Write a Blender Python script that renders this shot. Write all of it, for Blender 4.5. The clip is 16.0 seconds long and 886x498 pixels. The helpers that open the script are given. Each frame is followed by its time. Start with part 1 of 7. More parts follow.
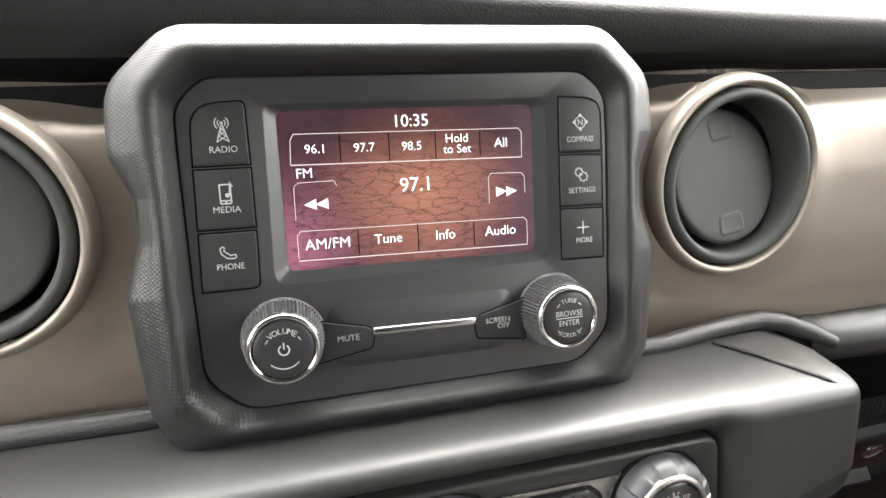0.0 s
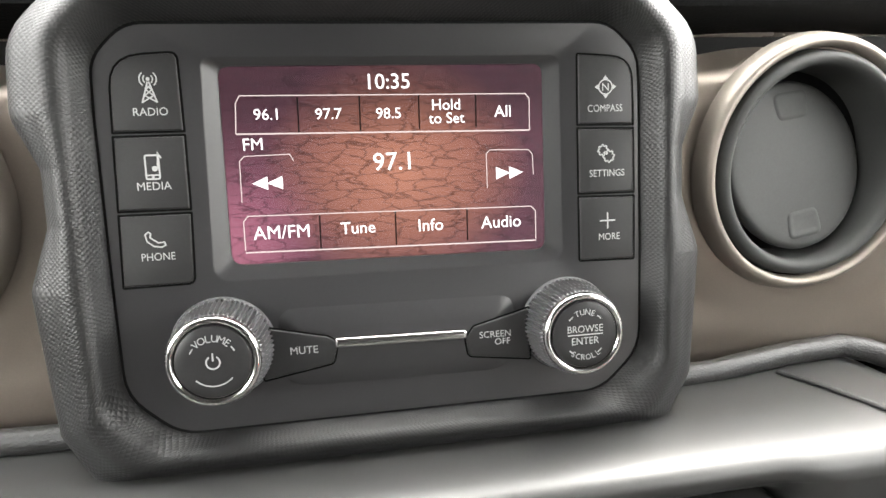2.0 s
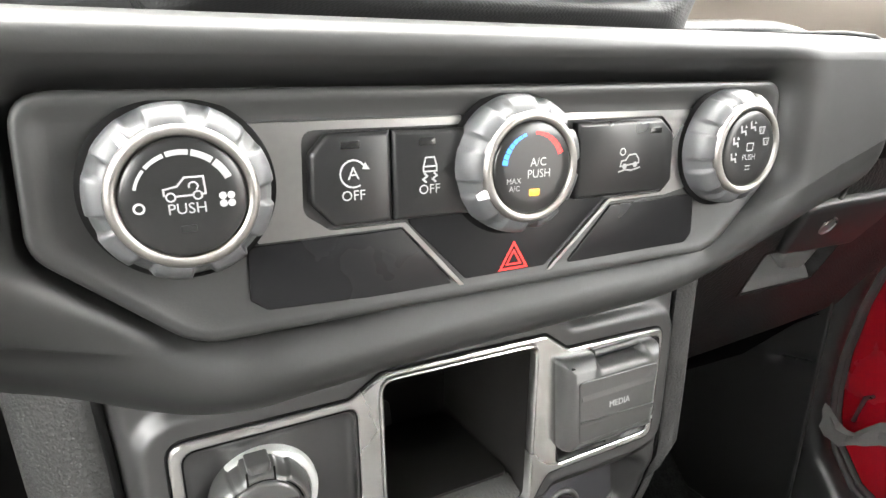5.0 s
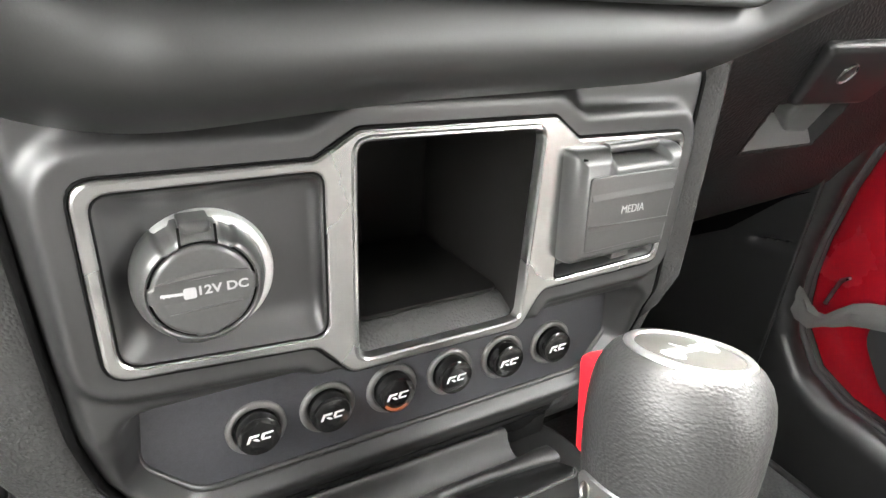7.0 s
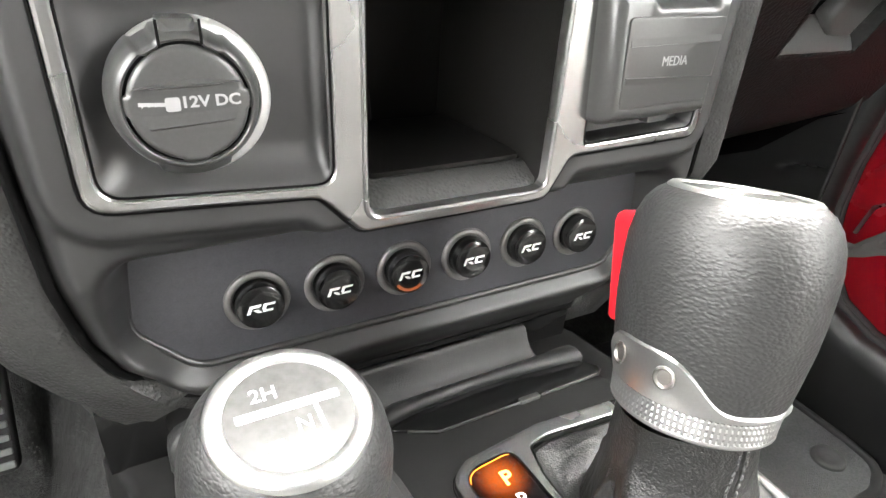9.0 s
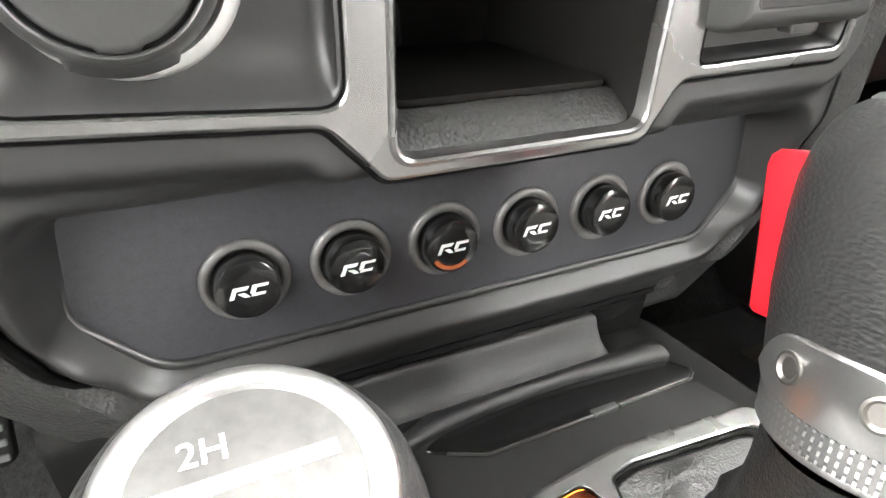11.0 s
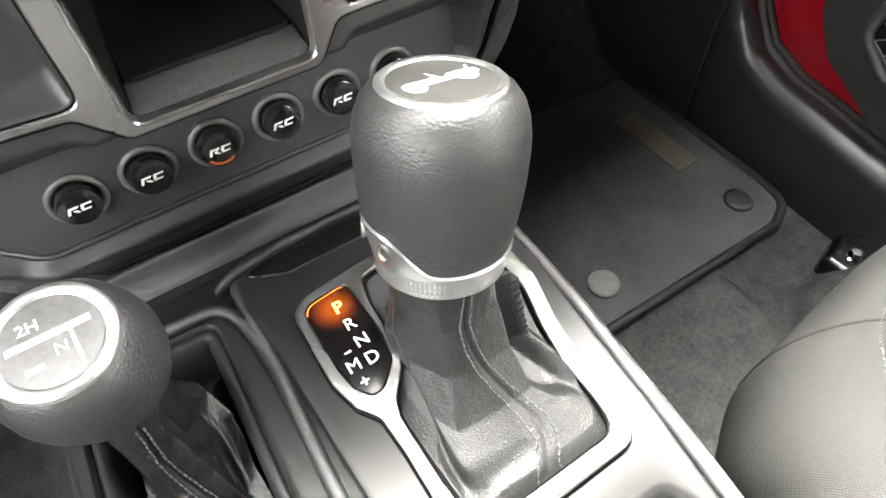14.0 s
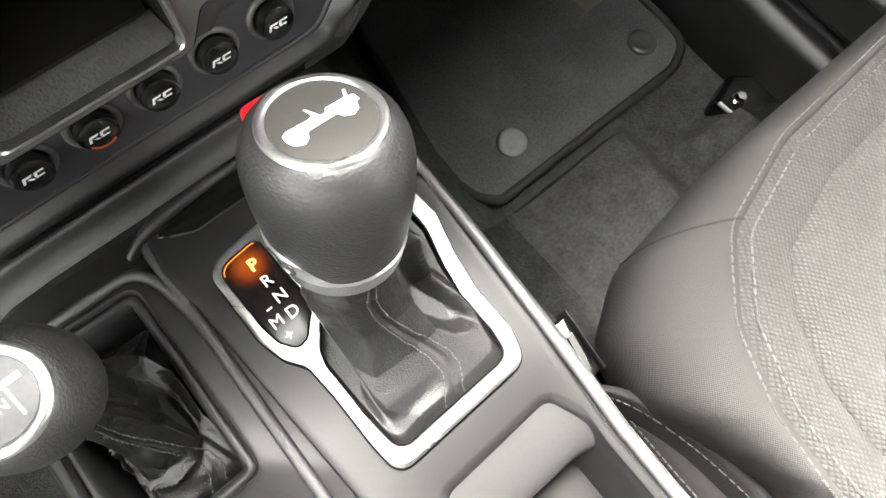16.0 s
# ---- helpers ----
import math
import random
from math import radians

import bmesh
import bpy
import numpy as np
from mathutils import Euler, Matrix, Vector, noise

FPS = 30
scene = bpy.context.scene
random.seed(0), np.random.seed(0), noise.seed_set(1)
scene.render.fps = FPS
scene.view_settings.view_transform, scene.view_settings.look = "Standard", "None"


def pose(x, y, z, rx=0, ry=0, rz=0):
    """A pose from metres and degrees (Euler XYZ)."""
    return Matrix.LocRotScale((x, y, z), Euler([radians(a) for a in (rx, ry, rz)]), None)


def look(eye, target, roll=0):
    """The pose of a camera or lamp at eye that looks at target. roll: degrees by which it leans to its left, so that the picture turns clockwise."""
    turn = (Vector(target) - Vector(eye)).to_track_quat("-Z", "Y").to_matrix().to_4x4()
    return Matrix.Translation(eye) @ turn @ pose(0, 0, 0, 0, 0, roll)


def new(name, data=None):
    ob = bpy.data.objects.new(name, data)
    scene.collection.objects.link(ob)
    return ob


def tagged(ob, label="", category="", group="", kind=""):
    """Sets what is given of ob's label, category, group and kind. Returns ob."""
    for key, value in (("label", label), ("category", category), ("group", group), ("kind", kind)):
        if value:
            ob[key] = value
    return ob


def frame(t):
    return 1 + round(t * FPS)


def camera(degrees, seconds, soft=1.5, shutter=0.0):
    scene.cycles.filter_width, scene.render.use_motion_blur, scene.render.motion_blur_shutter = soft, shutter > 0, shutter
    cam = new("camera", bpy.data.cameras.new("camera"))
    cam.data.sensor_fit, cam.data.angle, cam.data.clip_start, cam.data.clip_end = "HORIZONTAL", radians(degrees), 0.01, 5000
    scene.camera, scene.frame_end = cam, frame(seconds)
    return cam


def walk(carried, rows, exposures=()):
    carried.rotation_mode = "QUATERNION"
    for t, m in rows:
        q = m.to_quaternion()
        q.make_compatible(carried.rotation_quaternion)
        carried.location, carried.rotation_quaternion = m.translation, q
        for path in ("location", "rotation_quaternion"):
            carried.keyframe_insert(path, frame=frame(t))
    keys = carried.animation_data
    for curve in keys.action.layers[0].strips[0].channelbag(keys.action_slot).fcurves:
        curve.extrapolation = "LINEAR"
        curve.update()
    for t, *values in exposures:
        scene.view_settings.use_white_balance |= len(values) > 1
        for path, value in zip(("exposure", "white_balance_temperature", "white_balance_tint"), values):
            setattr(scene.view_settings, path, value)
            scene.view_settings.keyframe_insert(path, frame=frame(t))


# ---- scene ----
cam = camera(73.8, 16.0)
PATH = [
    (0, (0.07234, 0.01916, 0.88512), (0.31809, 0.95731, 0.64123), -1.64),
    (0.5, (0.10679, 0.04923, 0.86730), (0.28670, 1.00653, 0.64099), -1.76),
    (1, (0.11304, 0.06274, 0.86436), (0.25345, 1.02695, 0.63946), -1.58),
    (1.5, (0.10754, 0.06313, 0.86592), (0.24117, 1.03029, 0.64971), -1.48),
    (2, (0.10761, 0.06049, 0.86605), (0.26842, 1.02223, 0.64426), -1.53),
    (2.5, (0.08275, 0.04402, 0.85286), (0.31410, 0.99203, 0.63436), -1.65),
    (3, (0.03652, 0.04272, 0.81560), (0.34944, 0.96207, 0.57707), -1.60),
    (3.5, (0.01577, 0.04748, 0.77877), (0.38871, 0.93705, 0.51499), -1.33),
    (3.7, (0.01757, 0.04890, 0.76331), (0.40380, 0.93064, 0.49246), -1.23),
    (5.8, (0.01420, 0.05923, 0.71926), (0.44371, 0.88897, 0.36280), 1.56),
    (6, (0.01686, 0.06010, 0.70388), (0.44332, 0.88370, 0.32996), 2.05),
    (6.5, (0.01671, 0.07041, 0.68079), (0.46473, 0.86671, 0.27437), 3.39),
    (7, (0.02053, 0.08197, 0.67212), (0.47877, 0.85511, 0.23364), 4.26),
    (7.5, (0.02182, 0.08526, 0.66912), (0.47673, 0.84736, 0.20841), 4.66),
    (8, (0.02106, 0.08537, 0.66954), (0.46951, 0.84333, 0.19585), 4.41),
    (8.5, (0.01811, 0.08065, 0.64536), (0.45139, 0.83884, 0.15810), 3.91),
    (9, (0.02173, 0.08426, 0.62920), (0.45432, 0.83621, 0.13179), 4.13),
    (9.5, (0.03205, 0.10135, 0.61099), (0.44590, 0.85603, 0.10188), 3.66),
    (9.7, (0.03326, 0.10722, 0.60651), (0.44260, 0.86563, 0.09930), 3.16),
    (11.8, (0.04349, 0.13767, 0.59418), (0.41345, 0.87894, 0.03415), 3.49),
    (12, (0.04317, 0.13869, 0.59541), (0.41667, 0.87100, 0.02602), 3.72),
    (12.5, (0.04102, 0.13401, 0.59886), (0.40761, 0.85371, 0.00925), 3.13),
    (13, (0.03624, 0.10473, 0.61063), (0.39434, 0.80955, -0.00173), 2.12),
    (13.5, (0.06460, 0.06304, 0.63081), (0.40547, 0.69605, -0.06425), -0.14),
    (14, (0.09697, 0.05237, 0.67594), (0.38953, 0.57193, -0.12685), -3.56),
    (14.5, (0.11537, 0.07069, 0.71009), (0.36743, 0.45241, -0.17915), -3.70),
    (15, (0.13421, 0.08141, 0.71473), (0.35646, 0.35535, -0.22098), -0.05),
    (15.5, (0.13445, 0.08729, 0.72086), (0.35001, 0.31308, -0.22917), 4.30),
    (16, (0.13542, 0.08824, 0.72268), (0.35641, 0.29547, -0.23033), 7.46),
]
EXPOSURES = [(0, 6.02), (0.7, 6.15), (2, 6.1), (3, 6.12), (3.6, 6.45), (6.5, 7.19), (7.5, 7.27), (9, 7.1), (12.3, 7.2), (13, 7.12), (13.6, 6.98), (14.5, 6.5), (16, 6.22)]
walk(cam, [(t, look(eye, target, roll)) for t, eye, target, roll in PATH], EXPOSURES)

# ---- light: soft daylight from an open top, hazy sky ----
world = bpy.data.worlds.new("sky")
scene.world = world
world.use_nodes = True
wn = world.node_tree.nodes
wl = world.node_tree.links
sky = wn.new("ShaderNodeTexSky")
sky.sky_type = "NISHITA"
sky.sun_disc = False
sky.sun_elevation = radians(55)
sky.sun_rotation = radians(20)
sky.dust_density = 5.0
haze = wn.new("ShaderNodeHueSaturation")
haze.inputs["Saturation"].default_value = 0.08
wl.new(sky.outputs[0], haze.inputs["Color"])
tone = wn.new("ShaderNodeVectorMath")
tone.operation = "MULTIPLY"
tone.inputs[1].default_value = (1.02, 1.0, 0.945)
wl.new(haze.outputs[0], tone.inputs[0])
wl.new(tone.outputs[0], wn["Background"].inputs["Color"])
wn["Background"].inputs["Strength"].default_value = 0.11
sun = new("sun", bpy.data.lights.new("sun", "SUN"))
sun.data.energy = 1.1
sun.data.angle = radians(42)
sun.data.color = (1.0, 0.945, 0.87)
sun.matrix_world = look((0.4 * 3, 1.0 * 3, 1.5 * 3), (0, 0, 0))


# ---- mesh helpers, all in millimetres ----
from mathutils import geometry


def rpoly(c, seg=4):
    """Outline of a polygon with corners (x, y, radius), counter-clockwise."""
    pts, n = [], len(c)
    for i in range(n):
        p, a, b = Vector(c[i][:2]), Vector(c[i - 1][:2]), Vector(c[(i + 1) % n][:2])
        u, v = a - p, b - p
        lu, lv = u.length, v.length
        u, v = u / lu, v / lv
        ang = math.acos(max(-1, min(1, u.dot(v))))
        t = max(0.05, c[i][2] / max(0.02, math.tan(ang / 2)))
        t = min(t, lu * 0.48, lv * 0.48)
        for k in range(seg + 1):
            f = k / seg
            q = (p + u * t) * (1 - f) ** 2 + p * 2 * f * (1 - f) + (p + v * t) * f ** 2
            pts.append((q.x, q.y))
    return pts


def offs(c, d):
    """The corners of a polygon moved outwards by d."""
    out, n = [], len(c)
    for i in range(n):
        p, a, b = Vector(c[i][:2]), Vector(c[i - 1][:2]), Vector(c[(i + 1) % n][:2])
        e1, e2 = (p - a).normalized(), (b - p).normalized()
        n1, n2 = Vector((e1.y, -e1.x)), Vector((e2.y, -e2.x))
        m = (n1 + n2) / max(0.2, 1 + n1.dot(n2)) * d
        turn = e1.x * e2.y - e1.y * e2.x
        out.append((p.x + m.x, p.y + m.y, max(0.3, c[i][2] + (d if turn > 0 else -d))))
    return out


def ring(pts, w):
    return [(p[0], p[1], w) for p in pts]


def mixr(a, b, f):
    return [tuple(x * (1 - f) + y * f for x, y in zip(p, q)) for p, q in zip(a, b)]


def circ(r, n=48, cx=0.0, cy=0.0):
    return [(cx + r * math.cos(2 * math.pi * k / n), cy + r * math.sin(2 * math.pi * k / n)) for k in range(n)]


def loft(bm, rings, cap0=True, cap1=True, close=True):
    rows = [[bm.verts.new(p) for p in r] for r in rings]
    n = len(rows[0])
    for a, b in zip(rows, rows[1:]):
        for i in range(n if close else n - 1):
            j = (i + 1) % n
            bm.faces.new((a[i], a[j], b[j], b[i]))
    if cap0:
        bm.faces.new(list(reversed(rows[0])))
    if cap1:
        bm.faces.new(rows[-1])
    return rows


def loft_uv(bm, rings):
    """A closed loft whose uv runs in millimetres along the rings and across them."""
    rows = loft(bm, rings, False, False)
    n = len(rings[0])
    mid = rings[len(rings) // 2]
    us = [0.0]
    for i in range(n):
        us.append(us[-1] + (Vector(mid[(i + 1) % n]) - Vector(mid[i])).length)
    vs = [0.0]
    for a, b in zip(rings, rings[1:]):
        vs.append(vs[-1] + sum((Vector(p) - Vector(q)).length for p, q in zip(a, b)) / n)
    bm.verts.index_update()
    base = rows[0][0].index
    layer = bm.loops.layers.uv.new("grain")
    for fc in bm.faces:
        ks = [(v.index - base) % n for v in fc.verts]
        wrap = 0 in ks and n - 1 in ks
        for lp in fc.loops:
            k = (lp.vert.index - base) % n
            lp[layer].uv = (us[n] if wrap and k == 0 else us[k], vs[(lp.vert.index - base) // n])


def slab(bm, c, w0, w1, bev=0.8, seg=4, nb=3, cap0=True):
    rings = [ring(rpoly(c, seg), w0)]
    for k in range(nb + 1):
        a = math.pi / 2 * k / nb
        d = bev * (1 - math.cos(a))
        rings.append(ring(rpoly(offs(c, -d), seg), w1 - bev + bev * math.sin(a)))
    loft(bm, rings, cap0, True)
    return bm


def lathe(bm, prof, seg=48, cx=0.0, cy=0.0, mod=None, cap0=True, cap1=True):
    rings = []
    for r, w in prof:
        row = []
        for k in range(seg):
            a = 2 * math.pi * k / seg
            rr = r * (mod(a, w) if mod else 1.0)
            row.append((cx + rr * math.cos(a), cy + rr * math.sin(a), w))
        rings.append(row)
    loft(bm, rings, cap0, cap1)
    return bm


def tube(bm, path, r, seg=8, cap=True):
    """A round bar along a line of points; r may be a list."""
    P = [Vector(p) for p in path]
    rings, side = [], None
    for i, p in enumerate(P):
        d = (P[min(i + 1, len(P) - 1)] - P[max(i - 1, 0)]).normalized()
        if side is None:
            side = d.orthogonal().normalized()
        side = (side - d * side.dot(d)).normalized()
        up = d.cross(side)
        rr = r[i] if isinstance(r, (list, tuple)) else r
        rings.append([tuple(p + (side * math.cos(a) + up * math.sin(a)) * rr) for a in [2 * math.pi * k / seg for k in range(seg)]])
    loft(bm, rings, cap, cap)
    return bm


def face2(bm, pts, w):
    bm.faces.new([bm.verts.new((p[0], p[1], w)) for p in pts])


def ribbon(bm, pts, width, w, closed=False):
    """A flat printed line of even width."""
    P = [Vector(p[:2]) for p in pts]
    n, L, R = len(P), [], []
    for i in range(n):
        a = P[i - 1] if closed or i else P[i]
        b = P[(i + 1) % n] if closed or i < n - 1 else P[i]
        e1 = (P[i] - a).normalized() if (P[i] - a).length > 1e-9 else (b - P[i]).normalized()
        e2 = (b - P[i]).normalized() if (b - P[i]).length > 1e-9 else e1
        n1, n2 = Vector((-e1.y, e1.x)), Vector((-e2.y, e2.x))
        m = (n1 + n2) / max(0.4, 1 + n1.dot(n2)) * width / 2
        L.append(bm.verts.new((P[i].x + m.x, P[i].y + m.y, w)))
        R.append(bm.verts.new((P[i].x - m.x, P[i].y - m.y, w)))
    for i in range(n if closed else n - 1):
        j = (i + 1) % n
        bm.faces.new((R[i], R[j], L[j], L[i]))


def arcp(r, a0, a1, cx=0.0, cy=0.0, n=16):
    return [(cx + r * math.cos(radians(a0 + (a1 - a0) * k / n)), cy + r * math.sin(radians(a0 + (a1 - a0) * k / n))) for k in range(n + 1)]


def holed(bm, outer, holes):
    """A flat face with holes, from rings of points in one plane across z."""
    z = outer[0][2]
    rings = [outer] + holes
    pts, links = [], []
    for r in rings:
        k = len(pts)
        pts += [Vector(p[:2]) for p in r]
        links += [(k + i, k + (i + 1) % len(r)) for i in range(len(r))]
    vs, es, fs, o1, o2, o3 = geometry.delaunay_2d_cdt(pts, links, [], 0, 1e-6)

    def within(c, r):
        odd = False
        for i in range(len(r)):
            (x0, y0), (x1, y1) = r[i - 1][:2], r[i][:2]
            if (y0 > c[1]) != (y1 > c[1]) and c[0] < x0 + (c[1] - y0) * (x1 - x0) / (y1 - y0):
                odd = not odd
        return odd

    made = [bm.verts.new((v[0], v[1], z)) for v in vs]
    for f in fs:
        c = sum((vs[i] for i in f), Vector((0.0, 0.0))) / len(f)
        if within(c, outer) and not any(within(c, h) for h in holes):
            bm.faces.new([made[i] for i in f])


def tape(bm, r0, r1):
    loft(bm, [r0, r1], False, False)


def part(name, bm, material, parent=None, label="", at=None, smooth=32, fix=True):
    """Links a bmesh, built in millimetres, as one mesh object."""
    if fix:
        bmesh.ops.remove_doubles(bm, verts=bm.verts, dist=0.002)
        bmesh.ops.recalc_face_normals(bm, faces=bm.faces)
    bmesh.ops.scale(bm, vec=(0.001, 0.001, 0.001), verts=bm.verts)
    me = bpy.data.meshes.new(name)
    bm.to_mesh(me)
    bm.free()
    me.materials.append(material)
    if smooth:
        me.shade_smooth()
        me.set_sharp_from_angle(angle=radians(smooth))
    ob = new(name, me)
    if parent:
        ob.parent = parent
    if at is not None:
        ob.matrix_basis = at
    return tagged(ob, label)


def B():
    return bmesh.new()


def thing(name, m, label, category, group="", kind=""):
    ob = new(name)
    ob.empty_display_size = 0.01
    ob.matrix_basis = m
    return tagged(ob, label, category, group, kind)


def panel(x, y, z, slope):
    """Frame of a face that looks to the rear: x right, y up along it, z out of it."""
    return pose(x, y, z, 90 - math.degrees(math.atan(slope)), 0, 0)


def mm(u, v, w, rx=0, ry=0, rz=0):
    return pose(u / 1000, v / 1000, w / 1000, rx, ry, rz)


GLYPHS = {}


def glyphs(s, bold):
    if (s, bold) not in GLYPHS:
        cu = bpy.data.curves.new("type", "FONT")
        cu.body, cu.resolution_u, cu.offset = s, 3, bold
        ob = bpy.data.objects.new("type", cu)
        me = bpy.data.meshes.new_from_object(ob)
        vs = [v.co.copy() for v in me.vertices]
        GLYPHS[s, bold] = (vs, [tuple(p.vertices) for p in me.polygons])
        bpy.data.objects.remove(ob)
        bpy.data.curves.remove(cu)
        bpy.data.meshes.remove(me)
    return GLYPHS[s, bold]


def write(bm, s, u, v, w, h, width=None, turn=0.0, bold=0.0, slant=0.0):
    """Flat letters, centred on (u, v), h high over all."""
    ca, sa = math.cos(radians(turn)), math.sin(radians(turn))
    # the pointed M can't take an outline offset: two thin strokes side by side
    runs = [(0.0, bold, 0.0)] if "M" not in s or not bold else [(-0.7 * bold, 0.0, 0.0), (0.7 * bold, 0.0, 0.012)]
    for shift, weight, lift in runs:
        vs, fs = glyphs(s, weight)
        xs, ys = [p.x for p in vs], [p.y for p in vs]
        x0, x1, y0, y1 = min(xs), max(xs), min(ys), max(ys)
        k = h / (y1 - y0)
        kx = width / (x1 - x0) if width else k
        made = []
        for p in vs:
            x, y = (p.x + shift - (x0 + x1) / 2) * kx, (p.y - (y0 + y1) / 2) * k
            x += slant * y
            made.append(bm.verts.new((u + x * ca - y * sa, v + x * sa + y * ca, w + lift)))
        for f in fs:
            try:
                bm.faces.new([made[i] for i in f])
            except ValueError:
                pass


def write_arc(bm, s, cx, cy, r, w, h, mid, step, below=False):
    """Letters along a circle round (cx, cy), the middle one at the angle mid."""
    n = len(s)
    for i, ch in enumerate(s):
        off = (i - (n - 1) / 2) * step
        a = mid + off if below else mid - off
        write(bm, ch, cx + r * math.cos(radians(a)), cy + r * math.sin(radians(a)), w, h, turn=a + 90 if below else a - 90)


def lettering(parent, items, w, mat, name="lettering", label=""):
    bm = B()
    for it in items:
        write(bm, it[0], it[1], it[2], w, it[3], *it[4:])
    return part(name, bm, mat, parent, label, smooth=0, fix=False)


# ---- materials ----
def material(name):
    m = bpy.data.materials.new(name)
    m.use_nodes = True
    return m, m.node_tree.nodes, m.node_tree.links, m.node_tree.nodes["Principled BSDF"]


def surf(name, color, rough, metal=0.0, grain=900.0, bump=0.15, kind="noise", vary=0.12, patch=9.0, coat=0.0, spec=0.5, depth=0.0004, rvar=0.08, stretch=1.0, wrinkle=0.0):
    """Grain as relief, and slow stains of colour and gloss, at real size."""
    m, n, l, p = material(name)
    co = n.new("ShaderNodeTexCoord")
    slow = n.new("ShaderNodeTexNoise")
    slow.inputs["Scale"].default_value = patch
    slow.inputs["Detail"].default_value = 5
    l.new(co.outputs["Object"], slow.inputs["Vector"])
    fine = n.new("ShaderNodeTexNoise")
    fine.inputs["Scale"].default_value = grain * 0.45
    fine.inputs["Detail"].default_value = 3
    l.new(co.outputs["Object"], fine.inputs["Vector"])
    both = n.new("ShaderNodeMath")
    both.operation = "ADD"
    l.new(slow.outputs["Fac"], both.inputs[0])
    l.new(fine.outputs["Fac"], both.inputs[1])
    ramp = n.new("ShaderNodeMapRange")
    ramp.inputs["From Min"].default_value = 0.6
    ramp.inputs["From Max"].default_value = 1.4
    ramp.inputs["To Min"].default_value = 1 - vary
    ramp.inputs["To Max"].default_value = 1 + vary
    l.new(both.outputs[0], ramp.inputs["Value"])
    tint = n.new("ShaderNodeVectorMath")
    tint.operation = "SCALE"
    tint.inputs[0].default_value = color
    l.new(ramp.outputs[0], tint.inputs["Scale"])
    l.new(tint.outputs[0], p.inputs["Base Color"])
    rr = n.new("ShaderNodeMapRange")
    rr.inputs["From Min"].default_value = 0.3
    rr.inputs["From Max"].default_value = 0.7
    rr.inputs["To Min"].default_value = max(0.02, rough - rvar)
    rr.inputs["To Max"].default_value = rough + rvar
    l.new(slow.outputs["Fac"], rr.inputs["Value"])
    l.new(rr.outputs[0], p.inputs["Roughness"])
    p.inputs["Metallic"].default_value = metal
    p.inputs["Coat Weight"].default_value = coat
    p.inputs["Specular IOR Level"].default_value = spec
    if bump:
        if kind == "leather":
            wob = n.new("ShaderNodeTexNoise")
            wob.inputs["Scale"].default_value = grain * 0.5
            mp = n.new("ShaderNodeMapping")
            mp.inputs["Scale"].default_value = (1.0, 1.0, stretch)
            l.new(co.outputs["Object"], mp.inputs["Vector"])
            l.new(mp.outputs[0], wob.inputs["Vector"])
            shift = n.new("ShaderNodeVectorMath")
            shift.operation = "MULTIPLY_ADD"
            shift.inputs[1].default_value = (0.9 / grain,) * 3
            l.new(wob.outputs["Color"], shift.inputs[0])
            l.new(mp.outputs[0], shift.inputs[2])
            cell = n.new("ShaderNodeTexVoronoi")
            cell.feature = "SMOOTH_F1"
            cell.inputs["Scale"].default_value = grain
            cell.inputs["Smoothness"].default_value = 0.3
            l.new(shift.outputs[0], cell.inputs["Vector"])
            lim = n.new("ShaderNodeMapRange")
            lim.inputs["From Max"].default_value = 0.75
            lim.inputs["To Min"].default_value = 1.0
            lim.inputs["To Max"].default_value = 0.0
            l.new(cell.outputs["Distance"], lim.inputs["Value"])
            height = lim.outputs[0]
            if wrinkle:
                cr = n.new("ShaderNodeTexNoise")
                cr.inputs["Scale"].default_value = grain * 0.28
                cr.inputs["Detail"].default_value = 4
                l.new(mp.outputs[0], cr.inputs["Vector"])
                mid = n.new("ShaderNodeMath")
                mid.operation = "SUBTRACT"
                mid.inputs[1].default_value = 0.5
                l.new(cr.outputs["Fac"], mid.inputs[0])
                ab = n.new("ShaderNodeMath")
                ab.operation = "ABSOLUTE"
                l.new(mid.outputs[0], ab.inputs[0])
                cut = n.new("ShaderNodeMapRange")
                cut.inputs["From Max"].default_value = 0.09
                cut.inputs["To Max"].default_value = wrinkle
                l.new(ab.outputs[0], cut.inputs["Value"])
                add = n.new("ShaderNodeMath")
                add.operation = "ADD"
                l.new(height, add.inputs[0])
                l.new(cut.outputs[0], add.inputs[1])
                height = add.outputs[0]
        elif kind in ("diamond", "weave"):
            sep = n.new("ShaderNodeSeparateXYZ")
            l.new(co.outputs["UV" if kind == "diamond" else "Object"], sep.inputs[0])

            def mth(op, a, b):
                q = n.new("ShaderNodeMath")
                q.operation = op
                for i, z in enumerate((a, b)):
                    if z is None:
                        continue
                    if isinstance(z, (int, float)):
                        q.inputs[i].default_value = z
                    else:
                        l.new(z, q.inputs[i])
                return q.outputs[0]
            kx = mth("MULTIPLY", sep.outputs[0], grain)
            ky = mth("MULTIPLY", sep.outputs[1], grain * 0.72)
            a = mth("ABSOLUTE", mth("SINE", mth("ADD", kx, ky), None), None)
            b = mth("ABSOLUTE", mth("SINE", mth("SUBTRACT", kx, ky), None), None)
            height = mth("MULTIPLY", a, b)
        else:
            gr = n.new("ShaderNodeTexNoise")
            gr.inputs["Scale"].default_value = grain
            gr.inputs["Detail"].default_value = 4
            l.new(co.outputs["Object"], gr.inputs["Vector"])
            height = gr.outputs["Fac"]
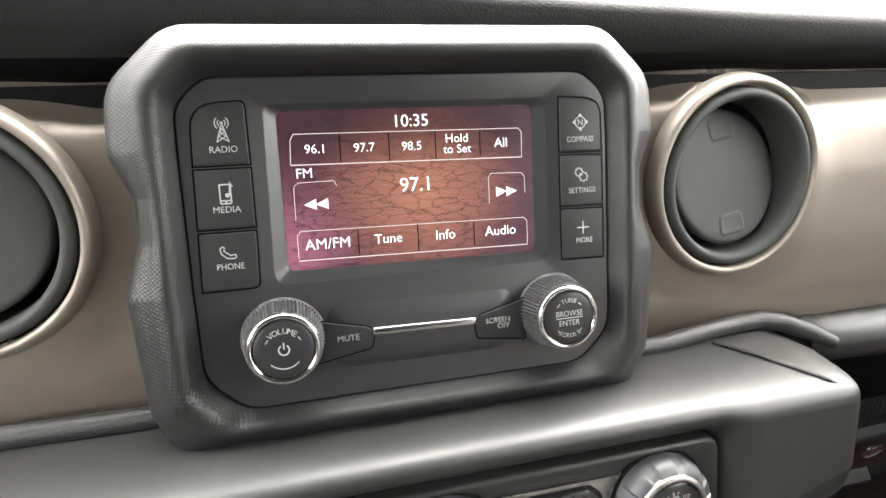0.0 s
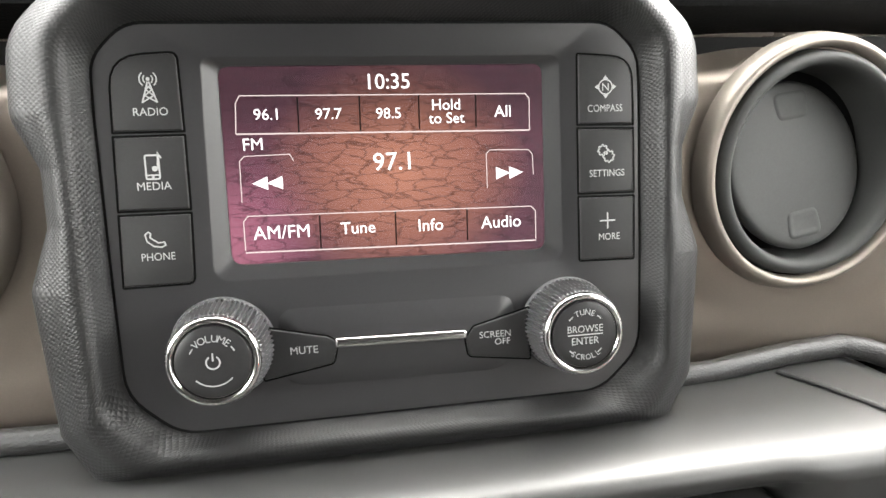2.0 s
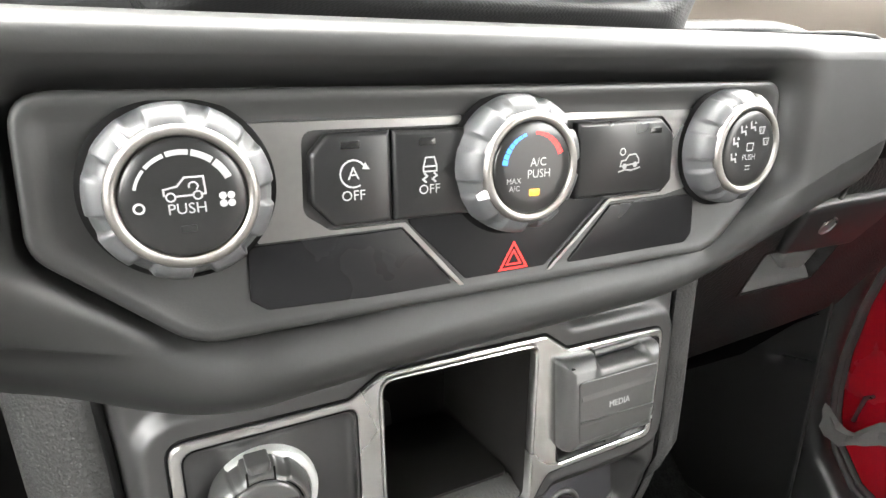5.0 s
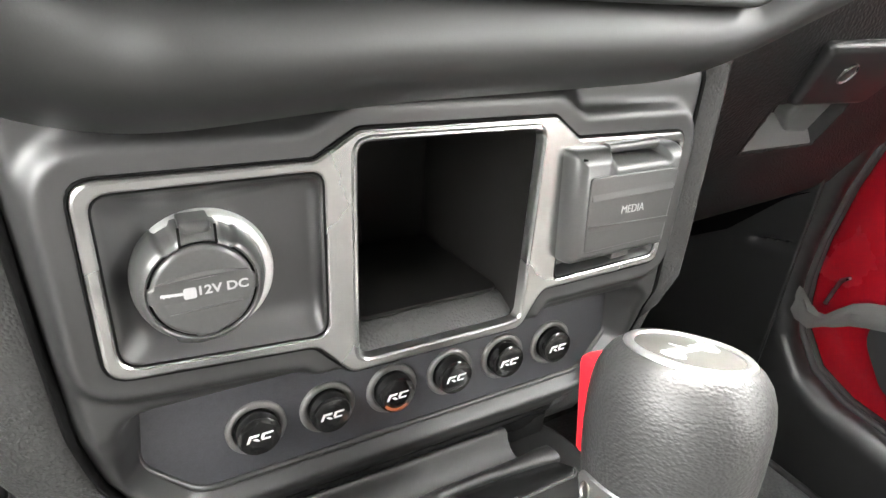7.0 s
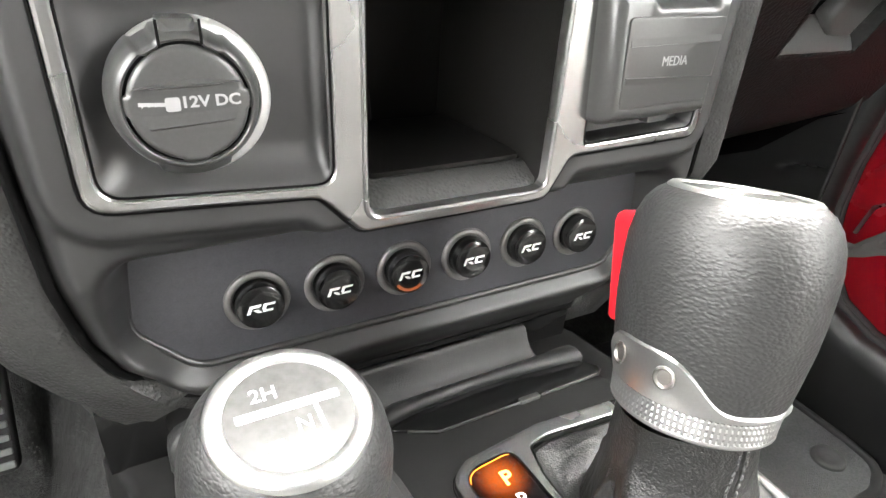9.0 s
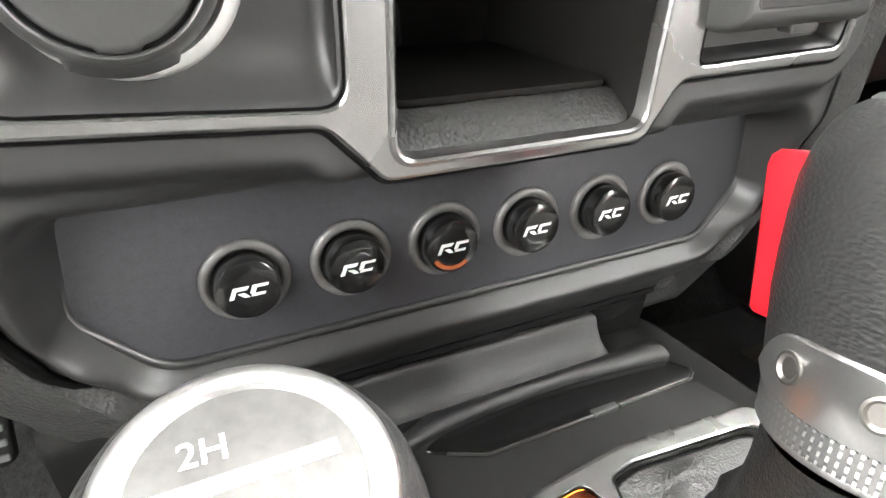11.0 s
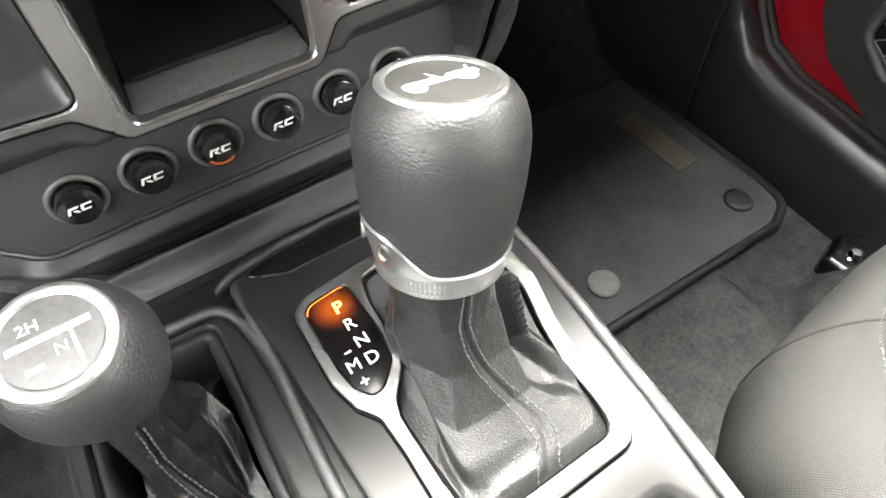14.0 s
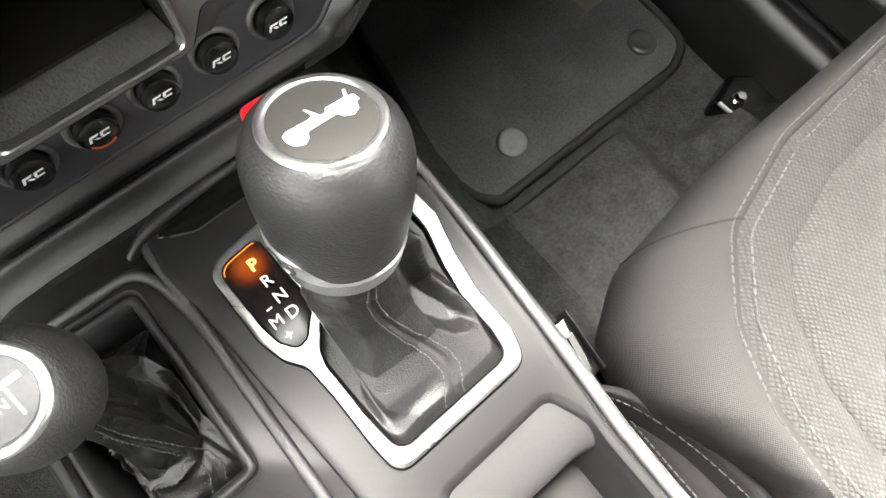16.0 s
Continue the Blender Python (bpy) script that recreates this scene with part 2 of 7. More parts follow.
        if kind == "weave":
            dots = n.new("ShaderNodeMapRange")
            dots.inputs["To Min"].default_value = 0.72
            dots.inputs["To Max"].default_value = 1.3
            l.new(height, dots.inputs["Value"])
            tw = n.new("ShaderNodeVectorMath")
            tw.operation = "SCALE"
            l.new(tint.outputs[0], tw.inputs[0])
            l.new(dots.outputs[0], tw.inputs["Scale"])
            l.new(tw.outputs[0], p.inputs["Base Color"])
        bp = n.new("ShaderNodeBump")
        bp.inputs["Strength"].default_value = bump
        bp.inputs["Distance"].default_value = depth
        l.new(height, bp.inputs["Height"])
        l.new(bp.outputs[0], p.inputs["Normal"])
    return m


def glow(name, color, strength, base=(0.02, 0.02, 0.02)):
    m, n, l, p = material(name)
    p.inputs["Base Color"].default_value = (*base, 1)
    p.inputs["Emission Color"].default_value = (*color, 1)
    p.inputs["Emission Strength"].default_value = strength
    p.inputs["Roughness"].default_value = 0.4
    return m


M_dash = surf("soft dash plastic", (0.0135, 0.0137, 0.0134), 0.49, grain=1600, bump=0.12, depth=0.0002, spec=0.5)
M_panel = surf("satin console plastic", (0.0145, 0.0144, 0.0144), 0.46, grain=2000, bump=0.10, depth=0.00015, spec=0.8)
M_radio = surf("radio face plastic", (0.0150, 0.0147, 0.0156), 0.36, grain=2500, bump=0.10, depth=0.0001, spec=0.5)
M_button = surf("button plastic", (0.0128, 0.0126, 0.0132), 0.44, grain=2500, bump=0.08, depth=0.0001, spec=0.3)
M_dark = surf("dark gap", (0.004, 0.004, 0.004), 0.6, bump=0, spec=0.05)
M_diamond = surf("diamond grain plastic", (0.0098, 0.0098, 0.0100), 0.43, grain=1.9, bump=0.26, kind="diamond", depth=0.00035, spec=0.33)
M_upper = surf("dash top vinyl", (0.0062, 0.0062, 0.0062), 0.85, spec=0.1, grain=900, bump=0.3, kind="leather", depth=0.0004)
M_bronze = surf("bronze satin paint", (0.232, 0.198, 0.168), 0.34, metal=0.55, grain=3000, bump=0.05, vary=0.06, depth=0.0001)
M_champ = surf("champagne ring", (0.205, 0.18, 0.155), 0.44, metal=0.5, grain=3000, bump=0.03, vary=0.05, depth=0.0001)
M_silver = surf("satin silver trim", (0.50, 0.50, 0.495), 0.33, metal=0.94, grain=2500, bump=0.03, vary=0.05, depth=0.0001)
M_silverd = surf("satin stack silver", (0.43, 0.428, 0.42), 0.27, metal=0.95, grain=2500, bump=0.03, vary=0.04, rvar=0.02, depth=0.0001)
M_silver2 = surf("brushed dark silver", (0.25, 0.238, 0.225), 0.46, metal=1.0, grain=2500, bump=0.03, vary=0.05, depth=0.0001)
M_chrome = surf("chrome", (0.55, 0.54, 0.53), 0.15, metal=1.0, bump=0, vary=0.03, rvar=0.03)
M_bracket = surf("satin bracket silver", (0.33, 0.325, 0.32), 0.30, metal=1.0, bump=0, vary=0.05)
M_bright = surf("bright satin ring", (0.6, 0.6, 0.59), 0.34, metal=0.6, bump=0, vary=0.04)
M_knobgrey = surf("grey knob plastic", (0.050, 0.051, 0.053), 0.50, metal=0.0, coat=0.0, grain=2500, bump=0.05, depth=0.0001)
M_gloss = surf("gloss black", (0.008, 0.008, 0.008), 0.15, bump=0, vary=0.05, rvar=0.02, coat=0.1)
M_insert = surf("smoked insert", (0.008, 0.008, 0.0088), 0.28, bump=0, rvar=0.05, spec=0.25)
M_key = surf("climate key plastic", (0.0105, 0.0105, 0.0108), 0.33, grain=2500, bump=0.05, depth=0.0001, spec=0.4)
M_rubber = surf("black rubber", (0.015, 0.015, 0.015), 0.7, grain=1200, bump=0.3)
M_leather = surf("black leather", (0.0215, 0.0215, 0.0215), 0.43, grain=640, bump=0.38, kind="leather", depth=0.00035, stretch=1.9, wrinkle=0, spec=0.36)
M_boot = surf("soft boot leather", (0.0115, 0.0115, 0.0112), 0.40, grain=1300, bump=0.38, kind="leather", depth=0.0004, stretch=1.2, spec=0.5, wrinkle=0.5)
# same leather as M_boot, darkened for the shade in its well
M_bootshade = surf("shaded glossy boot leather", (0.009, 0.0089, 0.0087), 0.27, grain=1300, bump=0.45, kind="leather", depth=0.0004, stretch=1.2, spec=0.5, wrinkle=0.5)
M_vinyl = surf("grained vinyl", (0.019, 0.019, 0.019), 0.34, grain=2600, bump=0.4, kind="leather", depth=0.0004, spec=0.65)
M_sidep = surf("grained side plastic", (0.032, 0.032, 0.0312), 0.44, grain=800, bump=0.5, kind="leather", depth=0.0005, spec=0.3)
M_carpet = surf("carpet", (0.046, 0.0465, 0.046), 0.95, grain=600, bump=1.0, vary=0.55, patch=60, depth=0.002, spec=0.1)
M_mat = surf("floor mat pile", (0.092, 0.094, 0.094), 0.95, grain=900, bump=1.0, vary=0.4, patch=14, depth=0.0015, spec=0.1)
M_flap = surf("matt flap plastic", (0.030, 0.031, 0.030), 0.62, grain=2200, bump=0.12, depth=0.00015, spec=0.28)
M_fabric = surf("grey seat cloth", (0.0200, 0.0200, 0.0192), 0.85, grain=2600, bump=0.4, kind="weave", vary=0.10, depth=0.0003, spec=0.2)
M_weave = surf("woven seat insert", (0.0250, 0.0250, 0.0241), 0.85, grain=1050, bump=0.8, kind="weave", vary=0.12, depth=0.0006, spec=0.2)
M_fabricd = surf("dark seat cloth", (0.011, 0.011, 0.011), 0.90, grain=2600, bump=0.5, depth=0.0005, spec=0.2)
# grey of the added roof slab that blocks light
M_roofblock = surf("grey roof blocker", (0.06, 0.06, 0.058), 0.9, grain=1500, bump=0.3, spec=0.2)
M_thread = surf("light thread", (0.042, 0.042, 0.041), 0.80, bump=0)
M_threadb = surf("dark thread", (0.07, 0.07, 0.07), 0.7, bump=0)
M_red = surf("red car paint", (0.22, 0.004, 0.01), 0.22, grain=600, bump=0.0, vary=0.05, coat=0.3)
M_redpl = surf("red plastic", (0.496, 0.0096, 0.0176), 0.35, bump=0.0, vary=0.05)
M_web = surf("grey webbing", (0.075, 0.073, 0.07), 0.85, grain=1500, bump=0.6)
M_steel = surf("bare steel", (0.45, 0.45, 0.45), 0.3, metal=1.0, bump=0.1)
M_ash = surf("pale concrete", (0.07, 0.069, 0.067), 0.9, grain=60, bump=0.4, depth=0.004)
M_print = surf("white print", (0.29, 0.29, 0.29), 0.50, bump=0, vary=0.03)
# red and blue print given a glow of its own, no lamp behind it
M_redglow = glow("glowing red print", (0.9, 0.03, 0.02), 0.0153, (0.5, 0.02, 0.02))
M_blueglow = glow("glowing blue print", (0.03, 0.22, 0.8), 0.0153, (0.03, 0.15, 0.5))
M_rimprint = surf("ring print", (0.6, 0.6, 0.592), 0.40, bump=0, vary=0.03)
M_badge = surf("badge disc", (0.05, 0.0488, 0.045), 0.45, metal=0.0, bump=0, vary=0.05, coat=0.0, spec=0.2)
M_badge2 = surf("clear badge disc", (0.062, 0.0615, 0.0605), 0.36, metal=0.0, bump=0, vary=0.25, patch=160, coat=0.15, spec=0.3)
M_scrtext = glow("display white", (1.0, 0.98, 0.98), 0.0281)
M_scrdim = glow("display line", (0.9, 0.75, 0.72), 0.0153)
M_amber = glow("amber lamp", (1.0, 0.22, 0.01), 0.0675)
M_ambercore = glow("amber letter", (1.0, 0.42, 0.08), 0.0638)
M_led = glow("amber led", (1.0, 0.42, 0.02), 0.0229)
M_led2 = glow("amber switch light", (1.0, 0.2, 0.02), 0.003)
M_lit = glow("lit letter", (1.0, 0.97, 0.94), 0.0285)


def display_material():
    m, n, l, p = material("radio display")
    co = n.new("ShaderNodeTexCoord")
    mp = n.new("ShaderNodeMapping")
    mp.inputs["Scale"].default_value = (0.8, 2.5, 1.0)
    l.new(co.outputs["Object"], mp.inputs["Vector"])
    wob = n.new("ShaderNodeTexNoise")
    wob.inputs["Scale"].default_value = 160
    wob.inputs["Detail"].default_value = 3
    l.new(mp.outputs[0], wob.inputs["Vector"])
    sh = n.new("ShaderNodeVectorMath")
    sh.operation = "MULTIPLY_ADD"
    sh.inputs[1].default_value = (0.011, 0.009, 0)
    l.new(wob.outputs["Color"], sh.inputs[0])
    l.new(mp.outputs[0], sh.inputs[2])
    vo = n.new("ShaderNodeTexVoronoi")
    vo.feature = "DISTANCE_TO_EDGE"
    vo.inputs["Scale"].default_value = 125
    l.new(sh.outputs[0], vo.inputs["Vector"])
    crack = n.new("ShaderNodeMapRange")
    crack.inputs["From Min"].default_value = 0.0
    crack.inputs["From Max"].default_value = 0.07
    crack.inputs["To Min"].default_value = 0.42
    l.new(vo.outputs["Distance"], crack.inputs["Value"])
    # bright warm middle, darker purple rim
    ctr = n.new("ShaderNodeVectorMath")
    ctr.operation = "SUBTRACT"
    ctr.inputs[1].default_value = (0.004, 0.033, 0.0)
    l.new(co.outputs["Object"], ctr.inputs[0])
    sq = n.new("ShaderNodeVectorMath")
    sq.operation = "MULTIPLY"
    sq.inputs[1].default_value = (1 / 0.046, 1 / 0.040, 0)
    l.new(ctr.outputs[0], sq.inputs[0])
    ln = n.new("ShaderNodeVectorMath")
    ln.operation = "LENGTH"
    l.new(sq.outputs[0], ln.inputs[0])
    cr = n.new("ShaderNodeValToRGB")
    e = cr.color_ramp.elements
    e[0].position, e[0].color = 0.0, (0.40, 0.17, 0.11, 1)
    e[1].position, e[1].color = 1.0, (0.085, 0.032, 0.046, 1)
    mid = cr.color_ramp.elements.new(0.55)
    mid.color = (0.25, 0.10, 0.072, 1)
    l.new(ln.outputs["Value"], cr.inputs["Fac"])
    # mauve reflection painted into the display colour at its lower corner
    d2 = n.new("ShaderNodeVectorMath")
    d2.operation = "DISTANCE"
    d2.inputs[1].default_value = (-0.052, 0.012, 0.0)
    l.new(co.outputs["Object"], d2.inputs[0])
    f2 = n.new("ShaderNodeMapRange")
    f2.interpolation_type = "SMOOTHSTEP"
    f2.inputs["From Min"].default_value = 0.0
    f2.inputs["From Max"].default_value = 0.035
    f2.inputs["To Min"].default_value = 0.75
    f2.inputs["To Max"].default_value = 0.0
    l.new(d2.outputs["Value"], f2.inputs["Value"])
    mx = n.new("ShaderNodeMix")
    mx.data_type = "RGBA"
    l.new(f2.outputs[0], mx.inputs[0])
    l.new(cr.outputs[0], mx.inputs[6])
    mx.inputs[7].default_value = (0.38, 0.13, 0.19, 1)
    mul = n.new("ShaderNodeVectorMath")
    mul.operation = "SCALE"
    l.new(mx.outputs[2], mul.inputs[0])
    l.new(crack.outputs[0], mul.inputs["Scale"])
    # darker band behind the clock and the station row
    sy = n.new("ShaderNodeSeparateXYZ")
    l.new(co.outputs["Object"], sy.inputs[0])
    band = n.new("ShaderNodeMapRange")
    band.interpolation_type = "SMOOTHSTEP"
    band.inputs["From Min"].default_value = 0.040
    band.inputs["From Max"].default_value = 0.060
    band.inputs["To Min"].default_value = 1.0
    band.inputs["To Max"].default_value = 0.55
    l.new(sy.outputs["Y"], band.inputs["Value"])
    dim = n.new("ShaderNodeVectorMath")
    dim.operation = "SCALE"
    l.new(mul.outputs[0], dim.inputs[0])
    l.new(band.outputs[0], dim.inputs["Scale"])
    l.new(dim.outputs[0], p.inputs["Emission Color"])
    p.inputs["Emission Strength"].default_value = 0.0225
    p.inputs["Base Color"].default_value = (0.01, 0.008, 0.01, 1)
    p.inputs["Roughness"].default_value = 0.18
    return m


M_display = display_material()
M_knobdk = surf("charcoal plastic", (0.045, 0.045, 0.0442), 0.35, grain=2200, bump=0.12, depth=0.00015)
M_cub = surf("cubby plastic", (0.009, 0.0086, 0.0082), 0.42, grain=1500, bump=0.2, spec=0.2)
M_strip = surf("anodised strip", (0.042, 0.0425, 0.047), 0.42, metal=0.2, grain=3000, bump=0.15, vary=0.25, patch=400, depth=0.0001)
M_ringgrey = surf("anodised ring", (0.1275, 0.1237, 0.12), 0.42, metal=0.4, bump=0)
M_edge = surf("worn satin edge", (0.07, 0.07, 0.07), 0.38, metal=0.3, grain=900, bump=0.5, vary=0.3, patch=60, depth=0.0003)
M_tray = surf("satin tray plastic", (0.03, 0.03, 0.03), 0.42, bump=0, spec=0.32)
M_gloss3 = surf("smooth black plastic", (0.0055, 0.0055, 0.0055), 0.24, bump=0, rvar=0.06, spec=0.35)
M_panel2 = surf("satin grey surround", (0.0135, 0.0135, 0.0135), 0.40, metal=0.0, grain=2500, bump=0.06, depth=0.0001, spec=0.22)
M_matbtn = surf("mat button grey", (0.20, 0.205, 0.20), 0.60, bump=0.2, grain=900)
M_label = surf("tan label", (0.1275, 0.1087, 0.08625), 0.80, bump=0.3, grain=1500)
M_sill = surf("sill plastic", (0.0125, 0.0125, 0.0125), 0.40, grain=1400, bump=0.12, depth=0.0002)
M_glove = surf("grained glove box", (0.0125, 0.0127, 0.0128), 0.45, grain=420, bump=0.7, kind="leather", depth=0.0007, spec=0.4)
# paler than the glove box: light on the recess is put into its colour
M_latch = surf("lit latch plastic", (0.13, 0.13, 0.128), 0.40, grain=1500, bump=0.1)


def lit_window():
    """Black display glass whose lamp shows amber round the first letter."""
    m, n, l, p = material("position glass")
    co = n.new("ShaderNodeTexCoord")
    d = n.new("ShaderNodeVectorMath")
    d.operation = "DISTANCE"
    d.inputs[1].default_value = (-0.0335, 0.0610, 0.004)
    l.new(co.outputs["Object"], d.inputs[0])
    f = n.new("ShaderNodeMapRange")
    f.interpolation_type = "SMOOTHSTEP"
    f.inputs["From Min"].default_value = 0.002
    f.inputs["From Max"].default_value = 0.014
    f.inputs["To Min"].default_value = 1.0
    f.inputs["To Max"].default_value = 0.0
    l.new(d.outputs["Value"], f.inputs["Value"])
    sq = n.new("ShaderNodeMath")
    sq.operation = "POWER"
    sq.inputs[1].default_value = 1.6
    l.new(f.outputs[0], sq.inputs[0])
    st = n.new("ShaderNodeMath")
    st.operation = "MULTIPLY"
    st.inputs[1].default_value = 0.007
    l.new(sq.outputs[0], st.inputs[0])
    l.new(st.outputs[0], p.inputs["Emission Strength"])
    p.inputs["Emission Color"].default_value = (1.0, 0.17, 0.01, 1)
    p.inputs["Base Color"].default_value = (0.006, 0.005, 0.005, 1)
    p.inputs["Specular IOR Level"].default_value = 0.25
    p.inputs["Roughness"].default_value = 0.2
    return m


M_window = lit_window()

# ---- large structure ----
def smooth01(x):
    x = np.clip(x, 0, 1)
    return x * x * (3 - 2 * x)


def outline_distance(px, py, pts):
    """Signed distance to a closed outline, inside negative (arrays)."""
    d = np.full(px.shape, 1e9)
    inside = np.zeros(px.shape, bool)
    n = len(pts)
    for i in range(n):
        (ax, ay), (bx, by) = pts[i], pts[(i + 1) % n]
        ex, ey = bx - ax, by - ay
        t = np.clip(((px - ax) * ex + (py - ay) * ey) / (ex * ex + ey * ey + 1e-9), 0, 1)
        d = np.minimum(d, np.hypot(px - ax - t * ex, py - ay - t * ey))
        cross = ((ay > py) != (by > py)) & (px < (bx - ax) * (py - ay) / (by - ay + 1e-12) + ax)
        inside ^= cross
    return np.where(inside, -d, d)


def blur(A, n):
    for _ in range(n):
        Q = A.copy()
        Q[1:-1, 1:-1] = sum(A[1 + i:A.shape[0] - 1 + i, 1 + j:A.shape[1] - 1 + j] for i in (-1, 0, 1) for j in (-1, 0, 1)) / 9
        A = Q
    return A


def sheet(name, X, Y, Z, mat, parent=None, label="", drop=None, thick=0.0):
    """A grid of points as a surface; drop marks points whose faces are cut out."""
    bm = B()
    n, m = X.shape
    vs = [[bm.verts.new((X[i, j], Y[i, j], Z[i, j])) for j in range(m)] for i in range(n)]
    for i in range(n - 1):
        for j in range(m - 1):
            if drop is not None and drop[i, j] and drop[i + 1, j] and drop[i, j + 1] and drop[i + 1, j + 1]:
                continue
            bm.faces.new((vs[i][j], vs[i][j + 1], vs[i + 1][j + 1], vs[i + 1][j]))
    for v in [v for v in bm.verts if not v.link_faces]:
        bm.verts.remove(v)
    ob = part(name, bm, mat, parent, label, smooth=60, fix=False)
    if thick:
        so = ob.modifiers.new("thickness", "SOLIDIFY")
        so.thickness, so.offset = thick, 1
    return ob


def extrude_x(name, prof, x0, x1, mat, label, category, kind="structure", parent=None):
    """A profile of (y, z) in mm drawn out along x."""
    bm = B()
    loft(bm, [[(x, y, z) for y, z in prof] for x in (x0, x1)])
    ob = part(name, bm, mat, parent, label, smooth=50)
    return tagged(ob, label, category, "", kind)


# dash top with its overhang
bm = B()
TOPP = [(286, 905, 0), (284, 910, 0.3), (284, 917, 1), (287, 922, 1), (296, 926, 1), (330, 934, 1), (760, 1010, 1), (760, 960, 0), (340, 898, 0), (310, 896, 0)]
loft(bm, [[(x, y, z + k * dz) for y, z, k in TOPP] for x, dz in ((-620, 34), (-100, 22), (200, 7), (300, 3), (394, 0), (880, -10))])
tagged(part("dash_top", bm, M_upper, smooth=50), "black grained vinyl dash top above the bronze panel", "dashboard", "", "structure")

# bronze dash panel with raised collars round the round vents
VENTS = ((303.5, 841.0), (-56.5, 841.0))
gx, gz = np.meshgrid(np.linspace(-560, 860, 356), np.linspace(748, 899, 76), indexing="ij")
base = np.interp(gz, [748, 757, 772, 800, 840, 868, 876, 899], [293, 290, 288, 287, 287.5, 290, 293, 310])
cut = np.zeros(gx.shape, bool)
for cx, cz in VENTS:
    r = np.hypot(gx - cx, gz - cz)
    base = base - 4.0 * smooth01((76 - r) / 24)
    cut |= r < 51
bronze = sheet("dash_panel", gx, base, gz, M_bronze, None, "", cut, 0.003)
tagged(bronze, "bronze satin painted dash panel with round vent openings", "dash panel", "", "structure")

# padded strip between dash panel and lower bar
bm = B()
tube(bm, [(-560, 283, 756), (-60, 276, 756), (20, 274, 756)], 5.0, 14)
tagged(part("dash_strip", bm, M_leather), "thin black leather strip under the bronze dash panel", "trim", "", "structure")
bm = B()
tube(bm, [(228, 273, 754), (262, 275, 755), (300, 281, 756.5), (331, 284, 756.5), (344, 281, 754), (358, 276, 749), (372, 270, 742)], [5, 5, 5.2, 5.4, 5.6, 5.4, 4], 14)
tagged(part("dash_strip", bm, M_leather), "thin black leather strip under the bronze dash panel", "trim", "", "structure")
handle = thing("grab_handle", pose(0.372, 0.286, 0.738), "black leather-covered grab handle on the passenger dash", "grab handle")
bm = B()
tube(bm, [(0, 2, 0), (6, 0, 0), (60, 0, -1), (160, 4, -4), (330, 16, -10)], [11, 14, 15, 15, 14], 20)
part("grip", bm, M_vinyl, handle, smooth=60)
bm = B()
tube(bm, [(-8, 2, 1), (-1, 1, 0), (2, 0, 0)], [12.5, 14.8, 14.8], 20)
part("end_cap", bm, M_sidep, handle, "grey handle end cap", smooth=60)

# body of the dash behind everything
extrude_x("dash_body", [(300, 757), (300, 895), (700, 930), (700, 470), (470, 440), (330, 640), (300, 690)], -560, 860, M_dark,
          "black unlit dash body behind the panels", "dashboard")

# lower dash bar that frames the climate pod
CL = panel(0.1215, 0.2215, 0.70, 0.03)
POD = [(-134, 34, 10), (-136, -5, 12), (-101, -36, 22), (101, -36, 22), (134, -5, 12), (132, 34, 10)]


bar = thing("dash_bar", CL, "broad dark grey soft-touch bar across the dash", "dash bar", "", "structure")
TOPE = [(54, -75), (53.7, -34), (53.4, -22), (53.0, -12), (52.4, -5), (51.5, 0.8), (50.2, 5.2), (48.5, 8.2), (46.6, 9.8), (44.6, 10.4), (42, 10.4)]
BOTE = [(40, 10.4), (34, 9.9), (29, 8.6), (24.5, 6.4), (20.4, 3.2), (16.6, -1), (13.2, -6), (10.2, -12), (7.4, -19), (4.8, -27), (2.4, -38), (0, -75)]
ucol = np.concatenate([np.linspace(-332, -170, 40), np.linspace(-169, 169, 376), np.linspace(171, 222, 40)])
bot = np.interp(ucol, [-332, -135, -112, -92, -30, 88, 106, 128, 332], [-8, -73, -79, -78, -73, -70, -66, -58, 10])
bot = np.convolve(np.pad(bot, 20, mode="edge"), np.ones(41) / 41, mode="valid")
V1, W1 = [], []
for v, w in TOPE:
    V1.append(np.full(ucol.shape, v)), W1.append(np.full(ucol.shape, w))
for f in np.linspace(0, 1, 100)[1:-1]:
    V1.append(42 * (1 - f) + (bot + 40) * f), W1.append(np.full(ucol.shape, 10.4))
for d, w in BOTE:
    V1.append(bot + d), W1.append(np.full(ucol.shape, w))
V1, W1 = np.array(V1), np.array(W1)
U1 = np.repeat(ucol[None, :], len(V1), 0)
dP = outline_distance(U1, V1, rpoly(POD, 6))
dish = np.interp(dP, [-2, -0.5, 0.2, 0.8, 2, 4, 7, 10, 13, 16, 19], [18, 17.5, 16, 14.4, 11.4, 7.6, 4.5, 2.6, 1.2, 0.4, 0])
W1 = W1 - dish - 38 * smooth01((-150 - U1) / 50)
W1 -= 26 * smooth01((-V1 + 5) / 65) * smooth01((-U1 - 80) / 70)
W1 = blur(W1, 2)
turn_ = smooth01((U1 - 196) / 26)
W1 -= 26 * turn_ ** 2 * smooth01((W1 + 40) / 40)
V1 -= 5 * turn_ ** 2 * smooth01((V1 - 20) / 30)
W1[:, -1] = -75
sheet("bar_shell", U1, V1, W1, M_dash, bar, "", dP < -1.6)
# grained seam bead towards the passenger side
bm = B()
tube(bm, [(168, 54.4, -49), (176, 54.6, -30), (184.5, 53.6, -7), (191, 51.6, 2.5), (197, 47.5, 5.2), (199.4, 40, 3.4), (200, 20, 2.6), (200, -10, 1.6), (199, -24, -4)], 1.1, 8)
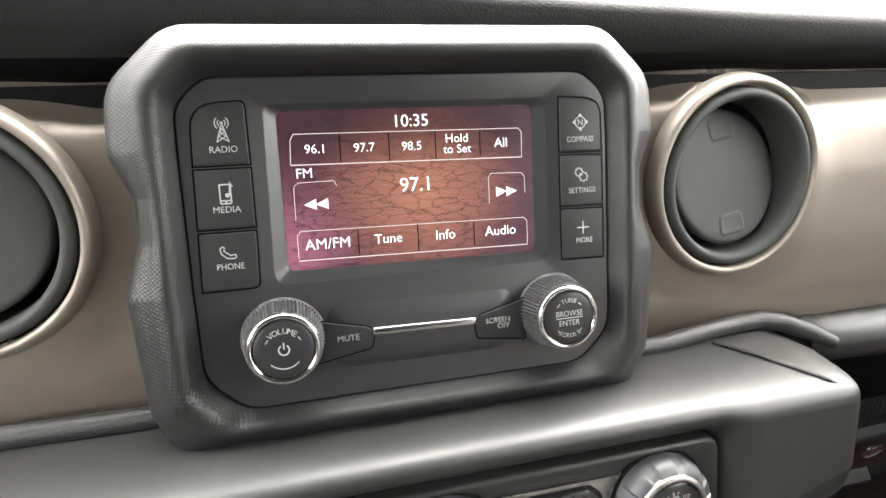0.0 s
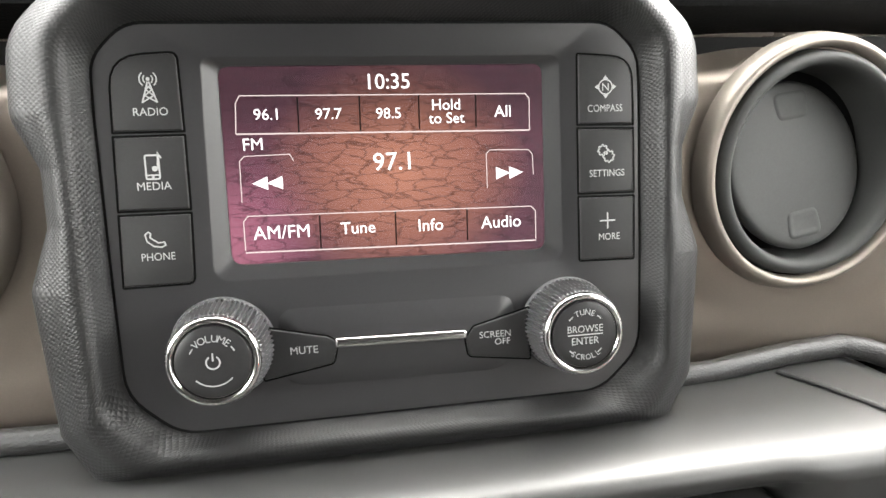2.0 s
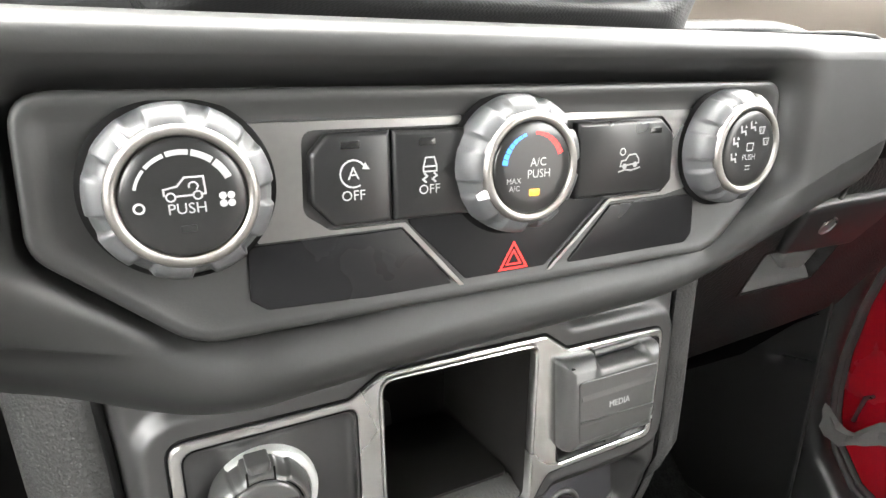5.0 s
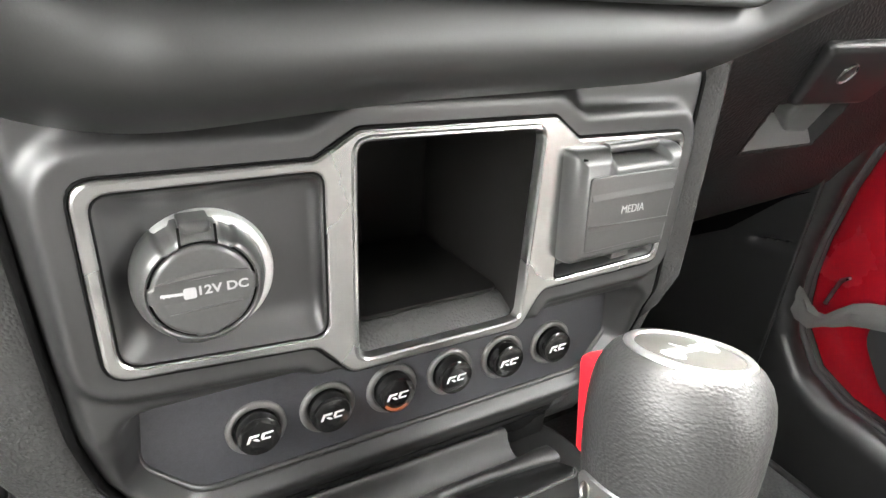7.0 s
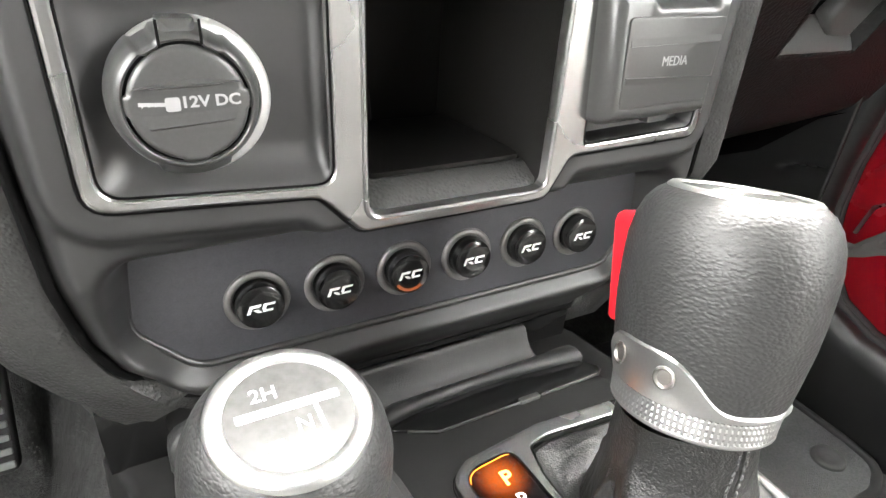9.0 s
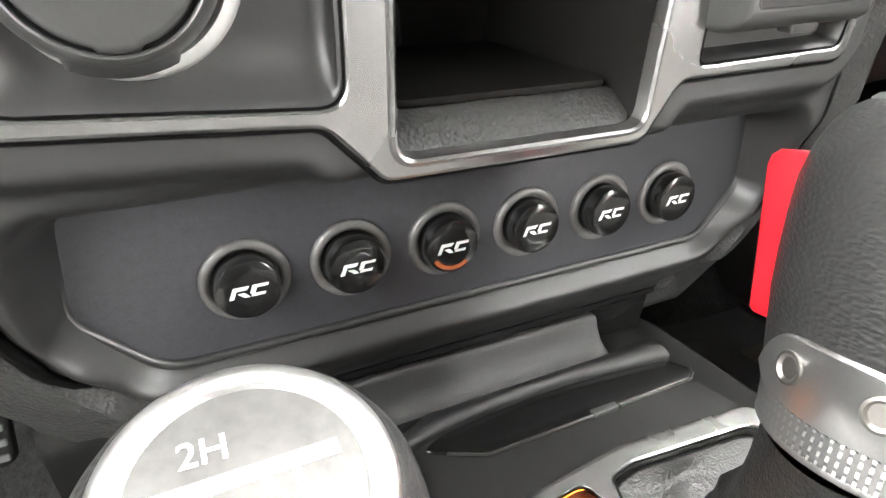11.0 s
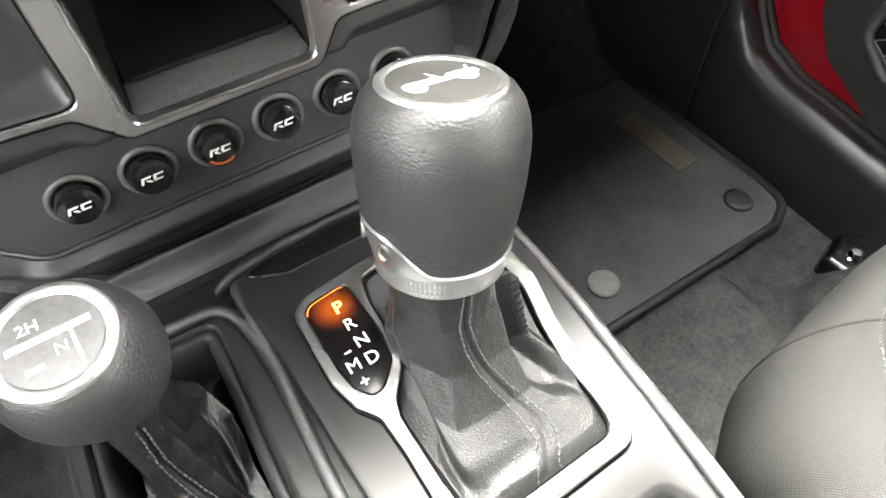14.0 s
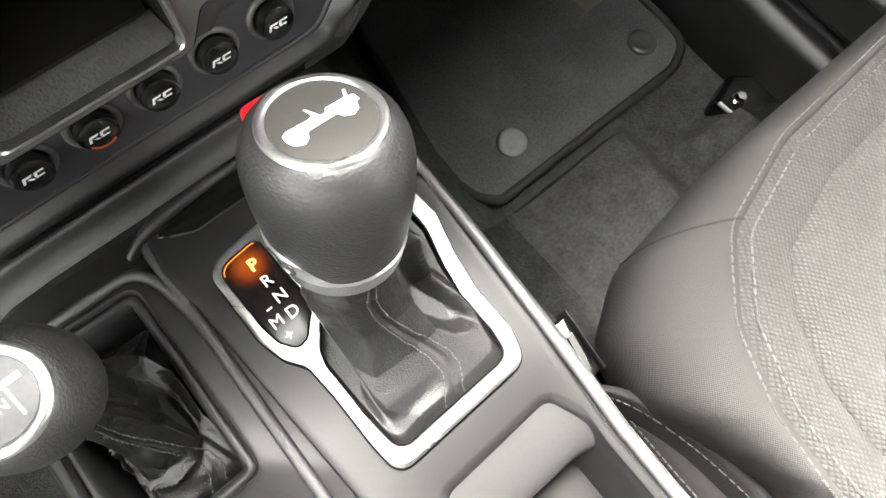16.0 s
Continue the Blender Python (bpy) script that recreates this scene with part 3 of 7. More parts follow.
part("seam", bm, M_rubber, bar, "grained black seam bead", smooth=60)

# ---- radio: frame, face, display, buttons, knobs ----
RA = panel(0.1235, 0.2565, 0.815, 0.11)
sgn = lambda pts: [(-x, y, r) for x, y, r in pts] + [(x, y, r) for x, y, r in reversed(pts)]
OUTER = sgn([(90, 101, 20), (113, 79, 22), (114.5, 54, 12), (107.5, 38, 8), (107.5, 20, 8), (114.5, 0, 12), (111, -48, 10), (101, -66, 6)])
RIDGE = sgn([(83, 90, 12), (97, 76, 14), (97.5, 54, 10), (97.5, 38, 6), (97.5, 20, 6), (97.5, 0, 10), (97, -42, 14), (86, -56, 14)])
FACE = sgn([(79, 81.5, 14), (89.5, 71, 14), (90, 54, 8), (90, 38, 4), (90, 20, 4), (90, 0, 8), (89.5, -36, 18), (74, -50.5, 18)])
rf, rr_, ro = rpoly(FACE, 4), rpoly(RIDGE, 4), rpoly(OUTER, 4)
bezel = thing("radio_bezel", RA, "chunky dark grey plastic frame round the radio, diamond grained", "radio frame")
bm = B()
A0, A1, A2 = ring(rf, -1.0), ring(rr_, 9.0), ring(ro, -1.5)
rings = [ring(rf, -5), A0, mixr(A0, A1, 0.25)]
CR = [(x, y, w + 2.6) for x, y, w in A1]
P0, P1 = mixr(A0, CR, 0.5), mixr(CR, A2, 0.5)
for k in range(11):
    f = k / 10
    rings.append(mixr(mixr(P0, CR, f), mixr(CR, P1, f), f))
for f, lift in ((0.25, 0.5), (0.5, 0.9), (0.75, 0.9), (0.92, 0.5)):
    rings.append([(x, y, w + lift) for x, y, w in mixr(P1, A2, f)])
rings.append(A2)
rings += [ring(rpoly(offs(OUTER, 0.8), 4), -4.5), ring(rpoly(offs(OUTER, 1.0), 4), -9), ring(rpoly(offs(OUTER, 0.5), 4), -45)]
loft_uv(bm, rings)
part("frame", bm, M_diamond, bezel, smooth=50)
bm = B()
ribbon(bm, [(p[0], p[1]) for p in rpoly(offs(FACE, 0.3), 4)], 1.8, -0.3, True)
part("shadow_gap", bm, M_dark, bezel, smooth=0)

radio = thing("car_radio", RA, "dark grey car radio with lit touch display and two knobs", "car radio")
SCR = [(-53, 68.6, 3.5), (-53.5, 4.5, 4), (54.8, 3.2, 4), (55.2, 68.2, 3.5)]
BEV = [(-58, 71.5, 4), (-59.5, -0.8, 6), (61, -1.6, 6), (61, 71, 4)]
bm = B()
face_o = ring(rpoly(offs(FACE, -0.4), 4), 0)
holed(bm, face_o, [ring(rpoly(BEV, 5), 0)])
tape(bm, ring(rpoly(offs(FACE, -0.2), 4), -4), face_o)
loft(bm, [ring(rpoly(BEV, 5), 0), ring(rpoly(offs(BEV, -0.7), 5), -0.3), ring(rpoly(offs(SCR, 0.9), 5), -2.3), ring(rpoly(offs(SCR, 0.2), 5), -2.6), ring(rpoly(SCR, 5), -3.2)], False, False)
part("faceplate", bm, M_radio, radio, smooth=30)
# moulded bridge between the knobs
bm = B()
br_ = [(-40, -11, 6), (-40, -38, 10), (40, -39, 10), (42, -12, 6)]
loft(bm, [ring(rpoly(offs(br_, -d), 4), w) for d, w in ((0, 0.25), (1.0, 0.6), (2.6, 1.05), (4.4, 1.5), (7, 1.9), (9.5, 2.05))], False, True)
part("control_bridge", bm, M_radio, radio, smooth=60)

bm = B()
face2(bm, rpoly(SCR, 5), -3.0)
disp = part("display", bm, M_display, radio, "lit touch display with brown cracked-earth background", smooth=0)
TX = -2.85
lettering(disp, [("10:35", 1.6, 63.2, 5.0, None, 0, 0.002), ("96.1", -39.2, 53.3, 3.6, None, 0, 0.002), ("97.7", -19.0, 53.0, 3.6, None, 0, 0.002), ("98.5", 0.9, 52.7, 3.6, None, 0, 0.002), ("Hold", 20.8, 55.1, 3.6, None, 0, 0.002), ("to Set", 20.8, 50.6, 3.6, None, 0, 0.002),
                 ("All", 40.6, 52.4, 3.9, None, 0, 0.002), ("FM", -44.0, 43.8, 3.8, None, 0, 0.002), ("97.1", 1.2, 36.6, 6.0, None, 0, 0.002), ("AM/FM", -37.0, 14.6, 4.4, None, 0, 0.002), ("Tune", -11.6, 14.6, 4.0, None, 0, 0.002), ("Info", 13.6, 14.2, 4.2, None, 0, 0.002),
                 ("Audio", 38.8, 13.9, 4.2, None, 0, 0.002)], TX, M_scrtext, "display_text", "white display text")
for cx, k in ((-40.2, -1), (42.4, 1)):
    for d in (-2.4, 2.4):
        bm = B()
        face2(bm, [(cx + d - k * 2.4, 31 + 2.2), (cx + d - k * 2.4, 31 - 2.2), (cx + d + k * 2.6, 31)], TX)
        part("seek_arrow", bm, M_scrtext, disp, smooth=0, fix=False)
bm = B()
ribbon(bm, [(-49.0, 47.2), (-48.4, 57), (-47, 59.4), (49, 58.2), (50.4, 56.5), (50.2, 45.6)], 0.35, TX + 0.02)
ribbon(bm, [(-49.0, 47.2), (50.2, 45.6)], 0.5, TX + 0.03)
ribbon(bm, [(-48.9, 25), (-48.6, 38.5), (-47, 40.0), (-32.5, 40.2), (-31.4, 38)], 0.3, TX + 0.02)
ribbon(bm, [(34.2, 26), (34.3, 38), (35.6, 39.2), (49.6, 38.8), (51, 37.2), (51.2, 30)], 0.3, TX + 0.02)
ribbon(bm, [(-49.0, 9.0), (-48.9, 18.6), (-47.4, 20.4), (50, 18.8), (51.6, 17.2), (51.5, 7)], 0.35, TX + 0.02)
ribbon(bm, [(-49.0, 8.3), (51.5, 6.5)], 0.5, TX + 0.03)
part("display_rule", bm, M_scrdim, disp, smooth=0, fix=False)
for x, y0, y1 in [(x, 58.6, 47) for x in (-28.8, -8.6, 11.4, 31.2)] + [(x, 19.4, 8) for x in (-24.2, 1.4, 26.6)]:
    bm = B()
    ribbon(bm, [(x, y0), (x - 0.2, y1)], 0.5, TX + 0.01)
    part("display_divider", bm, M_dark, disp, smooth=0, fix=False)


def key(parent, c, name, label, w=0.7):
    """A push key with a dark gap round it."""
    bm = B()
    face2(bm, rpoly(c, 5), 0.12)
    part("key_gap", bm, M_dark, parent, smooth=0)
    bm = B()
    slab(bm, offs(c, -0.75), 0.0, w, 0.45, 5)
    return part(name, bm, M_button, parent, label)


def icon(parent, mat, w, draw, name="icon"):
    bm = B()
    draw(bm, w)
    return part(name, bm, mat, parent, smooth=0, fix=False)


def i_mast(bm, w, x=-73.2, y=61.5):
    for s in (-1, 1):
        ribbon(bm, [(x + s * 0.2, y + 2.2), (x + s * 2.2, y - 4.2)], 0.5, w)
        for r in (1.4, 2.5):
            ribbon(bm, arcp(r, -50, 50, x, y + 3.0) if s > 0 else arcp(r, 130, 230, x, y + 3.0), 0.4, w)
    ribbon(bm, [(x - 1.5, y - 2.2), (x + 0.9, y - 0.2), (x - 0.5, y + 1.0)], 0.4, w)
    ribbon(bm, [(x + 1.5, y - 2.2), (x - 0.9, y - 0.2), (x + 0.5, y + 1.0)], 0.4, w)
    ribbon(bm, [(x - 2.1, y - 4.0), (x + 1.3, y - 2.0)], 0.4, w)
    ribbon(bm, [(x + 2.1, y - 4.0), (x - 1.3, y - 2.0)], 0.4, w)
    face2(bm, circ(0.6, 10, x, y + 3.0), w)


def i_phone(bm, w, x=-74.4, y=37.6):
    ribbon(bm, rpoly([(x - 2, y + 3.6, 0.5), (x - 2, y - 3.8, 0.5), (x + 2, y - 3.8, 0.5), (x + 2, y + 3.6, 0.5)], 2), 0.55, w, True)
    ribbon(bm, [(x - 2, y - 2.6), (x + 2, y - 2.6)], 0.5, w)
    face2(bm, circ(0.9, 10, x + 0.7, y - 0.6), w)
    ribbon(bm, [(x + 1.5, y - 0.6), (x + 1.8, y + 4.6), (x + 2.8, y + 2.6)], 0.5, w)
    face2(bm, circ(0.4, 8, x, y - 3.2), w + 0.02)


def i_call(bm, w, x=-75.6, y=14.4):
    ribbon(bm, [(x - 3.0, y + 2.0), (x - 2.6, y - 0.2), (x - 0.6, y - 1.9), (x + 1.8, y - 2.2), (x + 2.9, y - 1.6), (x + 2.6, y - 0.6), (x + 0.8, y - 0.8), (x - 0.6, y + 0.2), (x - 1.6, y + 1.0),
                (x - 1.3, y + 2.2), (x - 2.0, y + 2.8)], 0.45, w, True)


def i_compass(bm, w, x=77.2, y=59.4):
    ribbon(bm, circ(2.5, 28, x, y), 0.45, w, True)
    for k in range(4):
        a = math.pi / 2 * k
        c, s = math.cos(a), math.sin(a)
        face2(bm, [(x + c * 4.0, y + s * 4.0), (x + c * 2.7 - s * 1.0, y + s * 2.7 + c * 1.0), (x + c * 2.7 + s * 1.0, y + s * 2.7 - c * 1.0)], w)
    write(bm, "N", x, y, w, 2.6)


def i_gears(bm, w, x=77.2, y=36.2):
    for cx, cy, r in ((x - 1.2, y + 1.2, 1.5), (x + 0.9, y - 0.9, 1.7)):
        pts = []
        for k in range(32):
            rr = r + (0.45 if k % 4 < 2 else 0)
            a = 2 * math.pi * k / 32
            pts.append((cx + rr * math.cos(a), cy + rr * math.sin(a)))
        ribbon(bm, pts, 0.45, w, True)


def i_plus(bm, w, x=77.4, y=12.4):
    ribbon(bm, [(x - 2.9, y), (x + 2.9, y)], 0.55, w)
    ribbon(bm, [(x, y - 2.9), (x, y + 2.9)], 0.55, w)


for c, nm, lab, txt, draw, tx, ty in (
        ([(-84.6, 72, 11), (-85.6, 48, 0.6), (-63.6, 48, 0.6), (-63.8, 73.2, 3)], "radio_key", "", "RADIO", i_mast, -73.3, 54.6),
        ([(-85.6, 47.6, 0.6), (-86.4, 23.5, 0.6), (-63.8, 23.4, 0.6), (-63.6, 47.6, 0.6)], "media_key", "", "MEDIA", i_phone, -74.3, 31.6),
        ([(-86.4, 23.1, 0.6), (-87.2, -0.9, 0.8), (-64.6, -0.7, 3), (-63.8, 23.0, 0.6)], "phone_key", "", "PHONE", i_call, -75.2, 9.2),
        ([(66.6, 71.4, 1.2), (66.4, 46.2, 0.6), (88.2, 45.8, 0.6), (87.8, 70.0, 9)], "compass_key", "", "COMPASS", i_compass, 77.0, 52.1),
        ([(66.4, 45.8, 0.6), (66.3, 22.1, 0.6), (88.3, 21.7, 0.6), (88.2, 45.4, 0.6)], "settings_key", "", "SETTINGS", i_gears, 77.4, 29.4),
        ([(66.3, 21.7, 0.6), (66.3, -2.1, 1.2), (88.1, -2.6, 1.2), (88.3, 21.3, 0.6)], "more_key", "", "MORE", i_plus, 78.0, 6.6)):
    k = key(radio, c, nm, lab)
    lettering(k, [(txt, tx, ty, 2.45, {5: 10.2, 7: 13.0, 8: 13.2, 4: 8.0}[len(txt)])], 0.8, M_print)
    icon(k, M_print, 0.8, draw)
for c, nm, items in (([(-46, -15.6, 1), (-46, -35, 1), (-22, -31, 3), (-20.2, -23, 3), (-24, -20.6, 2)], "mute_key", [("MUTE", -32.0, -25.0, 2.5)]),
                     ([(26, -21.5, 2), (22.6, -26, 3), (23.6, -33, 3), (47, -36, 1), (47, -16.2, 1)], "screen_key", [("SCREEN", 33.8, -25.2, 2.3), ("OFF", 36.4, -28.0, 2.3)])):
    bm = B()
    face2(bm, rpoly(c, 5), 2.08)
    part("key_gap", bm, M_dark, radio, smooth=0)
    bm = B()
    slab(bm, offs(c, -0.65), 0.5, 2.6, 0.5, 5)
    k = part(nm, bm, M_button, radio)
    lettering(k, items, 2.7, M_print)
bm = B()
slab(bm, [(-21.8, -21.6, 1.2), (-21.8, -25.2, 1.2), (23.6, -26.0, 1.2), (23.8, -22.6, 1.2)], 1.5, 4.0, 1.1, 4)
part("chrome_bar", bm, M_chrome, radio, "slim chrome bar")


def radio_knob(u, v):
    bm = B()
    knurl = lambda a, w: 1 + (0.034 * math.cos(64 * a + 0.22 * w) if 1.5 < w < 14.5 else 0)
    lathe(bm, [(17.0, 0.3), (16.6, 1.4), (15.9, 1.7), (15.7, 3), (15.3, 6), (15.0, 9), (14.6, 12), (14.2, 14.3), (13.9, 14.8)], 384, mod=knurl)
    k = part("knob", bm, M_knobgrey2, radio, "knurled dark grey knob", mm(u, v, 0.4), smooth=40)
    bm = B()
    lathe(bm, [(14.0, 14.4), (14.1, 15.6), (13.8, 16.8), (13.0, 17.4), (12.2, 17.2), (11.5, 16.4), (11.3, 15.0)], 64, cap0=False, cap1=False)
    part("chrome_ring", bm, M_chrome, k, "chrome ring", smooth=60)
    bm = B()
    lathe(bm, [(11.6, 14.5), (11.5, 16.2), (11.2, 16.9), (10.4, 17.3), (8, 17.4), (4, 17.4)], 64)
    cap = part("cap", bm, M_button, k)
    return k, cap


M_knobgrey2 = surf("radio knob plastic", (0.060, 0.060, 0.062), 0.34, metal=0.3, bump=0)
k, cap = radio_knob(-57.8, -22.2)
bm = B()
write_arc(bm, "VOLUME", 0, 0, 7.4, 17.5, 2.2, 90, 15.5)
ribbon(bm, arcp(7.2, 140, 154, n=5), 0.4, 17.5)
ribbon(bm, arcp(7.2, 26, 40, n=5), 0.4, 17.5)
ribbon(bm, arcp(7.4, 224, 316), 0.4, 17.5)
ribbon(bm, arcp(2.0, 122, 418), 0.5, 17.5)
ribbon(bm, [(0, 0.4), (0, 2.9)], 0.5, 17.5)
part("lettering", bm, M_print, cap, smooth=0, fix=False)
k, cap = radio_knob(61.0, -24.0)
bm = B()
write_arc(bm, "TUNE", 0, 0, 7.7, 17.5, 1.9, 90, 14.5)
write_arc(bm, "SCROLL", 0, 0, 7.7, 17.5, 1.9, 270, 13.5, True)
for a in (124, 42, 222, 304):
    ribbon(bm, arcp(7.6, a, a + 14, n=5), 0.4, 17.5)
write(bm, "BROWSE", 0, 2.0, 17.5, 2.4, 12.4)
write(bm, "ENTER", 0, -2.1, 17.5, 2.4, 9.6)
ribbon(bm, [(-6.2, 0), (6.2, 0)], 0.4, 17.5)
part("lettering", bm, M_print, cap, smooth=0, fix=False)


# ---- round air vents ----
def air_vent(cx, cz, tilt):
    t = thing("air_vent", pose(cx / 1000, 0.279, cz / 1000, 90, 0, tilt), "round dash air vent, champagne ring and closed dark grey flap", "air vent", "dash vents")
    bm = B()
    lathe(bm, [(54.5, -6), (53.6, -2), (52.4, 0.6), (51.0, 1.9), (49.6, 2.0), (48.4, 1.0), (47.8, -2.5)], 96, cap0=False, cap1=False)
    part("ring", bm, M_champ, t, "champagne metal ring", smooth=60)
    bm = B()
    lathe(bm, [(47.6, -6), (46.9, -2), (46.4, 0.4), (45.2, 1.8), (43.4, 2.2), (41.6, 1.4), (40.6, -1), (40.2, -5), (40, -14), (39, -40)], 96, cap0=False)
    part("barrel", bm, M_flap, t, "thick dark grey inner ring", smooth=60)
    bm = B()
    lathe(bm, [(33.0, -6.0), (36.0, -4.4), (36.6, -1.8), (36.0, -0.4), (35.0, 0.2), (34.0, 0.42), (31, 0.5), (12, 0.6), (1, 0.6)], 80)
    f = part("flap", bm, M_flap, t, "dark grey round flap with finger tabs", mm(-1.0, 0.0, -9.5, -11, 7, 7), smooth=60)
    for s in (1, -1):
        bm = B()
        c = [(-8.5, 5, 2.5), (-7.5, -5, 2.5), (7.5, -5, 2.5), (8.5, 5, 2.5)]
        loft(bm, [ring(rpoly(offs(c, 0.9), 4), 0.3), ring(rpoly(offs(c, 0.1), 4), 0.62), ring(rpoly(offs(c, -0.9), 4), 0.66), ring(rpoly(offs(c, -2.2), 4), 0.42)], True, True)
        part("finger_tab", bm, M_flap, f, "", mm(2 * s, 25.5 * s, 0.3, 0, 0, 0 if s > 0 else 180), smooth=60)
    return t


air_vent(*VENTS[0], 2.5)
air_vent(*VENTS[1], -2.5)

# ---- climate pod ----
pod = thing("climate_panel", CL, "dark grey climate control pod with silver bracket", "climate controls")
bm = B()
loft(bm, [ring(rpoly(offs(POD, -0.6), 6), -5), ring(rpoly(offs(POD, -0.6), 6), 1.6), ring(rpoly(offs(POD, -1.2), 6), 2.8), ring(rpoly(offs(POD, -2.4), 6), 3.2), ring(rpoly(offs(POD, -4.5), 6), 2.6),
          ring(rpoly(offs(POD, -7.5), 6), 1.2)], False, True)
part("pod_face", bm, M_dash, pod, smooth=50)
# silver bracket as one line that widens behind the fan knob
bm = B()
outer = [(-84, 24.4, 1), (-82, -8.4, 1), (-38.8, -8.4, 1.5), (-16.5, -33.6, 5), (15.5, -33.6, 9), (44.2, -8.6, 1.5), (71, -8.6, 4), (86, -6, 1), (87, 23.2, 1), (-15, 24.2, 1)]
ro_ = ring(rpoly(outer, 4), 2.4)
hz = ring(rpoly([(-68, 22.0, 4), (-69, -1.5, 5), (-61.5, -7.0, 3), (-37.6, -7.3, 1.5), (-15.7, -32.5, 4), (15.0, -32.5, 8), (43.3, -7.6, 1.5), (69, -7.6, 4), (73, -2, 3), (72.5, 16, 6), (66.5, 21.4, 3)], 4), 2.4)
holed(bm, ro_, [hz])
tape(bm, ring(rpoly(offs(outer, 0.4), 4), 0.8), ro_)
tape(bm, hz, [(x, y, 0.5) for x, y, w in hz])
part("silver_bracket", bm, M_bracket, pod, "brushed silver bracket line", smooth=30)
bm = B()
slab(bm, [(-37, -5, 1), (-36, -8, 1), (-14.6, -31.0, 4), (14.4, -31.0, 8), (42, -7.2, 1), (42, -5, 1)], 0.6, 1.6, 0.4)
part("hazard_key", bm, M_insert, pod, "black hazard key with red triangle")
bm = B()
for s, wd in ((1.0, 0.75), (0.52, 0.6)):
    ribbon(bm, [(2.9 - 5.4 * s, -25.2 - 3.2 * s), (2.9 + 5.4 * s, -25.2 - 3.2 * s), (2.9, -25.2 + 6.0 * s)], wd, 1.75, True)
part("hazard_triangle", bm, M_redglow, pod, "red triangle", smooth=0, fix=False)
for c in ([(-85, -9.2, 1), (-85.5, -25, 1), (-81, -28.6, 3), (-20, -31.4, 1), (-38.6, -9.2, 1)], [(45, -10.2, 1), (25.5, -30, 1), (86, -30, 3), (89.2, -26, 2), (88, -9.8, 1)]):
    bm = B()
    slab(bm, c, 0.6, 1.9, 0.4)
    part("blank_insert", bm, M_insert, pod, "smooth black blank insert")


def climate_key(c, name):
    bm = B()
    rings = [ring(rpoly(c, 4), 0.6), ring(rpoly(c, 4), 3.6), ring(rpoly(offs(c, -0.5), 4), 4.4), ring(rpoly(offs(c, -1.4), 4), 4.8)]
    loft(bm, rings, True, True)
    return part(name, bm, M_key, pod, smooth=50)


def led_slot(parent, u, v, w):
    bm = B()
    slab(bm, [(u - 2.8, v + 1.1, 0.3), (u - 2.8, v - 1.1, 0.3), (u + 2.8, v - 1.1, 0.3), (u + 2.8, v + 1.1, 0.3)], w - 0.2, w + 0.25, 0.2)
    part("indicator", bm, M_gloss, parent)


k1 = climate_key([(-61.5, 21.0, 3), (-66.6, 15.6, 3), (-67.2, 1.6, 3), (-60.4, -5.8, 2), (-42.6, -5.9, 0.5), (-42.6, 21.2, 0.5)], "stop_start_key")
k2 = climate_key([(-42.0, 21.2, 0.5), (-42.0, -5.9, 0.5), (-12, -6.2, 0.5), (-12, 20.8, 0.5)], "traction_key")
k3 = climate_key([(26, 20.5, 0.5), (26, -6.0, 0.5), (68.4, -6.2, 3), (72.0, -2.6, 3), (71.2, 15, 4), (64.4, 20.6, 3)], "descent_key")
lettering(k1, [("OFF", -54.6, 3.2, 2.9), ("A", -54.4, 9.6, 3.6)], 4.9, M_print)
icon(k1, M_print, 4.9, lambda bm, w: (ribbon(bm, arcp(3.9, 20, 300, -54.4, 9.4), 0.5, w), face2(bm, [(-51.8, 10.6), (-49.4, 10.4), (-50.8, 12.6)], w)))
lettering(k2, [("OFF", -30.4, 3.0, 2.9)], 4.9, M_print)


def i_skid(bm, w, x=-30.2, y=9.0):
    ribbon(bm, [(x - 2.2, y + 1.0), (x - 1.4, y + 3.6), (x + 1.4, y + 3.6), (x + 2.2, y + 1.0), (x + 2.2, y - 0.6), (x - 2.2, y - 0.6)], 0.5, w, True)
    ribbon(bm, [(x - 2.2, y + 0.9), (x + 2.2, y + 0.9)], 0.5, w)
    for s in (-1.6, 1.6):
        ribbon(bm, [(x + s - 0.4, y - 1.0), (x + s + 0.6, y - 2.0), (x + s - 0.8, y - 3.0), (x + s + 0.4, y - 4.0)], 0.6, w)


def i_hill(bm, w, x=49.6, y=5.6):
    """A car on a slope under a small gear."""
    ribbon(bm, [(x - 5, y - 3.2), (x - 2, y - 2.5), (x + 1, y - 2.9), (x + 5.4, y - 2.0)], 0.6, w)
    ribbon(bm, [(x - 4.2, y - 1.2), (x - 3.8, y + 0.7), (x - 1.6, y + 1.0), (x - 0.4, y + 2.7), (x + 2.8, y + 2.9), (x + 4.3, y + 1.2), (x + 4.5, y - 0.4)], 0.55, w, True)
    for cx, cy in ((x - 2.2, y - 1.3), (x + 2.8, y - 0.9)):
        face2(bm, circ(1.05, 12, cx, cy), w + 0.01)
    ribbon(bm, circ(1.2, 12, x - 3.4, y + 4.0), 0.45, w, True)


icon(k2, M_print, 4.9, i_skid)
icon(k3, M_print, 4.9, i_hill)
for kk, u, v in ((k1, -55.0, 17.6), (k2, -31.0, 17.4), (k3, 61.4, 16.6)):
    led_slot(kk, u, v, 4.8)


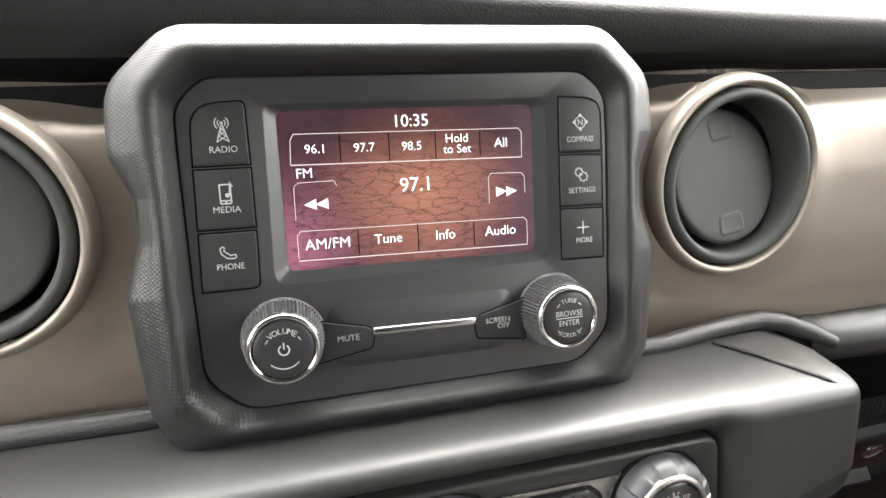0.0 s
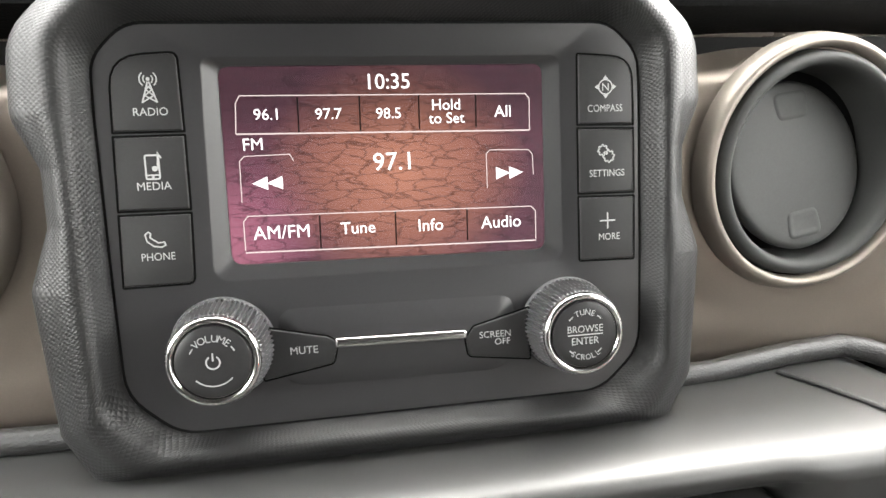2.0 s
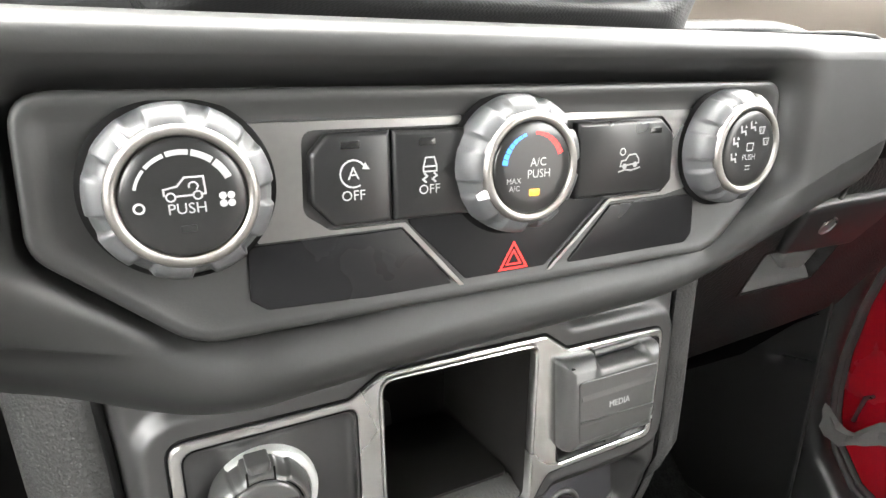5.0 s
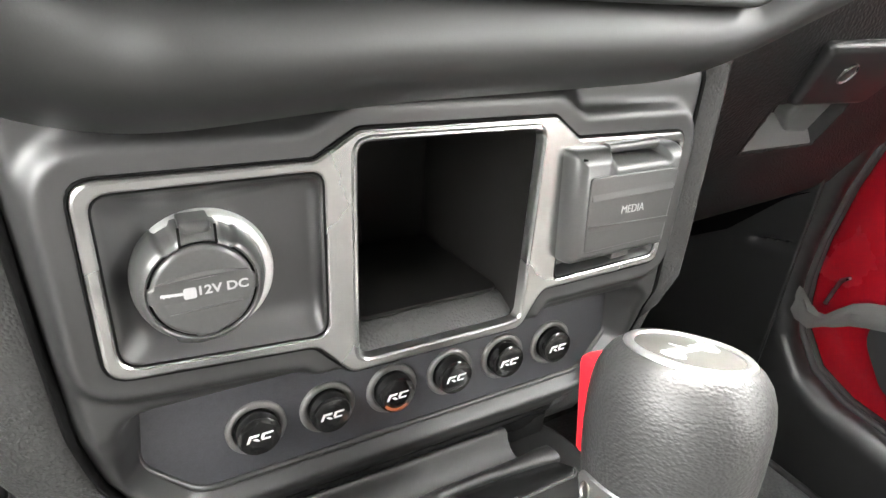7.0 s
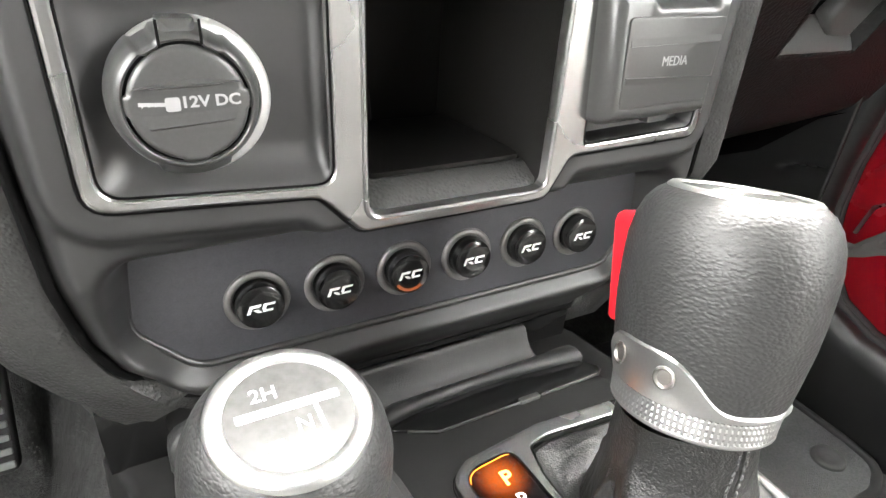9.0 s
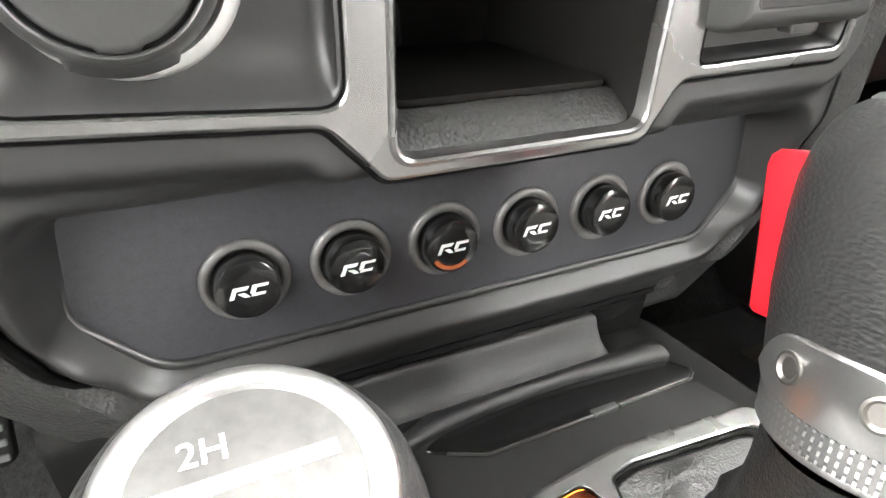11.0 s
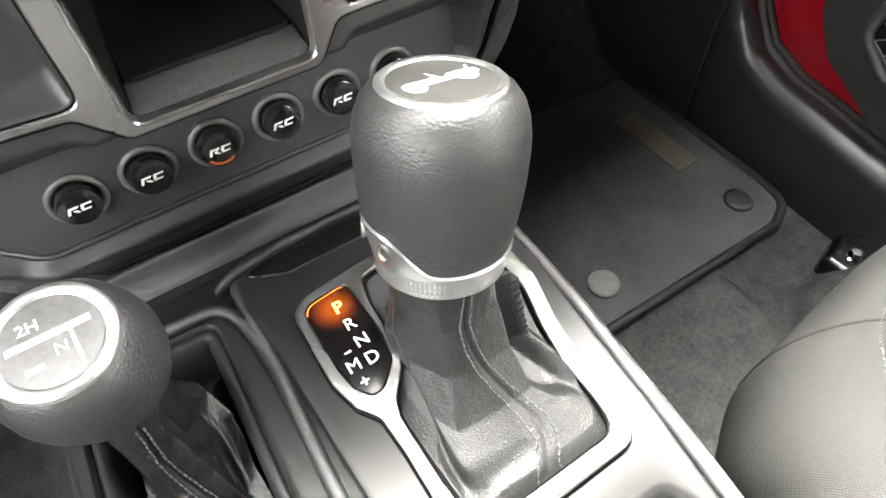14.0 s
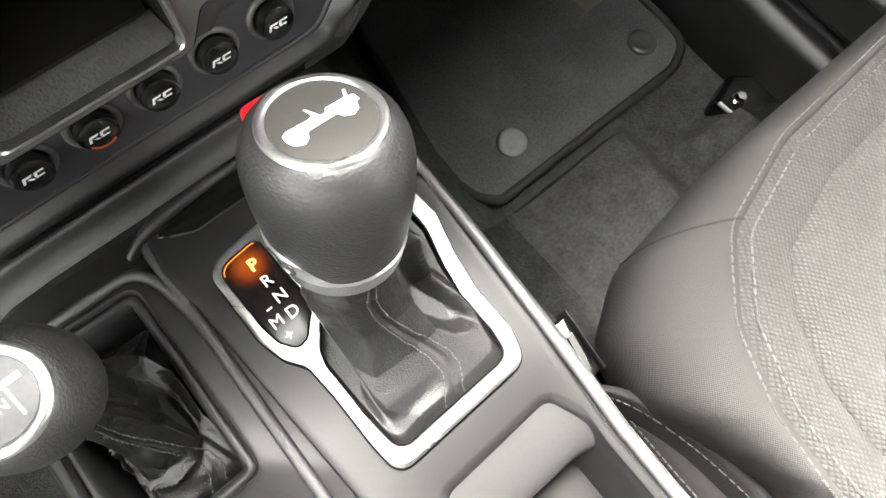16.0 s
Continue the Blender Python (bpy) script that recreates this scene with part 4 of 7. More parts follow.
def climate_knob(u, v):
    notch = lambda a: min(1.0, max(0.0, (math.cos(9 * a + 0.6) - 0.35) / 0.3))
    lobes = lambda a, w: 1 - 0.085 * notch(a) * min(1.0, max(0.0, (w - 2.5) / 5.0))
    bm = B()
    lathe(bm, [(23.6, 0.2), (23.8, 1.2), (23.0, 1.8)], 72)
    k = part("knob_seat", bm, M_dark, pod, "", mm(u, v, 1.2), smooth=60)
    bm = B()
    lathe(bm, [(22.0, 0.5), (22.2, 3), (22.2, 5.0), (22.0, 7.5), (21.3, 9.6), (19.8, 11.4), (17.6, 12.6)], 216, mod=lobes)
    k = part("climate_knob", bm, M_knobgrey, pod, "grey scalloped rotary knob", mm(u, v, 1.4), smooth=60)
    bm = B()
    lathe(bm, [(17.6, 11.2), (17.4, 13.0), (16.8, 13.9), (15.8, 14.2), (14.9, 13.8), (14.5, 12.6)], 72, cap0=False, cap1=False)
    part("trim_ring", bm, M_silver2, k, "satin silver ring", smooth=60)
    bm = B()
    lathe(bm, [(14.6, 11.5), (14.3, 13.2), (13.6, 13.7), (10, 13.8), (5, 13.8)], 72)
    f = part("dial_face", bm, M_gloss2, k, "black dial face", smooth=50)
    return k, f


M_gloss2 = surf("dial black", (0.012, 0.012, 0.012), 0.32, bump=0, rvar=0.05)
W = 13.9
k, f = climate_knob(-99.5, 8.5)
bm = B()
for i in range(5):
    a0 = 165 - i * 29
    ribbon(bm, arcp(11.0, a0, a0 - 26, n=6), 0.7 + 0.28 * i, W)
write(bm, "PUSH", 0.2, -2.4, W, 2.6)
ribbon(bm, circ(1.1, 14, -10.2, -1.6), 0.5, W, True)
for j in range(4):
    a = math.pi / 4 + math.pi / 2 * j
    face2(bm, circ(0.95, 10, 9.4 + 1.35 * math.cos(a), -1.0 + 1.35 * math.sin(a)), W + 0.002 * j)
ribbon(bm, [(-4.6, 0.8), (-4.6, 2.4), (-1.6, 3.0), (0.2, 5.0), (4.4, 5.0), (4.6, 0.9), (3.4, 0.7)], 0.45, W)
ribbon(bm, [(-2.0, 0.6), (1.8, 0.7)], 0.45, W)
ribbon(bm, circ(1.0, 12, -3.2, 0.5), 0.4, W, True)
ribbon(bm, circ(1.0, 12, 2.8, 0.6), 0.4, W, True)
ribbon(bm, arcp(1.0, -60, 200, 2.0, 2.8), 0.4, W)
part("lettering", bm, M_print, f, smooth=0, fix=False)
bm = B()
slab(bm, [(-1.8, -6.6, 0.3), (-1.8, -8.2, 0.3), (1.8, -8.2, 0.3), (1.8, -6.6, 0.3)], 13.6, 13.95, 0.1)
part("indicator", bm, M_button, f)


def pointer(k, deg):
    bm = B()
    a = radians(deg)
    c, s = math.cos(a), math.sin(a)
    q = [(17.4, 1.3), (17.4, -1.3), (20.4, -0.9), (20.4, 0.9)]
    pts = [(r * c - t * s, r * s + t * c) for r, t in q]
    loft(bm, [ring(pts, 11.0), [(x, y, 13.4 if i < 2 else 11.4) for i, (x, y) in enumerate(pts)]])
    part("pointer", bm, M_rimprint, k, "white pointer mark", smooth=0)


pointer(k, 130)
k, f = climate_knob(0.5, 8.5)
bm = B()
write(bm, "A/C", 1.6, 1.8, W, 2.6)
write(bm, "PUSH", 2.0, -1.8, W, 2.6)
write(bm, "MAX", -7.2, -3.6, W, 1.7)
write(bm, "A/C", -7.0, -6.0, W, 1.7)
part("lettering", bm, M_print, f, smooth=0, fix=False)
for lab, mt, a0, d in (("blue scale", M_blueglow, 172, -1), ("red scale", M_redglow, 22, 1)):
    bm = B()
    for i in range(7):
        a = a0 + d * i * 9.6
        ribbon(bm, arcp(10.8, a, a + d * 8.2, n=3), 1.9 - 0.16 * i, W)
    part("heat_scale", bm, mt, f, lab, smooth=0, fix=False)
bm = B()
slab(bm, [(-1.4, -6.6, 0.3), (-1.4, -8.8, 0.3), (2.4, -8.8, 0.3), (2.4, -6.6, 0.3)], 13.6, 14.0, 0.1)
part("indicator", bm, M_led, f, "lit amber indicator")
pointer(k, 204)
k, f = climate_knob(100.0, 8.5)
bm = B()
write(bm, "PUSH", 0, -3.0, W, 2.2)
for a in (196, 158, 122, 88):
    c, s_ = math.cos(radians(a)), math.sin(radians(a))
    x, y = 9.0 * c, 9.0 * s_ - 0.5
    ribbon(bm, [(x - 1.3, y + 1.9), (x - 0.9, y - 0.5), (x + 1.1, y - 0.3), (x + 1.6, y - 1.8)], 0.8, W)
    face2(bm, [(x + 0.6, y + 0.8), (x + 2.0, y + 1.1), (x + 1.0, y + 2.1)], W)
for a in (52, 18):
    x, y = 9.2 * math.cos(radians(a)), 9.2 * math.sin(radians(a)) - 0.5
    ribbon(bm, [(x - 1.6, y + 1.3), (x + 1.6, y + 1.3), (x + 1.0, y - 1.1), (x - 1.0, y - 1.1)], 0.45, W, True)
    for q in (-0.5, 0.5):
        ribbon(bm, [(x + q, y - 0.7), (x + q * 1.3, y + 0.8)], 0.4, W)
ribbon(bm, rpoly([(-1.8, 2.2, 0.4), (-1.6, -0.6, 0.4), (1.6, -0.6, 0.4), (1.8, 2.2, 0.4)], 2), 0.45, W, True)
ribbon(bm, [(-1.4, -6.4), (1.4, -6.4)], 0.4, W)
ribbon(bm, [(-1.4, -7.8), (1.4, -7.8)], 0.4, W)
part("lettering", bm, M_print, f, smooth=0, fix=False)
pointer(k, 8)

# ---- lower centre stack ----
LP = panel(0.1215, 0.2475, 0.58, 0.06)
SILVER = [(-114, 35.5, 7), (-114, -25, 8), (-52, -29.5, 7), (-39, -43.5, 6), (35, -43.5, 6), (45, -28, 6), (111, -27, 6), (115, 33.5, 6), (55, 34.5, 6), (43, 43.5, 5), (-35, 44, 5), (-49, 35.5, 6)]
DC = [(-110, 31.8, 6), (-110, -21.5, 7), (-46.8, -26, 6), (-46.4, 32.2, 5)]
CUB = [(-35.5, 40, 5), (-36, -38.3, 5), (33.2, -38.6, 5), (36.4, 39.4, 4)]
MED = [(50, 30.5, 3), (50, -24.5, 3), (107, -23, 4), (113, 29.5, 4)]
RCP = [(-109, -49, 4), (-111, -76, 12), (-93, -98, 16), (93, -97, 14), (110, -78, 12), (110, -49, 5)]
stack = thing("centre_stack", LP, "satin black plastic centre stack panel below the dash bar", "console panel", "", "structure")
vrow = np.concatenate([np.linspace(72, 46, 16), np.linspace(45, -46, 74), np.linspace(-47, -118, 90)])
urow = np.linspace(-1, 1, 240)
EV = np.interp(-vrow, [-72, -28, 0, 20, 44, 60, 75, 88, 98, 106, 112, 118], [132, 129.5, 128.5, 127.5, 126.2, 124.6, 121.6, 115.4, 108, 100.5, 93.5, 85])
V2, U2 = np.meshgrid(vrow, urow, indexing="ij")
U2 = U2 * EV[:, None]
dS = outline_distance(U2, V2, rpoly(SILVER, 4))
dR = outline_distance(U2, V2, rpoly(RCP, 4))
W2 = np.full(U2.shape, -5.5)
W2 += 5.0 * smooth01((12.5 - dS) / 5)
W2 += 0.7 * np.exp(-((dS - 8.0) / 1.8) ** 2)
W2 -= 12 * smooth01((V2 - 52) / 22) * 0.6
lowv = smooth01((-V2 - 48) / 14)
W2 = W2 - lowv * 4.0
lip = smooth01((dR + 2) / 9)
W2 = (W2 - 3.0 * smooth01((-V2 - 60) / 20) - 5.0 * smooth01((-V2 - 84) / 14)) * lip + (-26.5) * (1 - lip)
W2 += 1.6 * np.exp(-((dR - 1.0) / 1.6) ** 2)
W2 = blur(W2, 2)
edge = (1 - np.abs(urow))[None, :] * EV[:, None]
W2 -= 5 * (1 - smooth01(edge / 7)) ** 2
W2 -= 8 * smooth01((-V2 - 100) / 18) ** 1.3
sheet("stack_panel", U2, V2, W2, M_panel, stack, "", (dS < -2.5) | (dR < -8))

# shell of the stack behind the panel, seen as a grained border
bm = B()
EO = [(v, float(np.interp(-v, [-72, -28, 0, 20, 44, 60, 75, 88, 98, 106, 112, 118], [133, 130.5, 129.5, 128.5, 127.2, 125.6, 122.6, 116.4, 109, 101.5, 94.5, 86]))) for v in (70, 40, 10, -20, -44, -60, -75, -88, -98, -106, -112, -118)]
def shell_ring(d, w):
    pts = [(-e - d, v) for v, e in EO] + [(e + d, v) for v, e in reversed(EO)]
    return [(x, y - (d * 0.8 if y < -110 else 0), w - (12 if y < -110 else 0)) for x, y in pts]
loft(bm, [shell_ring(-6, -24), shell_ring(1.6, -18.6), shell_ring(3.4, -17.0), shell_ring(9, -18.6), shell_ring(18, -22), shell_ring(27, -27), shell_ring(32, -34), shell_ring(35, -48), shell_ring(39, -90), shell_ring(46, -170)], False, True)
part("stack_shell", bm, M_sidep, stack, "grained grey side of the centre stack", smooth=60)

bm = B()
loft(bm, [[(e + 0.6 + (d - 0.6) * float(1 - smooth01(np.array((-v - 40) / 42.0))), v, w - 12 * float(smooth01(np.array((-v - 50) / 30.0)))) for v, e in EO if v > -90] for d, w in ((0.6, -16), (1.4, -12.5), (2.6, -11.0), (6, -9.2), (10, -7.6), (13, -6.8), (14.6, -7.4), (15.6, -10), (16, -30), (17, -80))], False, False, False)
part("side_strip", bm, M_sidep, stack, "grained grey strip along the stack", smooth=60)

bm = B()
jl = len(vrow) - 1
tube(bm, [(U2[i, 0] - 1.6, V2[i, 0], W2[i, 0] + 0.4) for i in range(0, jl, 4)] + [(U2[jl, k], V2[jl, k] - 0.6, W2[jl, k]) for k in range(0, 240, 8)] + [(U2[i, -1] + 1.6, V2[i, -1], W2[i, -1] + 0.4) for i in range(jl, 0, -4)], 1.7, 6)
part("shadow_gap", bm, M_dark, stack, smooth=60)

trim = thing("stack_trim", LP, "satin silver frame round the socket, cubby and media port", "trim frame")
bm = B()
o0, o1, o2 = (ring(rpoly(offs(SILVER, d), 5), w) for d, w in ((0, -2), (0, 0.2), (-1.1, 1.4)))
om = ring(rpoly(offs(SILVER, -0.3), 5), 1.0)
loft(bm, [o0, o1, om, o2], False, False)
holes = []
for c, crown in ((DC, 0.5), (CUB, 2.6), (MED, 0.5)):
    h = [ring(rpoly(offs(c, d), 5), w) for d, w in (((2.3, 1.4), (1.8, 2.2), (1.1, 2.5), (0.4, 1.8), (0, 0.2), (-0.4, -3)) if c is CUB else ((0.7, 1.4), (0.1, 1.0), (0, -2)))]
    loft(bm, h, False, False)
    holes.append(h[0])
holed(bm, o2, holes)
part("frame", bm, M_silverd, trim, smooth=20)
for c, w, r in ((offs(SILVER, 0.5), -0.2, 0.55), (offs(DC, -0.3), 0.75, 0.38), (offs(MED, -0.3), 0.75, 0.38)):
    bm = B()
    loop = ring(rpoly(c, 5), w)
    tube(bm, loop + loop[:2], r, 6)
    part("shadow_gap", bm, M_dark, trim, smooth=60)

# power socket in its pocket
sock = thing("power_socket", LP, "round 12V power socket with closed grey cap in a black pocket", "power socket")
bm = B()
loft(bm, [ring(rpoly(offs(DC, 0.3), 5), 0.2), ring(rpoly(offs(DC, -0.6), 5), 0.6), ring(rpoly(offs(DC, -1.4), 5), 0.2), ring(rpoly([(-107.6, 29.6, 6), (-107.4, -19, 8), (-47.6, -23.6, 6), (-47.2, 30.6, 5)], 5), -0.8), ring(rpoly([(-104.6, 27.6, 6), (-104, -15.4, 8), (-48.2, -20.6, 6), (-47.7, 29.6, 5)], 5), -3.4),
          ring(rpoly([(-100.6, 25.4, 7), (-99.6, -11.6, 9), (-49.2, -17, 6), (-48.6, 28.6, 5)], 5), -5.2), ring(rpoly([(-96, 22.6, 7), (-95, -8.6, 9), (-51.6, -14, 6), (-50.8, 27, 5)], 5), -5.8)], False, True)
part("pocket", bm, M_panel, sock, smooth=50)
SC = (-84.6, 3.4)
bm = B()
lathe(bm, [(20.6, -8), (20.4, -3.0), (20.0, -1.6), (19.2, -0.8), (17.4, -0.7), (16.2, -3.0)], 80, cap0=False, cap1=False)
part("socket_ring", bm, M_bright, sock, "bright silver ring", mm(SC[0] + 1.3, SC[1] - 1.0, -0.4), smooth=60)


def capmod(a, w):
    """Shoulders beside the hinge and a flat tab below."""
    d = math.degrees(a) % 360
    f = 1.0
    for m0 in (62, 118):
        f -= 0.045 * min(1.0, max(0.0, (9 - abs(d - m0)) / 2))
    f += 0.075 * min(1.0, max(0.0, (30 - abs(d - 270)) / 4)) * (1 if w < 6 else 0)
    return f


bm = B()
lathe(bm, [(18.4, -7), (18.5, -2), (18.4, 1.5), (18.0, 4.2), (17.4, 6.4), (16.7, 8.1), (16.0, 9.1), (15.3, 9.5), (14.9, 9.3), (14.7, 8.6)], 180, mod=capmod, cap1=False)
cap = part("cap_rim", bm, M_knobdk, sock, "dark grey cap rim", mm(SC[0] - 0.8, SC[1] + 0.2, 0.2), smooth=50)


def lidmod(a, w):
    d = math.degrees(a) % 360
    bump = lambda m0, wd: min(1.0, max(0.0, (wd - abs((d - m0 + 180) % 360 - 180)) / 3))
    return 1.0 + 0.055 * bump(178, 11) + 0.055 * bump(2, 11) + 0.05 * bump(270, 15)


bm = B()
face2(bm, circ(14.7, 60), 8.4)
part("lid_gap", bm, M_dark, sock, "", mm(SC[0] - 0.8, SC[1] + 0.2, 0.2), smooth=0)
bm = B()
lathe(bm, [(14.0, 7.0), (13.9, 9.2), (13.4, 9.9), (12.4, 10.2), (8, 10.3), (4, 10.3)], 180, mod=lidmod)
lid = part("cap_lid", bm, M_knobdk, sock, "dark grey socket lid", mm(SC[0] - 0.8, SC[1] + 0.2, 0.2), smooth=50)
# lens-shaped finger ledge above the writing and a step below it
bm = B()
n_ = 24
lens = lambda up, w: [(-12.2 + 24.4 * k / n_, 4.4 + up * math.sin(math.pi * k / n_) + 0.03 * k, w) for k in range(n_ + 1)]
loft(bm, [lens(-0.5, 10.25), lens(-0.1, 11.0), lens(0.5, 11.0), lens(1.5, 10.3)], False, False, False)
part("grip_step", bm, M_knobdk, lid, smooth=20)
bm = B()
loft(bm, [[(-9.8, -5.6, 10.3), (10.0, -4.6, 10.3)], [(-9.8, -5.2, 10.7), (10.0, -4.2, 10.7)], [(-10.4, -4.0, 10.6), (10.6, -3.0, 10.6)], [(-10.8, -2.0, 10.25), (11.0, -1.0, 10.25)]], False, False, False)
part("grip_step", bm, M_knobdk, lid, smooth=20)
lettering(lid, [("12V DC", 5.2, 0.9, 2.9, 13.4, 0, 0.03)], 10.75, M_print)
bm = B()
ribbon(bm, [(-11.4, 1.0), (-5.4, 0.6)], 0.9, 10.75)
face2(bm, rpoly([(-5.6, 2.2, 0.7), (-5.6, -1.2, 0.7), (-2.2, -1.2, 0.7), (-2.2, 2.2, 0.7)], 3), 10.74)
for i in range(4):
    face2(bm, [(-11.2 + i * 1.4, 0.8), (-10.6 + i * 1.4, 0.1), (-10.0 + i * 1.4, 0.8)], 10.74)
part("plug_icon", bm, M_print, lid, smooth=0, fix=False)
bm = B()
slab(bm, [(-4.2, 20.4, 0.8), (-4.2, 14.2, 1.2), (4.2, 14.2, 1.2), (4.2, 20.4, 0.8)], -3, 7.4, 2.6, 4, 5)
part("hinge", bm, M_knobdk, sock, "", mm(SC[0] - 0.8, SC[1] - 0.6, 0.6), smooth=50)
for sx in (-1, 1):
    bm = B()
    ribbon(bm, [(sx * 4.7, 19.6), (sx * 4.7, 13.9)], 0.7, 9.66)
    part("hinge_gap", bm, M_dark, sock, "", mm(SC[0] - 0.8, SC[1] + 0.2, 0.2), smooth=0, fix=False)

# open cubby
cub = thing("cubby", LP, "open black storage cubby lined with a rubber mat", "storage cubby")
bm = B()
D = -78
b0 = rpoly([(-33, 37, 6), (-33, -32, 5), (31, -33, 5), (33, 36, 5)], 5)
loft(bm, [ring(rpoly(offs(CUB, -0.2), 5), -1.5), ring(rpoly(offs(CUB, -0.8), 5), -5), ring(b0, -20), ring(rpoly([(-31, 35, 6), (-31, -29, 5), (29, -30, 5), (31, 34, 5)], 5), D)], False, True)
part("liner", bm, M_cub, cub, smooth=40)
bm = B()
slab(bm, [(-32, -3, 4), (-32, -66, 4), (29, -66, 4), (30, -3, 4)], -2, 0, 0.8)
part("rubber_mat", bm, M_cub, cub, "black rubber mat", mm(0, -30.5, -7, 90, 0, 0), smooth=40)
bm = B()
loft(bm, [[(-35, -38.4, -1.6), (33, -38.8, -1.6)], [(-34.6, -36.8, -2.4), (32.6, -37.2, -2.4)], [(-33.6, -33.6, -5.5), (31.6, -34.0, -5.5)], [(-33, -30.8, -9), (31, -31.2, -9)], [(-33, -30.4, -12), (31, -30.8, -12)]], False, False, False)
part("sill", bm, M_sidep, cub, "grained front sill", smooth=50)
bm = B()
slab(bm, [(-9, 8, 5), (-10, -8, 1), (10, -8, 1), (9, 8, 5)], 0, 1.5, 0.8)
part("back_tab", bm, M_knobdk, cub, "", mm(-14, -21, D + 0.5))

# media port lid
med = thing("media_port", LP, "grey plastic media port lid, closed, in a dark pocket", "media port")
bm = B()
loft(bm, [ring(rpoly(offs(MED, 0.3), 5), 0.2), ring(rpoly(offs(MED, -0.8), 5), 0.7), ring(rpoly(offs(MED, -1.8), 5), -0.4), ring(rpoly(offs(MED, -3), 5), -5.5)], False, True)
part("pocket", bm, M_panel, med, smooth=50)
bm = B()
LID = [(47.2, 31.4, 3), (49.2, -15.8, 4), (103.2, -14.6, 4), (107.4, 30.2, 3), (95.4, 30.6, 0.8), (94.2, 26.8, 0.8), (68.8, 26.6, 0.8), (67.6, 31.0, 0.8)]
loft(bm, [ring(rpoly(LID, 4), -4.5), ring(rpoly(LID, 4), 3.2)] + [ring(rpoly(offs(LID, -5.2 * (1 - math.cos(a))), 4), 3.2 + 7.6 * math.sin(a)) for a in (0.2, 0.4, 0.6, 0.8, 1.0, 1.2, 1.38)] + [ring(rpoly(offs(LID, -5.4), 4), 10.8)], True, True)
for v in bm.verts:
    if v.co.z > 0:
        v.co.z *= 1 - 0.22 * smooth01(np.array((v.co.y - 24) / 6.0)).item()
lid = part("lid", bm, M_knobdk, med, "grey lid with finger ledge", smooth=50)
bm = B()
slab(bm, [(54.2, 21.6, 2), (55.2, -9.6, 2), (98.6, -8.4, 2), (102.0, 21.4, 2)], 10.6, 11.2, 0.45)
part("lid_field", bm, M_knobdk, lid, smooth=40)
for y0, y1, up in ((12.0, 12.8, 1), (1.8, 0.6, -1)):
    bm = B()
    loft(bm, [[(55.6, y0, 11.15), (100.4, y1, 11.15), (100.4, y1 + 3.2 * up, 11.15), (55.6, y0 + 3.2 * up, 11.15)], [(55.8, y0 + 0.15 * up, 11.75), (100.2, y1 + 0.15 * up, 11.75), (100.2, y1 + 2.6 * up, 11.2), (55.8, y0 + 2.6 * up, 11.2)]])
    part("ledge", bm, M_knobdk, lid, smooth=20)
lettering(lid, [("MEDIA", 78.4, 6.8, 3.3, 12.4, 0, 0.03)], 11.42, M_print)
bm = B()
tube(bm, [(68.5, 29.8, 2.2), (95.6, 30.4, 2.2)], 2.0, 12)
part("hinge_pin", bm, M_panel, med)
bm = B()
lathe(bm, [(1.2, -1.5), (1.2, 0.3)], 16, 52.2, 27.4)
part("hinge_hole", bm, M_dark, lid, "", mm(0, 0, 8.6))
bm = B()
slab(bm, [(74, -12.0, 0.6), (74, -16.6, 0.6), (84, -16.4, 0.6), (84, -11.8, 0.6)], 3.5, 8.0, 0.6)
part("latch_tongue", bm, M_knobdk, lid)

# ---- switch strip with six push switches ----
SW = panel(0.1215, 0.267, 0.506, 0.10)
strip = thing("switch_panel", SW, "flat dark grey-blue metal strip that carries the switches", "switch panel")
bm = B()
SP = [(-109.4, 28, 5), (-111, -4, 11), (-93, -23, 15), (94, -22.6, 13), (110.6, -4, 10), (110.6, 28, 5)]
slab(bm, SP, -4, 0.0, 0.5, 5)
part("plate", bm, M_strip, strip)
bm = B()
loft(bm, [ring(rpoly(offs(SP, d), 5), w)[3:-3] for d, w in ((-0.5, -0.6), (-0.4, 0.7), (0.0, 1.3), (0.6, 1.6), (1.4, 1.5), (2.6, 0.4), (4.5, -3))], False, False, False)
part("edge_lip", bm, M_panel, strip, "satin black edge lip", smooth=60)


